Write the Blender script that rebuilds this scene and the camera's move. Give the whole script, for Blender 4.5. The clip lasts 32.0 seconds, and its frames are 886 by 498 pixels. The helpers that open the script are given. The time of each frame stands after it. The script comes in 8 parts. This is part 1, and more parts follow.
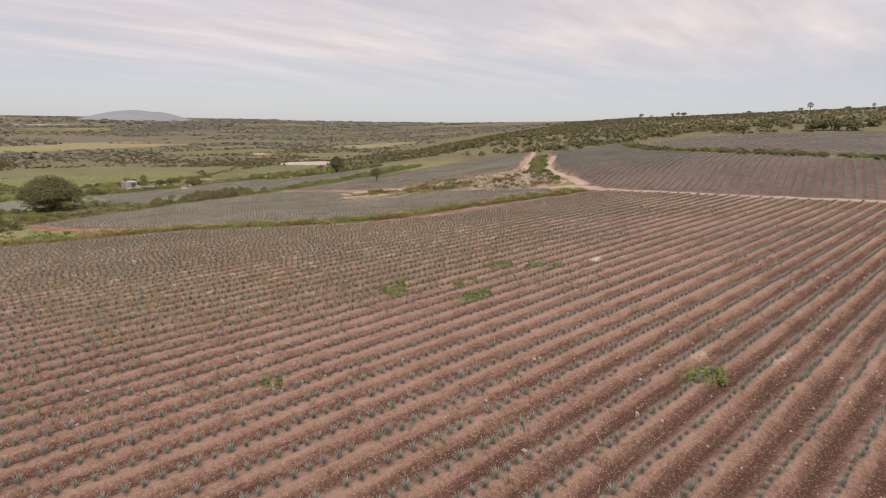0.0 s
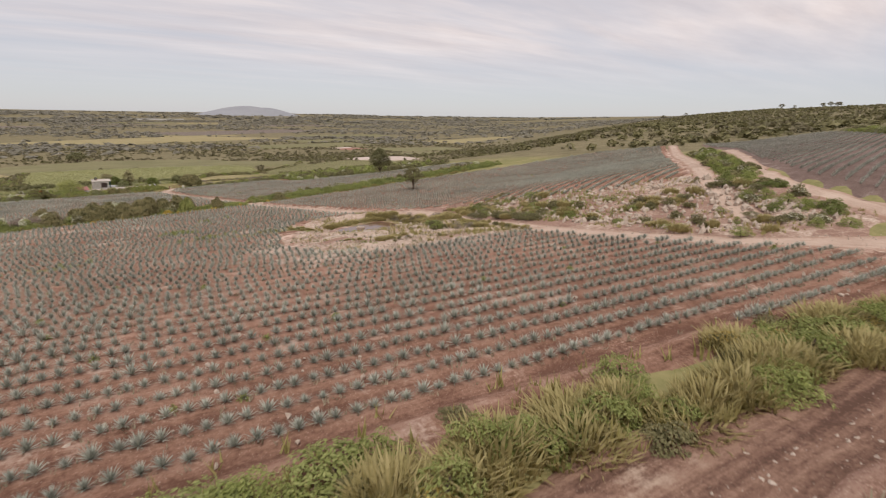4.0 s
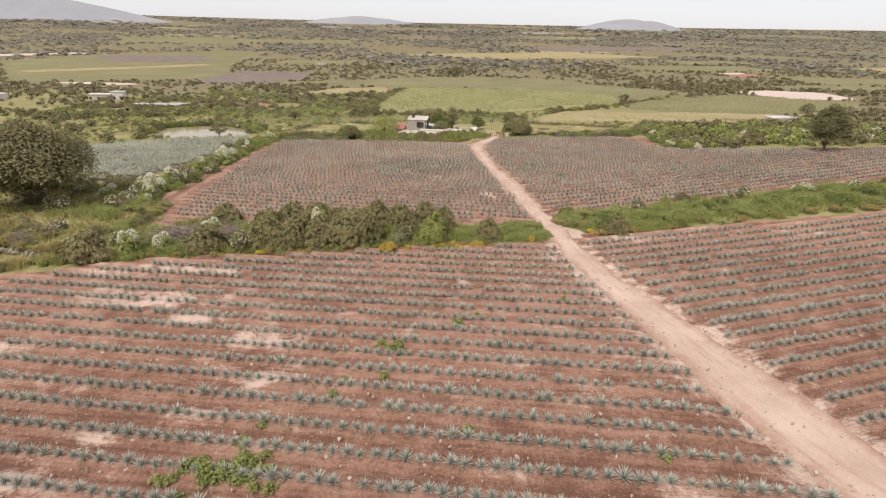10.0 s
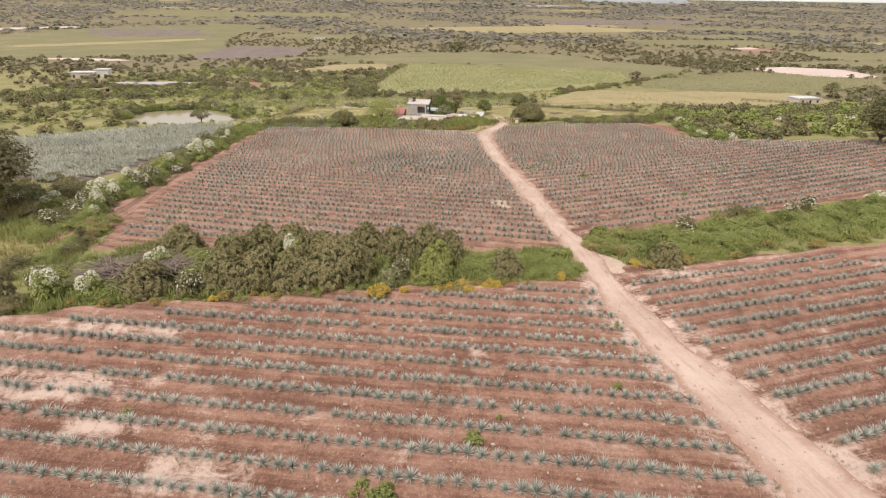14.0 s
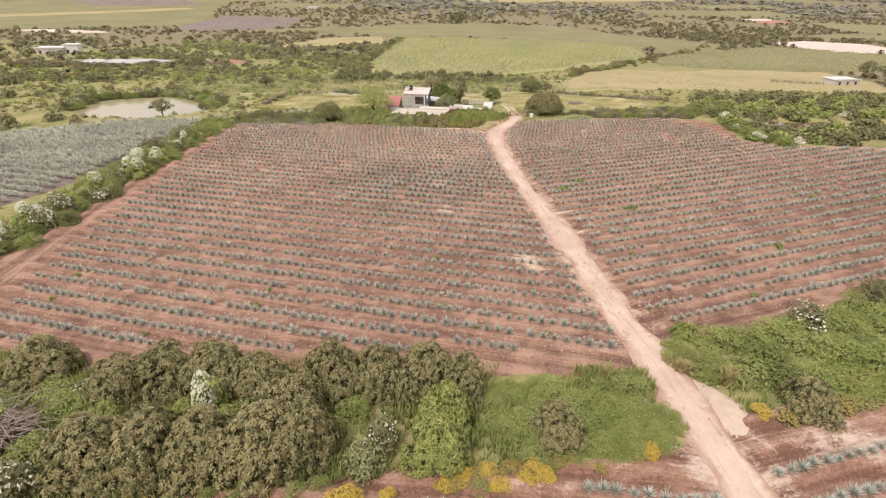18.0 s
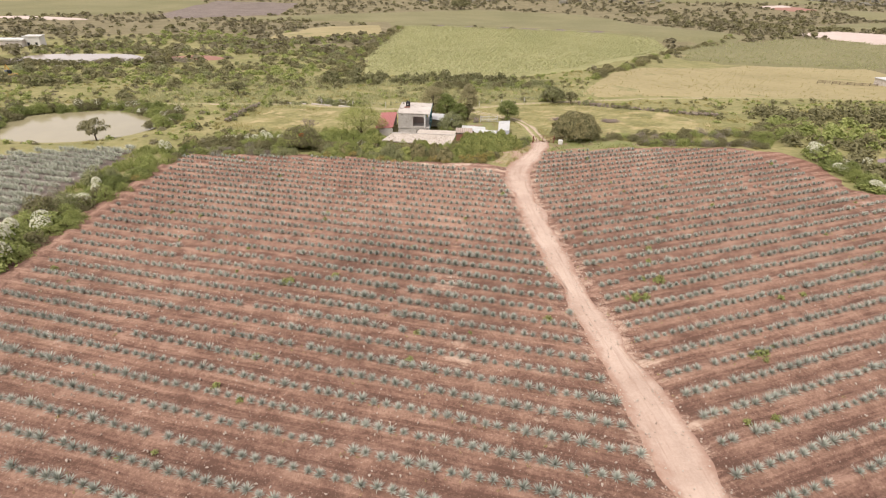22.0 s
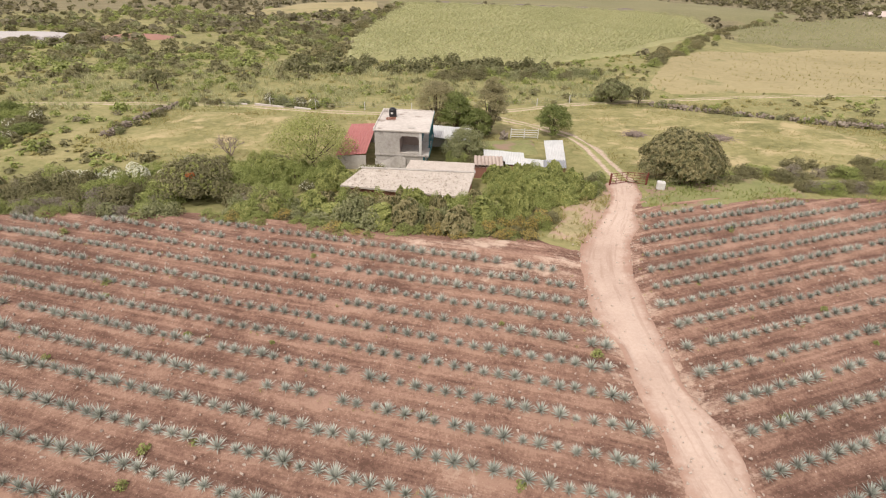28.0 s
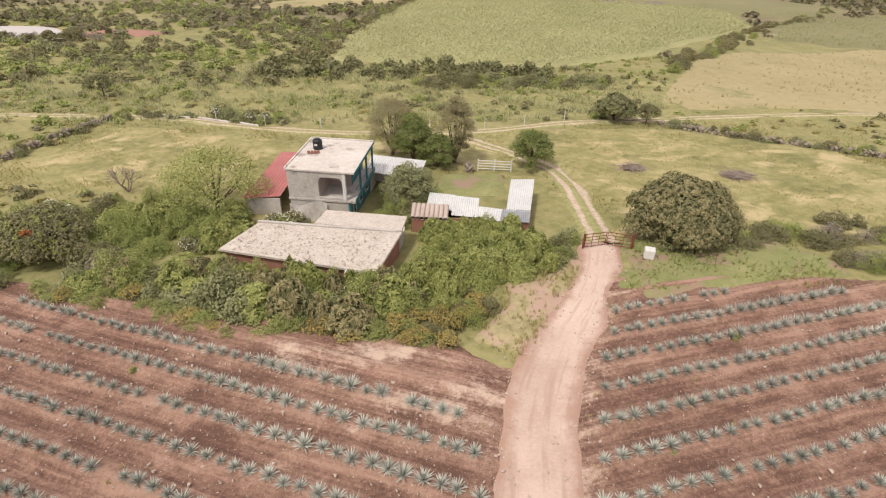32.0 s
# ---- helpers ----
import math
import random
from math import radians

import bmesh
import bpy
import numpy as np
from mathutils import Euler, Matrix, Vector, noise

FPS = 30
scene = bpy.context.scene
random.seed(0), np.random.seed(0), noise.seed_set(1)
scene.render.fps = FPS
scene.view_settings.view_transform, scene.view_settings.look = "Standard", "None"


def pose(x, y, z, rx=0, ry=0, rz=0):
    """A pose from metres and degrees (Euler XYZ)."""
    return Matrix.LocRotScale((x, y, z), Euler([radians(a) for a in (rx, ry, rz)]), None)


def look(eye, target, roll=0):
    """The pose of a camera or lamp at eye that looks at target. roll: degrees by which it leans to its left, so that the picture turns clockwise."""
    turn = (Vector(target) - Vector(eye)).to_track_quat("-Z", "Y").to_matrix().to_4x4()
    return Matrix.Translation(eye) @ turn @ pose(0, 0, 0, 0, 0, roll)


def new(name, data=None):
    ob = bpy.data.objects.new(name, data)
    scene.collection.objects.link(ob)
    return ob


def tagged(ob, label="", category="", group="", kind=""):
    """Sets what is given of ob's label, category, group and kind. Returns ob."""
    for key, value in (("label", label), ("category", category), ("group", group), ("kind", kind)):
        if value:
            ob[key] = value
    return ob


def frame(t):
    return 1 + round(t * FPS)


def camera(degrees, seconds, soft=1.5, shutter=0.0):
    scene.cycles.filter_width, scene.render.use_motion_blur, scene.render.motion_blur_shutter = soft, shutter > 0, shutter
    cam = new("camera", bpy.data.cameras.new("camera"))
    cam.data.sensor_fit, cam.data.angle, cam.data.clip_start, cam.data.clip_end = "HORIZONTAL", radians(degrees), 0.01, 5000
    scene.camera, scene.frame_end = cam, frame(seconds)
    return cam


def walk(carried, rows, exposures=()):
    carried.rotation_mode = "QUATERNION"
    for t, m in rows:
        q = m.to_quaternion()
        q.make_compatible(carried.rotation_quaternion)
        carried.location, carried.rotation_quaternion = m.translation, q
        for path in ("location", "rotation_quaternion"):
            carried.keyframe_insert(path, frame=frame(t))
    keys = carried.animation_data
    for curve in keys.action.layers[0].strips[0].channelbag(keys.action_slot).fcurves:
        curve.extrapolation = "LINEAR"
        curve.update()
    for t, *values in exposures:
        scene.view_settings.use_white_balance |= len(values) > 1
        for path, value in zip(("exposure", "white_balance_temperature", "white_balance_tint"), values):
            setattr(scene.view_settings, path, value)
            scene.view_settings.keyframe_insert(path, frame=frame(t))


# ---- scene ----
EXPO = 0.0
cam = camera(78.4, 32.0, soft=1.15, shutter=0.09)
PATH = [
    (0, (-110.76, -84.52, 46.13), (-103.608, -77.907, 43.877), 0.99),
    (0.5, (-104.63, -79.19, 45.96), (-97.471, -72.576, 43.723), 1.05),
    (1, (-98.03, -73.05, 44.60), (-90.884, -66.425, 42.356), 0.94),
    (1.5, (-89.97, -65.65, 43.18), (-82.834, -59.017, 40.924), 0.86),
    (2, (-80.69, -57.05, 42.25), (-73.555, -50.416, 39.997), 0.92),
    (2.5, (-69.61, -46.69, 41.22), (-62.473, -40.063, 38.950), 0.93),
    (3, (-57.42, -35.42, 39.90), (-50.296, -28.798, 37.596), 0.95),
    (3.5, (-44.57, -24.10, 39.37), (-37.463, -17.457, 37.053), 1.03),
    (4, (-31.10, -15.60, 38.95), (-25.250, -7.835, 36.600), 0.90),
    (4.5, (-16.80, -11.00, 39.35), (-12.950, -2.070, 37.000), 1.10),
    (5, (-5.30, -6.20, 39.75), (-3.750, 3.410, 37.400), 1.28),
    (5.5, (-0.43, 4.10, 40.02), (-0.382, 13.827, 37.682), 1.40),
    (6, (-0.99, 22.75, 40.15), (-0.923, 32.220, 36.943), 1.19),
    (6.5, (-1.58, 37.16, 40.65), (-1.496, 46.550, 37.201), 1.32),
    (7, (-1.78, 47.65, 40.72), (-1.719, 57.028, 37.249), 1.26),
    (7.5, (-1.92, 52.70, 40.75), (-1.861, 62.031, 37.157), 1.26),
    (8, (-1.96, 54.65, 40.78), (-1.898, 63.957, 37.127), 1.28),
    (8.5, (-2.07, 56.08, 40.76), (-2.007, 65.375, 37.076), 1.30),
    (9, (-2.12, 57.52, 40.76), (-2.065, 66.803, 37.036), 1.30),
    (9.5, (-2.23, 58.65, 40.99), (-2.158, 67.905, 37.220), 1.31),
    (10, (-2.21, 60.26, 40.97), (-2.144, 69.498, 37.151), 1.29),
    (10.5, (-2.23, 61.64, 41.03), (-2.172, 70.872, 37.175), 1.30),
    (11, (-2.34, 63.10, 41.02), (-2.269, 72.310, 37.126), 1.32),
    (11.5, (-2.38, 64.87, 41.04), (-2.313, 74.058, 37.099), 1.32),
    (12, (-2.42, 66.62, 41.15), (-2.357, 75.791, 37.155), 1.31),
    (12.5, (-2.53, 68.63, 41.15), (-2.469, 77.773, 37.100), 1.31),
    (13, (-2.61, 70.72, 41.23), (-2.549, 79.839, 37.122), 1.35),
    (13.5, (-2.68, 73.09, 41.31), (-2.621, 82.179, 37.148), 1.33),
    (14, (-2.67, 75.56, 41.17), (-2.626, 84.625, 36.957), 1.29),
    (14.5, (-2.81, 78.01, 41.20), (-2.769, 87.045, 36.916), 1.25),
    (15, (-2.95, 80.57, 41.25), (-2.911, 89.580, 36.918), 1.22),
    (15.5, (-3.04, 83.34, 41.43), (-2.969, 92.324, 37.027), 1.36),
    (16, (-3.11, 86.33, 41.44), (-3.044, 95.285, 36.984), 1.37),
    (16.5, (-3.19, 89.41, 41.38), (-3.124, 98.332, 36.853), 1.48),
    (17, (-3.26, 92.75, 41.36), (-3.188, 101.636, 36.773), 1.42),
    (17.5, (-3.43, 95.92, 41.46), (-3.350, 104.776, 36.831), 1.51),
    (18, (-3.50, 99.58, 41.57), (-3.426, 108.427, 36.911), 1.46),
    (18.5, (-3.65, 103.15, 41.72), (-3.581, 111.988, 37.046), 1.53),
    (19, (-3.72, 107.07, 41.70), (-3.654, 115.907, 37.026), 1.50),
    (19.5, (-3.94, 110.92, 41.75), (-3.861, 119.755, 37.079), 1.53),
    (20, (-4.05, 115.02, 41.84), (-3.976, 123.841, 37.140), 1.52),
    (20.5, (-4.11, 119.10, 41.92), (-4.047, 127.899, 37.176), 1.44),
    (21, (-4.18, 123.06, 41.92), (-4.109, 131.833, 37.134), 1.47),
    (21.5, (-4.41, 127.08, 41.92), (-4.339, 135.831, 37.075), 1.61),
    (22, (-4.44, 130.74, 41.70), (-4.370, 139.466, 36.816), 1.65),
    (22.5, (-4.47, 134.94, 41.29), (-4.403, 143.643, 36.359), 1.73),
    (23, (-4.43, 138.97, 40.56), (-4.364, 147.654, 35.598), 1.62),
    (23.5, (-4.52, 142.95, 39.66), (-4.455, 151.619, 34.679), 1.59),
    (24, (-4.58, 146.95, 38.29), (-4.520, 155.609, 33.292), 1.57),
    (24.5, (-4.49, 150.95, 36.78), (-4.452, 159.600, 31.765), 1.56),
    (25, (-4.59, 154.95, 35.86), (-4.547, 163.582, 30.823), 1.54),
    (25.5, (-4.72, 158.89, 35.13), (-4.684, 167.553, 30.129), 1.30),
    (26, (-4.72, 162.79, 34.55), (-4.695, 171.445, 29.543), 1.30),
    (26.5, (-4.76, 166.63, 34.06), (-4.745, 175.287, 29.058), 1.30),
    (27, (-4.88, 170.43, 33.62), (-4.861, 179.084, 28.608), 1.30),
    (27.5, (-5.01, 174.09, 33.20), (-4.985, 182.689, 28.086), 1.80),
    (28, (-5.08, 177.90, 32.76), (-5.064, 186.479, 27.629), 1.82),
    (28.5, (-5.14, 181.74, 32.40), (-5.136, 190.290, 27.219), 1.84),
    (29, (-5.31, 184.99, 32.31), (-5.305, 193.513, 27.084), 1.85),
    (29.5, (-5.07, 187.60, 32.29), (-5.065, 196.105, 27.038), 1.94),
    (30, (-4.32, 189.56, 32.34), (-4.318, 198.053, 27.066), 1.81),
    (30.5, (-2.93, 190.95, 32.32), (-2.962, 199.452, 27.045), 1.74),
    (31, (-1.12, 192.04, 32.39), (-1.183, 200.539, 27.113), 1.71),
    (31.5, (1.15, 192.86, 32.40), (0.969, 201.360, 27.133), 1.51),
    (32, (3.67, 193.64, 32.37), (3.197, 202.124, 27.105), 1.53),
]
walk(cam, [(t, look(eye, target, roll)) for t, eye, target, roll in PATH], exposures=[(0, EXPO), (5, EXPO), (6, EXPO + 0.12), (7.2, EXPO + 0.36), (9.5, EXPO + 0.46), (13, EXPO + 0.5), (16, EXPO + 0.66), (19, EXPO + 0.7), (23, EXPO + 0.6), (32, EXPO + 0.58)])

# ---- sky and sun: bright overcast, the sun a soft patch behind thin cloud ----
SUN_EL, SUN_AZ = 58.0, 215.0          # degrees; azimuth clockwise from +y
world = bpy.data.worlds.new("sky")
scene.world = world
world.use_nodes = True
wn, wl = world.node_tree.nodes, world.node_tree.links
wn.clear()


def wnode(kind, **inputs):
    n = wn.new(kind)
    for k, v in inputs.items():
        n.inputs[k.replace("_", " ")].default_value = v
    return n


sky = wn.new("ShaderNodeTexSky")
sky.sky_type, sky.sun_disc = "NISHITA", False
sky.sun_elevation, sky.sun_rotation = radians(SUN_EL), radians(SUN_AZ)
sky.altitude, sky.air_density, sky.dust_density = 1800, 1.0, 2.5
coord = wn.new("ShaderNodeTexCoord")
sep = wn.new("ShaderNodeSeparateXYZ")
wl.new(coord.outputs["Generated"], sep.inputs[0])
up = wn.new("ShaderNodeMath"); up.operation = "MAXIMUM"; up.inputs[1].default_value = 0.0
wl.new(sep.outputs["Z"], up.inputs[0])
upo = wn.new("ShaderNodeMath"); upo.operation = "ADD"; upo.inputs[1].default_value = 0.07
wl.new(up.outputs[0], upo.inputs[0])
flat = wn.new("ShaderNodeVectorMath"); flat.operation = "DIVIDE"
comb = wn.new("ShaderNodeCombineXYZ")
for k in (0, 1, 2):
    wl.new(upo.outputs[0], comb.inputs[k])
wl.new(coord.outputs["Generated"], flat.inputs[0])
wl.new(comb.outputs[0], flat.inputs[1])
stretch = wn.new("ShaderNodeMapping")
stretch.inputs["Rotation"].default_value = (0, 0, radians(38))
stretch.inputs["Scale"].default_value = (0.16, 0.5, 0.0)
wl.new(flat.outputs[0], stretch.inputs["Vector"])
cl1 = wnode("ShaderNodeTexNoise", Scale=1.3, Detail=6.0, Roughness=0.55, Distortion=0.35)
wl.new(stretch.outputs[0], cl1.inputs["Vector"])
ramp = wn.new("ShaderNodeValToRGB")
ramp.color_ramp.elements[0].position, ramp.color_ramp.elements[1].position = 0.38, 0.63
ramp.color_ramp.elements[0].color, ramp.color_ramp.elements[1].color = (0.25, 0.25, 0.25, 1), (1, 1, 1, 1)
wl.new(cl1.outputs["Fac"], ramp.inputs["Fac"])
# the cloud sheet thins out towards the horizon, where haze takes over
low = wn.new("ShaderNodeMapRange")
low.inputs["From Min"].default_value, low.inputs["From Max"].default_value = 0.03, 0.15
wl.new(sep.outputs["Z"], low.inputs["Value"])
thick = wn.new("ShaderNodeMath"); thick.operation = "MULTIPLY"
wl.new(ramp.outputs["Color"], thick.inputs[0]); wl.new(low.outputs[0], thick.inputs[1])
cl2 = wnode("ShaderNodeTexNoise", Scale=4.0, Detail=5.0, Roughness=0.6)
wl.new(stretch.outputs[0], cl2.inputs["Vector"])
tone = wn.new("ShaderNodeValToRGB")
tone.color_ramp.elements[0].position, tone.color_ramp.elements[1].position = 0.3, 0.7
tone.color_ramp.elements[0].color, tone.color_ramp.elements[1].color = (6.0, 5.3, 5.3, 1), (8.3, 7.3, 7.0, 1)
wl.new(cl2.outputs["Fac"], tone.inputs["Fac"])
haze = wn.new("ShaderNodeMix"); haze.data_type = "RGBA"
haze.inputs["Factor"].default_value = 0.72
haze.inputs["B"].default_value = (5.4, 5.2, 5.5, 1)
wl.new(sky.outputs[0], haze.inputs["A"])
cover = wn.new("ShaderNodeMix"); cover.data_type = "RGBA"
wl.new(thick.outputs[0], cover.inputs["Factor"])
wl.new(haze.outputs["Result"], cover.inputs["A"]); wl.new(tone.outputs["Color"], cover.inputs["B"])
bg = wn.new("ShaderNodeBackground")
bg.inputs["Strength"].default_value = 0.115
wl.new(cover.outputs["Result"], bg.inputs["Color"])
wo = wn.new("ShaderNodeOutputWorld")
wl.new(bg.outputs[0], wo.inputs["Surface"])

sun = new("sun", bpy.data.lights.new("sun", "SUN"))
sun.data.energy, sun.data.angle, sun.data.color = 2.1, radians(8), (1.0, 0.94, 0.86)
_el, _az = radians(SUN_EL), radians(SUN_AZ)
sun.matrix_world = look((0, 0, 0), (-math.sin(_az) * math.cos(_el), -math.cos(_az) * math.cos(_el), -math.sin(_el)))


# ---- materials ----
def material(name):
    m = bpy.data.materials.new(name)
    m.use_nodes = True
    nt = m.node_tree
    return m, nt.nodes, nt.links, nt.nodes["Principled BSDF"]


def ramp_node(nodes, stops):
    r = nodes.new("ShaderNodeValToRGB")
    e = r.color_ramp.elements
    while len(e) < len(stops):
        e.new(0.5)
    for k, (p, c) in enumerate(stops):
        e[k].position, e[k].color = p, (*c, 1)
    return r


def noise_node(nodes, links, vec, scale, detail=5.0, rough=0.6, distort=0.0):
    n = nodes.new("ShaderNodeTexNoise")
    n.inputs["Scale"].default_value, n.inputs["Detail"].default_value = scale, detail
    n.inputs["Roughness"].default_value, n.inputs["Distortion"].default_value = rough, distort
    if vec is not None:
        links.new(vec, n.inputs["Vector"])
    return n.outputs["Fac"]


def mix_node(nodes, links, fac, a, b, blend="MIX"):
    m = nodes.new("ShaderNodeMix")
    m.data_type, m.blend_type = "RGBA", blend
    for key, v in (("Factor", fac), ("A", a), ("B", b)):
        s = m.inputs[key]
        if isinstance(v, (int, float)):
            s.default_value = v
        elif isinstance(v, tuple):
            s.default_value = (*v, 1)
        else:
            links.new(v, s)
    return m.outputs["Result"]


def span(nodes, links, value, lo, hi):
    r = nodes.new("ShaderNodeMapRange")
    r.interpolation_type = "SMOOTHSTEP"
    r.inputs["From Min"].default_value, r.inputs["From Max"].default_value = lo, hi
    links.new(value, r.inputs["Value"])
    return r.outputs[0]


def bump(nodes, links, height, p, strength=0.4, dist=0.05):
    b = nodes.new("ShaderNodeBump")
    b.inputs["Strength"].default_value, b.inputs["Distance"].default_value = strength, dist
    links.new(height, b.inputs["Height"])
    links.new(b.outputs[0], p.inputs["Normal"])


def surface(name, stops, big=0.06, fine=2.0, mix=0.5, rough=0.95, relief=0.3, dist=0.05, spec=0.2, patch=None, space="world", metal=0.0):
    """A surface with variation at two scales; patch: (colour, scale, from, to) of a third, blotchy layer."""
    m, n, l, p = material(name)
    if space == "world":
        vec = n.new("ShaderNodeNewGeometry").outputs["Position"]
    else:
        vec = n.new("ShaderNodeTexCoord").outputs["Object"]
    a, b = noise_node(n, l, vec, big, 4.0), noise_node(n, l, vec, fine, 6.0, 0.65)
    mx = n.new("ShaderNodeMix"); mx.data_type = "FLOAT"
    mx.inputs["Factor"].default_value = mix
    l.new(a, mx.inputs["A"]); l.new(b, mx.inputs["B"])
    r = ramp_node(n, stops)
    l.new(mx.outputs["Result"], r.inputs["Fac"])
    col = r.outputs["Color"]
    if patch:
        c, s, lo, hi = patch
        col = mix_node(n, l, span(n, l, noise_node(n, l, vec, s, 5.0, 0.6, 0.4), lo, hi), col, c)
    l.new(col, p.inputs["Base Color"])
    p.inputs["Roughness"].default_value, p.inputs["Metallic"].default_value = rough, metal
    p.inputs["Specular IOR Level"].default_value = spec
    bump(n, l, b, p, relief, dist)
    return m


def foliage(name, stops, rough=0.6, through_light=0.34, scale=0.35):
    """Leaves: each island its own tone, drifting over the plant; some light passes through them."""
    m, n, l, p = material(name)
    geo = n.new("ShaderNodeNewGeometry")
    drift = noise_node(n, l, geo.outputs["Position"], scale, 3.0)
    mx = n.new("ShaderNodeMix"); mx.data_type = "FLOAT"
    mx.inputs["Factor"].default_value = 0.58
    l.new(geo.outputs["Random Per Island"], mx.inputs["A"]); l.new(drift, mx.inputs["B"])
    r = ramp_node(n, stops)
    l.new(mx.outputs["Result"], r.inputs["Fac"])
    l.new(r.outputs["Color"], p.inputs["Base Color"])
    p.inputs["Roughness"].default_value = rough
    p.inputs["Specular IOR Level"].default_value = 0.25
    tr = n.new("ShaderNodeBsdfTranslucent")
    l.new(r.outputs["Color"], tr.inputs["Color"])
    ms = n.new("ShaderNodeMixShader")
    ms.inputs["Fac"].default_value = through_light
    l.new(p.outputs[0], ms.inputs[1]); l.new(tr.outputs[0], ms.inputs[2])
    l.new(ms.outputs[0], n["Material Output"].inputs["Surface"])
    return m


def soil(name, dark, mid, light, pale, pale_amount=0.66, rows=True, streaks=0.85, furrow=0.11, grit=0.16, blotch=1.0):
    """Tilled earth: furrow shade painted as darker rows, crests lighter, chalky patches, grit."""
    m, n, l, p = material(name)
    pos = n.new("ShaderNodeNewGeometry").outputs["Position"]
    big, med, fine = noise_node(n, l, pos, 0.05, 4.0), noise_node(n, l, pos, 0.5, 5.0, 0.6, 0.5), noise_node(n, l, pos, 4.5, 9.0, 0.82)
    def weigh(terms, base):
        out = None
        for value, k in terms:
            q = n.new("ShaderNodeMath"); q.operation = "MULTIPLY_ADD"
            q.inputs[1].default_value = k
            l.new(value, q.inputs[0])
            if out is None:
                q.inputs[2].default_value = base
            else:
                l.new(out, q.inputs[2])
            out = q.outputs[0]
        return out

    terms = [(big, 0.6 * blotch), (med, 0.75 * blotch), (fine, 1.25)]
    base = 0.5 - 0.675 * blotch - 0.625
    if rows:
        uv = n.new("ShaderNodeUVMap"); uv.uv_map = "rows"
        sx = n.new("ShaderNodeSeparateXYZ"); l.new(uv.outputs[0], sx.inputs[0])
        streak = n.new("ShaderNodeCombineXYZ")
        for axis, k in (("X", 0.16), ("Y", 6.5)):
            q = n.new("ShaderNodeMath"); q.operation = "MULTIPLY"; q.inputs[1].default_value = k
            l.new(sx.outputs[axis], q.inputs[0]); l.new(q.outputs[0], streak.inputs[axis])
        st = noise_node(n, l, streak.outputs[0], 1.0, 5.0, 0.62)
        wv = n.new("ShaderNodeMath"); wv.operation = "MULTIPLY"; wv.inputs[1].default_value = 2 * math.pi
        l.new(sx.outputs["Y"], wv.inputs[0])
        # row cosine: shade of the furrows, put into the soil colour
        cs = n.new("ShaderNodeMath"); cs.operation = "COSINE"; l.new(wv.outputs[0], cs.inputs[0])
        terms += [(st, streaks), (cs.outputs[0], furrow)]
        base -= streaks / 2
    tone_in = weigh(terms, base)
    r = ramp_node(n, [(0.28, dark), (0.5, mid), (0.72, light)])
    l.new(tone_in, r.inputs["Fac"])
    at = n.new("ShaderNodeAttribute"); at.attribute_name = "pale"
    chalk = n.new("ShaderNodeMath"); chalk.operation = "MULTIPLY_ADD"; chalk.inputs[1].default_value = 0.28
    l.new(at.outputs["Fac"], chalk.inputs[0]); l.new(noise_node(n, l, pos, 0.32, 7.0, 0.72, 0.6), chalk.inputs[2])
    chalk2 = n.new("ShaderNodeMath"); chalk2.operation = "MULTIPLY_ADD"; chalk2.inputs[1].default_value = 0.35
    l.new(tone_in, chalk2.inputs[0]); l.new(chalk.outputs[0], chalk2.inputs[2])
    col = mix_node(n, l, span(n, l, chalk2.outputs[0], pale_amount + 0.17, pale_amount + 0.42), r.outputs["Color"], pale)
    gr = n.new("ShaderNodeAttribute"); gr.attribute_name = "green"
    gm = n.new("ShaderNodeMath"); gm.operation = "MULTIPLY_ADD"; gm.inputs[1].default_value = 0.75
    l.new(gr.outputs["Fac"], gm.inputs[0]); l.new(noise_node(n, l, pos, 0.9, 6.0, 0.7, 0.5), gm.inputs[2])
    turf = ramp_node(n, [(0.35, (0.140, 0.135, 0.058)), (0.6, (0.245, 0.215, 0.105))])
    l.new(fine, turf.inputs["Fac"])
    col = mix_node(n, l, span(n, l, gm.outputs[0], 0.74, 0.98), col, turf.outputs["Color"])
    vor = n.new("ShaderNodeTexVoronoi"); vor.inputs["Scale"].default_value = 6.5
    l.new(pos, vor.inputs["Vector"])
    speck = n.new("ShaderNodeMath"); speck.operation = "LESS_THAN"; speck.inputs[1].default_value = grit
    l.new(vor.outputs["Distance"], speck.inputs[0])
    col = mix_node(n, l, speck.outputs[0], col, mix_node(n, l, 0.45, col, pale))
    l.new(col, p.inputs["Base Color"])
    p.inputs["Roughness"].default_value, p.inputs["Specular IOR Level"].default_value = 0.97, 0.12
    bump(n, l, fine, p, 0.9, 0.12)
    return m


M_soil = soil("red_field_soil", (0.132, 0.075, 0.056), (0.243, 0.143, 0.105), (0.368, 0.234, 0.173), (0.546, 0.414, 0.323))
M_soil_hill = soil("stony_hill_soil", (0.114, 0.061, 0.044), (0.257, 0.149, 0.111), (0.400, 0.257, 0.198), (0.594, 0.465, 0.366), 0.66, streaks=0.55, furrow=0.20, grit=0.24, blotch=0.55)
M_soil_chalk = soil("chalky_field_soil", (0.157, 0.082, 0.058), (0.275, 0.156, 0.112), (0.372, 0.230, 0.173), (0.579, 0.447, 0.372), 0.57, streaks=0.7)
M_soil_slope = soil("grey_brown_slope_soil", (0.138, 0.095, 0.082), (0.192, 0.136, 0.117), (0.252, 0.186, 0.163), (0.329, 0.274, 0.241), 0.66, streaks=0.3, furrow=0.03)
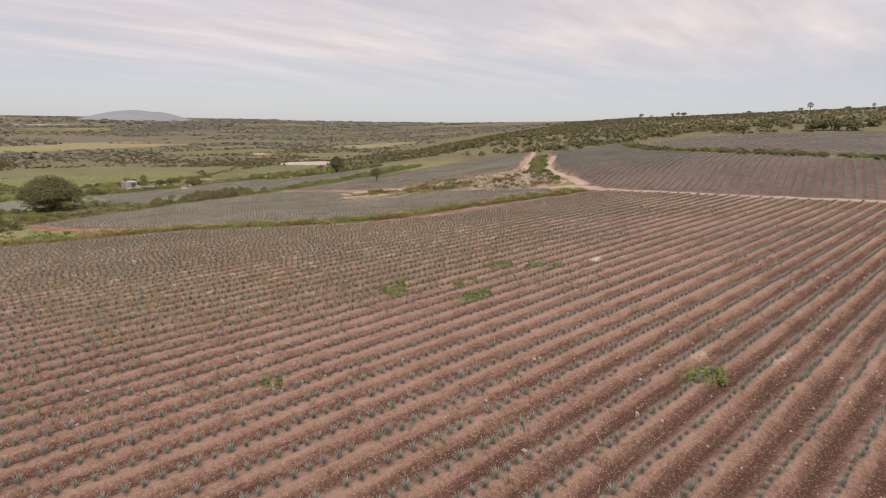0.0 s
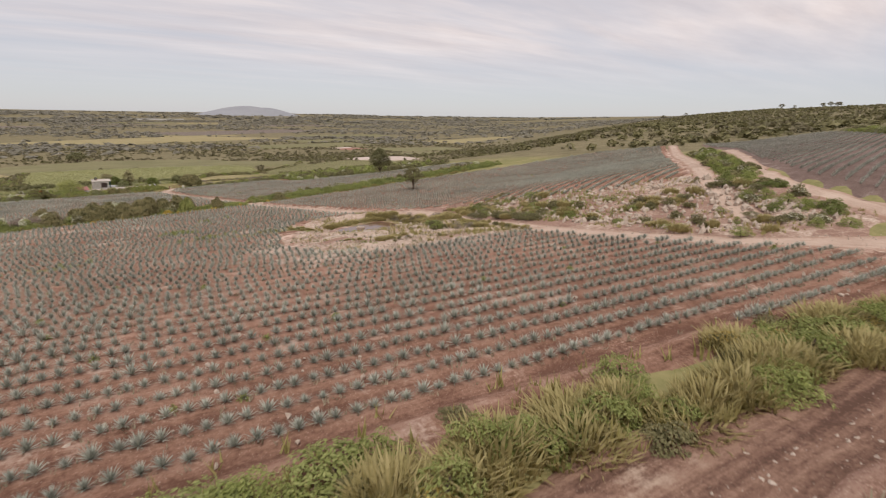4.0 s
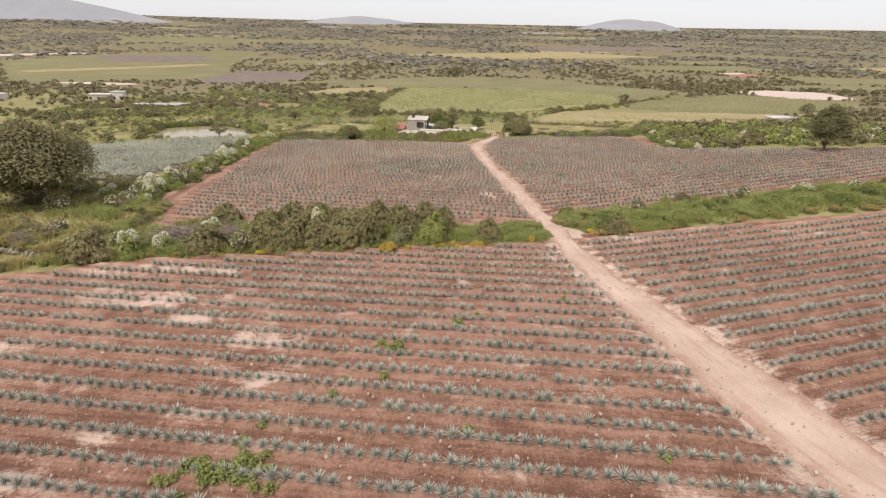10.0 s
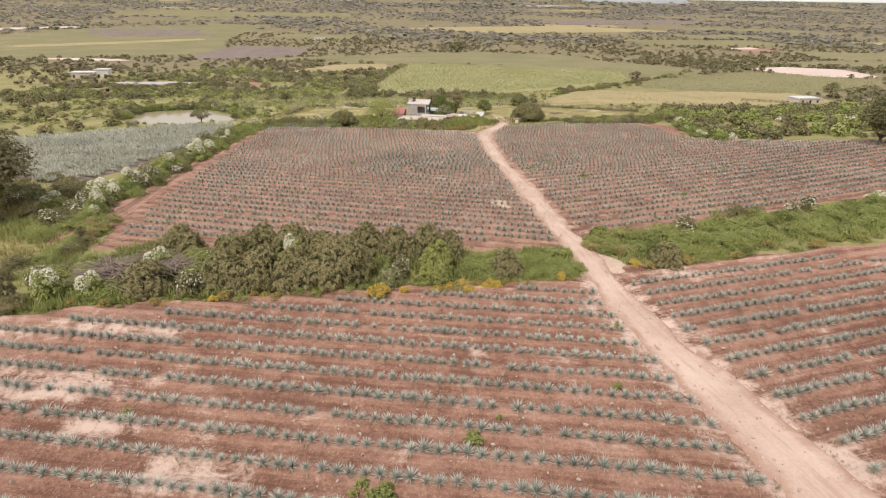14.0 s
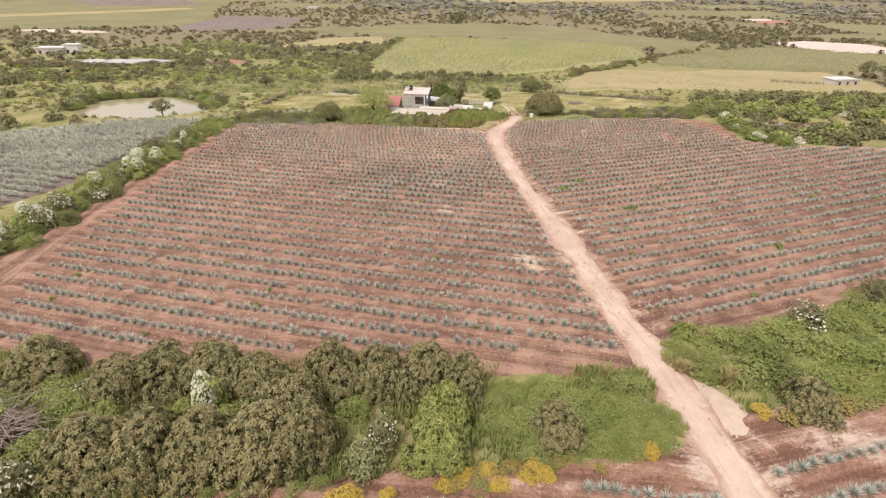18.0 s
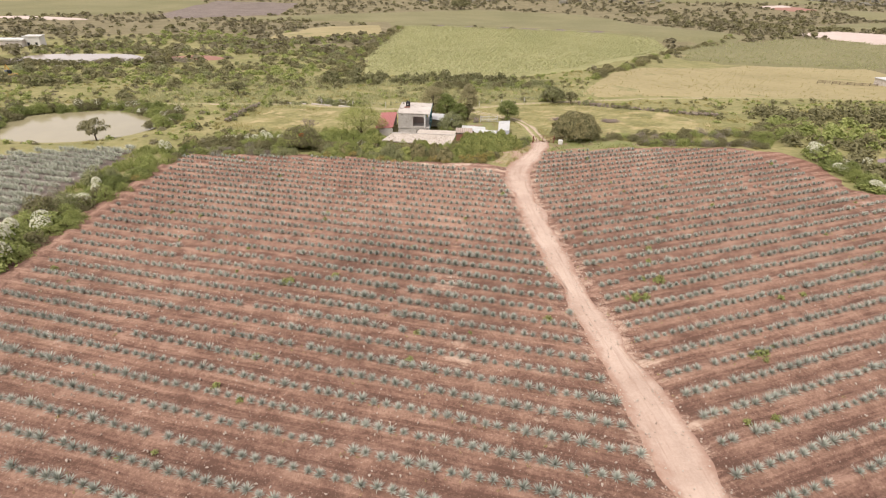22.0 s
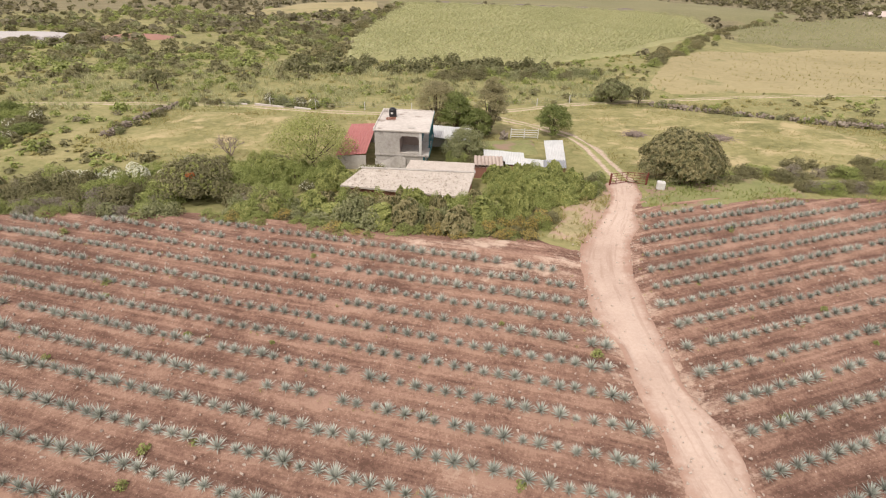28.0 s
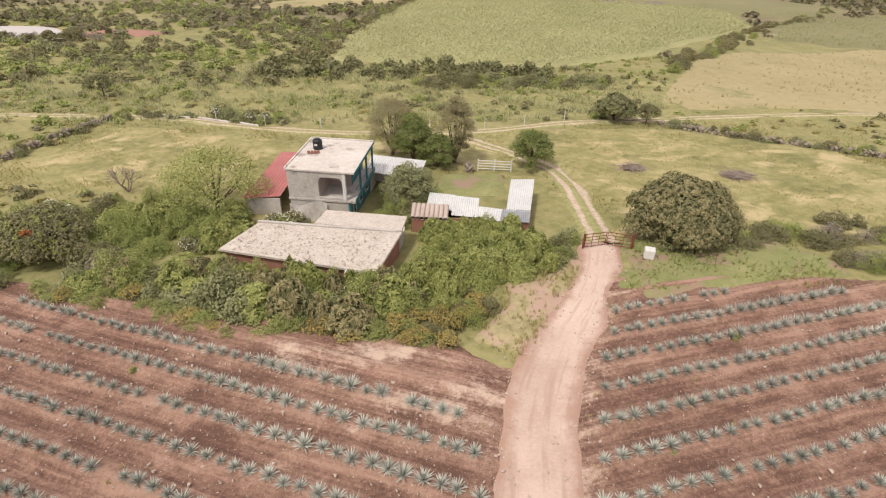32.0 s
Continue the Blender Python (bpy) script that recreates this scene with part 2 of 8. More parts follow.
M_soil_far = soil("grey_far_soil", (0.135, 0.109, 0.094), (0.186, 0.152, 0.130), (0.241, 0.201, 0.175), (0.331, 0.284, 0.250), 0.66)
M_airy = foliage("airy_yellowish_green_leaf", [(0.15, (0.217, 0.200, 0.102)), (0.5, (0.357, 0.323, 0.178)), (0.85, (0.501, 0.451, 0.272))], 0.6, 0.5)
M_deep = foliage("deep_green_tree_leaf", [(0.15, (0.094, 0.117, 0.031)), (0.5, (0.176, 0.208, 0.061)), (0.85, (0.295, 0.318, 0.111))])
M_road, _n, _l, _p = material("pale_dirt_road")
_pos = _n.new("ShaderNodeNewGeometry").outputs["Position"]
_uv = _n.new("ShaderNodeUVMap"); _uv.uv_map = "rows"
_sx = _n.new("ShaderNodeSeparateXYZ"); _l.new(_uv.outputs[0], _sx.inputs[0])
_ab = _n.new("ShaderNodeMath"); _ab.operation = "ABSOLUTE"; _l.new(_sx.outputs["X"], _ab.inputs[0])
_wob = _n.new("ShaderNodeMath"); _wob.operation = "MULTIPLY_ADD"; _wob.inputs[1].default_value = 0.75
_l.new(noise_node(_n, _l, _pos, 0.6, 9.0, 0.75), _wob.inputs[0]); _l.new(_ab.outputs[0], _wob.inputs[2])
_grain = ramp_node(_n, [(0.32, (0.365, 0.262, 0.206)), (0.5, (0.480, 0.365, 0.296)), (0.68, (0.575, 0.458, 0.380))])
_gm = _n.new("ShaderNodeMix"); _gm.data_type = "FLOAT"; _gm.inputs["Factor"].default_value = 0.4
_l.new(noise_node(_n, _l, _pos, 0.16, 5.0, 0.6), _gm.inputs["A"]); _l.new(noise_node(_n, _l, _pos, 5.0, 8.0, 0.78), _gm.inputs["B"])
_l.new(_gm.outputs["Result"], _grain.inputs["Fac"])
_st = _n.new("ShaderNodeCombineXYZ")
for _a, _k in (("X", 8.0), ("Y", 0.13)):
    _q = _n.new("ShaderNodeMath"); _q.operation = "MULTIPLY"; _q.inputs[1].default_value = _k
    _l.new(_sx.outputs[_a], _q.inputs[0]); _l.new(_q.outputs[0], _st.inputs[_a])
_rut = span(_n, _l, noise_node(_n, _l, _st.outputs[0], 1.0, 6.0, 0.7), 0.50, 0.66)
_rk = _n.new("ShaderNodeMath"); _rk.operation = "MULTIPLY"; _rk.inputs[1].default_value = 0.45; _l.new(_rut, _rk.inputs[0])
_c = mix_node(_n, _l, _rk.outputs[0], _grain.outputs["Color"], (0.31, 0.205, 0.155))
_c = mix_node(_n, _l, span(_n, _l, _wob.outputs[0], 0.62, 0.90), _c, (0.345, 0.222, 0.168))
_l.new(_c, _p.inputs["Base Color"])
_p.inputs["Roughness"].default_value, _p.inputs["Specular IOR Level"].default_value = 0.97, 0.12
bump(_n, _l, noise_node(_n, _l, _pos, 3.0, 6.0, 0.7), _p, 0.6, 0.06)
M_gravel = surface("chalky_gravel", [(0.3, (0.34, 0.255, 0.195)), (0.5, (0.45, 0.35, 0.275)), (0.7, (0.56, 0.46, 0.375))], 0.2, 1.2, 0.5, relief=0.6, patch=((0.24, 0.15, 0.11), 0.22, 0.55, 0.7))


def bare_ground(name):
    """Trodden chalk over red soil: chalk thins out towards the margin, turf where it has taken hold."""
    m, n, l, p = material(name)
    pos = n.new("ShaderNodeNewGeometry").outputs["Position"]
    fine, med, big = noise_node(n, l, pos, 3.2, 6.0, 0.72), noise_node(n, l, pos, 0.55, 6.0, 0.65, 0.6), noise_node(n, l, pos, 0.16, 5.0, 0.6, 0.4)

    def attr(key):
        a = n.new("ShaderNodeAttribute"); a.attribute_name = key
        return a.outputs["Fac"]

    def add(a, k, b):
        q = n.new("ShaderNodeMath"); q.operation = "MULTIPLY_ADD"; q.inputs[1].default_value = k
        l.new(a, q.inputs[0])
        if isinstance(b, float):
            q.inputs[2].default_value = b
        else:
            l.new(b, q.inputs[2])
        return q.outputs[0]

    chalk = ramp_node(n, [(0.32, (0.28, 0.198, 0.150)), (0.48, (0.43, 0.328, 0.262)), (0.64, (0.62, 0.520, 0.440))])
    l.new(add(fine, 0.55, add(med, 0.45, 0.0)), chalk.inputs["Fac"])
    earth = ramp_node(n, [(0.3, (0.190, 0.115, 0.088)), (0.5, (0.300, 0.192, 0.150)), (0.7, (0.40, 0.280, 0.225))])
    l.new(add(fine, 0.6, add(med, 0.4, 0.0)), earth.inputs["Fac"])
    turf = ramp_node(n, [(0.3, (0.140, 0.118, 0.058)), (0.5, (0.235, 0.195, 0.102)), (0.7, (0.335, 0.278, 0.160))])
    l.new(add(fine, 0.7, add(med, 0.3, 0.0)), turf.inputs["Fac"])
    k1 = add(attr("edge"), 0.16, add(attr("scuff"), -0.36, add(fine, 0.3, add(med, 0.7, add(big, 0.8, -0.15)))))
    col = mix_node(n, l, span(n, l, k1, 0.58, 0.86), earth.outputs["Color"], chalk.outputs["Color"])
    k2 = add(attr("green"), 0.68, add(med, 0.9, add(fine, 0.7, -0.50)))
    col = mix_node(n, l, span(n, l, k2, 0.52, 0.86), col, turf.outputs["Color"])
    l.new(col, p.inputs["Base Color"])
    p.inputs["Roughness"].default_value, p.inputs["Specular IOR Level"].default_value = 0.97, 0.12
    bump(n, l, fine, p, 0.8, 0.1)
    return m


M_mound = bare_ground("trodden_chalk_and_soil")
# a faint lane: two worn wheel lines in dry grass
M_track, _n, _l, _p = material("grassy_wheel_track")
_pos = _n.new("ShaderNodeNewGeometry").outputs["Position"]
_uv = _n.new("ShaderNodeUVMap"); _uv.uv_map = "rows"
_sx = _n.new("ShaderNodeSeparateXYZ"); _l.new(_uv.outputs[0], _sx.inputs[0])
_ab = _n.new("ShaderNodeMath"); _ab.operation = "ABSOLUTE"; _l.new(_sx.outputs["X"], _ab.inputs[0])
_of = _n.new("ShaderNodeMath"); _of.operation = "SUBTRACT"; _of.inputs[1].default_value = 0.26; _l.new(_ab.outputs[0], _of.inputs[0])
_rt = _n.new("ShaderNodeMath"); _rt.operation = "ABSOLUTE"; _l.new(_of.outputs[0], _rt.inputs[0])
_ml = _n.new("ShaderNodeMath"); _ml.operation = "MULTIPLY_ADD"; _ml.inputs[1].default_value = 0.30
_l.new(noise_node(_n, _l, _pos, 0.9, 6.0, 0.7), _ml.inputs[0]); _l.new(_rt.outputs[0], _ml.inputs[2])
_dirt = ramp_node(_n, [(0.35, (0.36, 0.27, 0.20)), (0.65, (0.52, 0.42, 0.335))])
_turf = ramp_node(_n, [(0.3, (0.165, 0.175, 0.068)), (0.5, (0.265, 0.252, 0.112)), (0.7, (0.350, 0.315, 0.160))])
_fn = noise_node(_n, _l, _pos, 2.5, 6.0, 0.7)
_l.new(_fn, _dirt.inputs["Fac"]); _l.new(_fn, _turf.inputs["Fac"])
_l.new(mix_node(_n, _l, span(_n, _l, _ml.outputs[0], 0.20, 0.32), _dirt.outputs["Color"], _turf.outputs["Color"]), _p.inputs["Base Color"])
_p.inputs["Roughness"].default_value, _p.inputs["Specular IOR Level"].default_value = 0.97, 0.12
bump(_n, _l, _fn, _p, 0.6, 0.06)


def rangeland(name):
    """Rough grass: green and straw near the farms, browner thorn pasture out on the plain."""
    m, n, l, p = material(name)
    pos = n.new("ShaderNodeNewGeometry").outputs["Position"]
    fine, med, big = noise_node(n, l, pos, 0.9, 6.0, 0.7), noise_node(n, l, pos, 0.09, 5.0, 0.62, 0.5), noise_node(n, l, pos, 0.012, 5.0, 0.6, 0.8)
    tone = n.new("ShaderNodeMath"); tone.operation = "MULTIPLY_ADD"; tone.inputs[1].default_value = 0.5
    l.new(fine, tone.inputs[0])
    half = n.new("ShaderNodeMath"); half.operation = "MULTIPLY"; half.inputs[1].default_value = 0.5
    l.new(med, half.inputs[0]); l.new(half.outputs[0], tone.inputs[2])
    near = ramp_node(n, [(0.30, (0.118, 0.124, 0.046)), (0.45, (0.205, 0.196, 0.081)), (0.58, (0.290, 0.257, 0.120)), (0.72, (0.375, 0.318, 0.168))])
    far = ramp_node(n, [(0.34, (0.125, 0.110, 0.060)), (0.5, (0.190, 0.163, 0.092)), (0.64, (0.265, 0.222, 0.134))])
    l.new(tone.outputs[0], near.inputs["Fac"]); l.new(tone.outputs[0], far.inputs["Fac"])
    at = n.new("ShaderNodeAttribute"); at.attribute_name = "plain"
    k = n.new("ShaderNodeMath"); k.operation = "MULTIPLY_ADD"; k.inputs[1].default_value = 1.0
    bb = n.new("ShaderNodeMath"); bb.operation = "MULTIPLY_ADD"; bb.inputs[1].default_value = 1.4; bb.inputs[2].default_value = -0.7
    l.new(big, bb.inputs[0]); l.new(at.outputs["Fac"], k.inputs[0]); l.new(bb.outputs[0], k.inputs[2])
    col = mix_node(n, l, span(n, l, k.outputs[0], 0.3, 0.7), near.outputs["Color"], far.outputs["Color"])
    col = mix_node(n, l, span(n, l, noise_node(n, l, pos, 0.03, 5.0, 0.6, 0.4), 0.64, 0.74), col, (0.27, 0.20, 0.14))
    l.new(col, p.inputs["Base Color"])
    p.inputs["Roughness"].default_value, p.inputs["Specular IOR Level"].default_value = 0.95, 0.15
    bump(n, l, fine, p, 0.6, 0.15)
    return m


M_grass = rangeland("rough_grass_ground")
M_meadow = surface("dry_meadow_grass", [(0.34, (0.135, 0.134, 0.050)), (0.5, (0.240, 0.218, 0.092)), (0.66, (0.360, 0.310, 0.155))], 0.16, 0.9, 0.5, relief=0.5, dist=0.1, patch=((0.405, 0.330, 0.178), 0.22, 0.50, 0.66))
M_green = surface("green_crop_field", [(0.3, (0.142, 0.136, 0.064)), (0.5, (0.190, 0.177, 0.088)), (0.7, (0.252, 0.224, 0.121))], 0.02, 0.6, 0.5, relief=0.6, dist=0.15)
M_dryweed = foliage("dry_row_weed", [(0.15, (0.217, 0.189, 0.131)), (0.5, (0.345, 0.304, 0.216)), (0.85, (0.488, 0.436, 0.321))])
M_tan = surface("grazed_tan_pasture", [(0.3, (0.225, 0.195, 0.095)), (0.5, (0.310, 0.260, 0.135)), (0.7, (0.375, 0.315, 0.175))], 0.03, 0.6, 0.5, relief=0.4, dist=0.1, patch=((0.17, 0.175, 0.07), 0.05, 0.6, 0.72))
M_lawn = surface("short_green_grass", [(0.3, (0.140, 0.158, 0.058)), (0.5, (0.205, 0.210, 0.085)), (0.7, (0.290, 0.270, 0.130))], 0.3, 2.5, 0.5, relief=0.5, patch=((0.27, 0.19, 0.135), 0.28, 0.50, 0.64))
M_verge = surface("straw_and_bare_earth", [(0.3, (0.190, 0.170, 0.080)), (0.5, (0.320, 0.272, 0.147)), (0.7, (0.450, 0.378, 0.230))], 0.5, 2.5, 0.5, relief=0.5, patch=((0.380, 0.264, 0.201), 0.5, 0.44, 0.60))
M_straw = foliage("straw_yellow_grass_blade", [(0.15, (0.275, 0.240, 0.100)), (0.5, (0.420, 0.360, 0.165)), (0.85, (0.560, 0.475, 0.250))], 0.6, 0.45)
M_agave = foliage("glaucous_agave_leaf", [(0.2, (0.209, 0.223, 0.189)), (0.5, (0.385, 0.402, 0.344)), (0.8, (0.616, 0.627, 0.546))], 0.55, 0.24, 0.08)
M_agave_dry = foliage("dusty_agave_leaf", [(0.2, (0.221, 0.222, 0.186)), (0.5, (0.323, 0.326, 0.279)), (0.8, (0.461, 0.464, 0.402))], 0.6, 0.36, 0.08)
M_agave_blue = foliage("blue_agave_leaf", [(0.2, (0.289, 0.300, 0.244)), (0.5, (0.476, 0.491, 0.403)), (0.8, (0.724, 0.731, 0.610))], 0.6, 0.3, 0.08)
M_dark = foliage("dark_shrub_leaf", [(0.15, (0.093, 0.099, 0.040)), (0.5, (0.179, 0.176, 0.080)), (0.85, (0.298, 0.272, 0.151))])
M_broad = foliage("olive_broad_leaf", [(0.15, (0.050, 0.058, 0.022)), (0.5, (0.120, 0.125, 0.052)), (0.85, (0.225, 0.218, 0.108))])
M_bright = foliage("bright_shrub_leaf", [(0.15, (0.142, 0.171, 0.044)), (0.5, (0.284, 0.320, 0.098)), (0.85, (0.462, 0.482, 0.191))])
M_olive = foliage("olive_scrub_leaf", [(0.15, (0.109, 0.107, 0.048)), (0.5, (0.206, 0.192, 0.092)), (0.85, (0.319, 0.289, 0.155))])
M_pale = foliage("pale_grey_green_leaf", [(0.15, (0.145, 0.160, 0.072)), (0.5, (0.255, 0.265, 0.126)), (0.85, (0.383, 0.374, 0.200))])
M_flower = foliage("cream_white_blossom", [(0.15, (0.50, 0.50, 0.36)), (0.5, (0.66, 0.65, 0.50)), (0.85, (0.79, 0.78, 0.65))])
M_yellow = foliage("yellow_orange_bloom", [(0.15, (0.380, 0.265, 0.045)), (0.5, (0.560, 0.410, 0.080)), (0.85, (0.700, 0.540, 0.150))])
M_grassblade = foliage("yellow_green_grass_blade", [(0.15, (0.233, 0.218, 0.076)), (0.5, (0.364, 0.325, 0.126)), (0.85, (0.495, 0.431, 0.197))], 0.6, 0.42)
M_lush = foliage("lush_weed_leaf", [(0.15, (0.165, 0.194, 0.057)), (0.5, (0.278, 0.309, 0.102)), (0.85, (0.408, 0.422, 0.173))])
M_gold = foliage("dull_gold_bloom", [(0.15, (0.275, 0.205, 0.055)), (0.5, (0.400, 0.305, 0.090)), (0.85, (0.520, 0.410, 0.150))])
M_orange = foliage("orange_blossom", [(0.15, (0.30, 0.085, 0.025)), (0.5, (0.42, 0.13, 0.04)), (0.85, (0.52, 0.20, 0.07))])
M_dryleaf = foliage("dry_grey_scrub_leaf", [(0.15, (0.165, 0.138, 0.105)), (0.5, (0.285, 0.245, 0.190)), (0.85, (0.410, 0.365, 0.290))])
M_twig = surface("dry_grey_brown_twig", [(0.3, (0.185, 0.145, 0.120)), (0.7, (0.350, 0.285, 0.240))], 0.5, 4.0, space="object")
M_bark = surface("rough_brown_bark", [(0.3, (0.070, 0.052, 0.038)), (0.7, (0.165, 0.125, 0.095))], 0.8, 6.0, space="object", relief=0.8)
M_corn = foliage("corn_leaf", [(0.15, (0.300, 0.312, 0.150)), (0.5, (0.420, 0.420, 0.222)), (0.85, (0.540, 0.520, 0.305))], 0.6, 0.45, 0.03)
M_cornrow = surface("grassy_soil_under_corn", [(0.3, (0.225, 0.230, 0.100)), (0.5, (0.300, 0.290, 0.138)), (0.7, (0.375, 0.345, 0.185))], 0.03, 0.8, 0.5, relief=0.6, dist=0.15)
M_range = foliage("dusty_thorn_scrub_leaf", [(0.15, (0.153, 0.139, 0.081)), (0.5, (0.237, 0.213, 0.128)), (0.85, (0.329, 0.292, 0.188))], 0.6, 0.45)
# distance haze is put into the leaf colour of the far woods
M_farwood = foliage("haze_grey_woodland_leaf", [(0.15, (0.223, 0.211, 0.167)), (0.5, (0.306, 0.288, 0.233)), (0.85, (0.393, 0.370, 0.309))], 0.6, 0.45)
M_greenshoot = foliage("fresh_green_shoot_leaf", [(0.15, (0.187, 0.207, 0.062)), (0.5, (0.321, 0.342, 0.111)), (0.85, (0.496, 0.495, 0.194))])
M_tip = foliage("dusty_shoot_leaf", [(0.15, (0.208, 0.190, 0.084)), (0.5, (0.333, 0.295, 0.148)), (0.85, (0.468, 0.415, 0.230))])
M_stone = surface("pale_field_stone", [(0.3, (0.33, 0.26, 0.21)), (0.7, (0.55, 0.47, 0.40))], 0.6, 5.0, space="world")
# haze over the hills is part of this blue-grey base colour
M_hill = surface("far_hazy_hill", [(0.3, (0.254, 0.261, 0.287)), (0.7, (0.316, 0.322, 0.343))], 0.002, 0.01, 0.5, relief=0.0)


# ---- the lie of the land ----
def soft(v, w):
    return w * np.logaddexp(0.0, np.asarray(v, float) / w)


# hollows: x, y, radius across, radius along, depth
HOLLOWS = [(13.2, 62.4, 9.8, 8.0, 1.6), (-84, 246, 17.5, 14, 1.6), (-153, 364, 32, 19, 2.0), (76, 217, 12, 6, 0.8)]


def ease(v, a, b):
    t = np.clip((v - a) / (b - a), 0, 1)
    return t * t * (3 - 2 * t)


def land(x, y, hollows=True):
    x, y = np.asarray(x, float), np.asarray(y, float)
    r, az = np.hypot(x, y), np.degrees(np.arctan2(x, y))
    z = 28.9 - 0.045 * (np.maximum(y, -400) + 15) - 0.062 * soft(y + 15, 12) + 0.031 * soft(y - 62, 12) + 0.012 * soft(y - 235, 15) + 0.068 * soft(y - 720, 60)
    z = z + 0.06 * soft(x - 35, 18) / (1 + np.exp((y - 270) / 35)) - 7 * ease(x, 40, 150) * ease(y, 240, 340) * (1 - ease(y, 430, 560))
    z = z + 4.0 * (1 - np.exp(-(np.maximum(x - 28, 0) / 18) ** 2)) / (1 + np.exp((y - 70) / 10))
    z = z + 0.0157 * 350 * np.tanh(x / 350) / (1 + np.exp((r - 1300) / 160))
    z = z + 0.0155 * soft(r - 1500, 200)
    # the long ridge in the east
    crest = 40 + 1.45 * soft(np.minimum(az, 92) - 62, 4) + 17 * ease(az, 54, 68)
    k = ease(az, 37, 62) * ease(r, 240, 460)
    z = z + k * (36 + (crest - 36) * ease(r, 430, 1500) + 0.010 * soft(r - 1500, 200) - z)
    if hollows:
        for hx, hy, rx, ry, d in HOLLOWS:
            r2 = ((x - hx) / rx) ** 2 + ((y - hy) / ry) ** 2
            z = z - d * np.exp(-r2 ** 2) + 0.25 * d * np.exp(-((np.sqrt(r2) - 1.45) / 0.3) ** 2)
    return z


def waves(x, y, size, seed=0.0):
    """Smooth unevenness between about -1 and 1."""
    x, y = np.asarray(x, float) / size + seed, np.asarray(y, float) / size - seed
    return (np.sin(x * 1.7 + 1.3 * np.sin(y * 1.1 + seed)) + np.sin(y * 1.9 + 1.7 * np.sin(x * 0.9)) + np.sin((x + y) * 1.3 + 2.1 * seed)) / 3


def inside(poly, x, y):
    """Distance to a polygon's edge, positive inside."""
    p = np.array(poly, float)
    x, y = np.asarray(x, float), np.asarray(y, float)
    best, odd = np.full(x.shape, 1e9), np.zeros(x.shape, bool)
    for (ax, ay), (bx, by) in zip(p, np.roll(p, -1, 0)):
        ex, ey = bx - ax, by - ay
        t = np.clip(((x - ax) * ex + (y - ay) * ey) / (ex * ex + ey * ey), 0, 1)
        best = np.minimum(best, np.hypot(x - ax - t * ex, y - ay - t * ey))
        if ay != by:
            odd ^= ((ay > y) != (by > y)) & (x < (bx - ax) * (y - ay) / (by - ay) + ax)
    return np.where(odd, best, -best)


def mesh_of(name, verts, faces, mats, smooth=False, uv=None, which=None):
    """A mesh from arrays: faces all of one corner count."""
    verts, faces = np.asarray(verts, np.float32), np.asarray(faces, np.int32)
    me = bpy.data.meshes.new(name)
    k = faces.shape[1]
    me.vertices.add(len(verts)); me.vertices.foreach_set("co", verts.ravel())
    me.loops.add(faces.size); me.loops.foreach_set("vertex_index", faces.ravel())
    me.polygons.add(len(faces))
    me.polygons.foreach_set("loop_start", np.arange(0, faces.size, k, dtype=np.int32))
    me.polygons.foreach_set("loop_total", np.full(len(faces), k, np.int32))
    me.polygons.foreach_set("use_smooth", np.full(len(faces), smooth, bool))
    for m in mats if isinstance(mats, (list, tuple)) else [mats]:
        me.materials.append(m)
    if which is not None:
        me.polygons.foreach_set("material_index", np.asarray(which, np.int32))
    if uv is not None:
        me.uv_layers.new(name="rows").data.foreach_set("uv", np.asarray(uv, np.float32)[faces.ravel()].ravel())
    me.update(calc_edges=True)
    return me


def put(name, mesh, parent=None, label="", category="", group="", kind="", m=None):
    ob = new(name, mesh)
    if parent:
        ob.parent = parent
    if m is not None:
        ob.matrix_basis = m
    return tagged(ob, label, category, group, kind)


def grid_faces(nx, ny):
    i = (np.arange(ny - 1)[:, None] * nx + np.arange(nx - 1)[None]).ravel()
    return np.stack([i, i + 1, i + nx + 1, i + nx], 1)


def graded(core_lo, core_hi, step, far, growth=1.12):
    out = list(np.arange(core_lo, core_hi + step / 2, step))
    s = step
    while out[-1] < far:
        s *= growth
        out.append(out[-1] + s)
    s = step
    while out[0] > -far:
        s *= growth
        out.insert(0, out[0] - s)
    return np.array(out)


gx, gy = graded(-130, 130, 2.0, 4800), graded(-130, 330, 2.0, 4800)
GX, GY = np.meshgrid(gx, gy)
GZ = land(GX, GY) - 0.02 + 0.02 * waves(GX, GY, 3.0)
me = mesh_of("ground", np.stack([GX, GY, GZ], -1).reshape(-1, 3), grid_faces(len(gx), len(gy)), M_grass, True)
me.attributes.new("plain", "FLOAT", "POINT").data.foreach_set("value", np.clip(np.maximum((GY - 330 - 0.25 * np.abs(GX)) / 170, (GX - 110) / 80), 0, 1).ravel().astype(np.float32))
put("ground", me, label="rough green and straw-coloured grassland sloping down to a wide plain", category="ground", kind="structure")

NOGO = []      # where no scrub grows
ROADS = []


def grow(poly, d):
    """An outline pushed outwards by d."""
    p = np.array(poly, float)
    turn = np.sign(np.sum(p[:, 0] * np.roll(p[:, 1], -1) - np.roll(p[:, 0], -1) * p[:, 1]))
    e = np.roll(p, -1, 0) - p
    e /= np.linalg.norm(e, axis=1)[:, None]
    nrm = turn * np.stack([e[:, 1], -e[:, 0]], 1)
    m = nrm + np.roll(nrm, 1, 0)
    m /= np.maximum(np.linalg.norm(m, axis=1)[:, None], 0.3)
    return [tuple(q) for q in p + d * m]


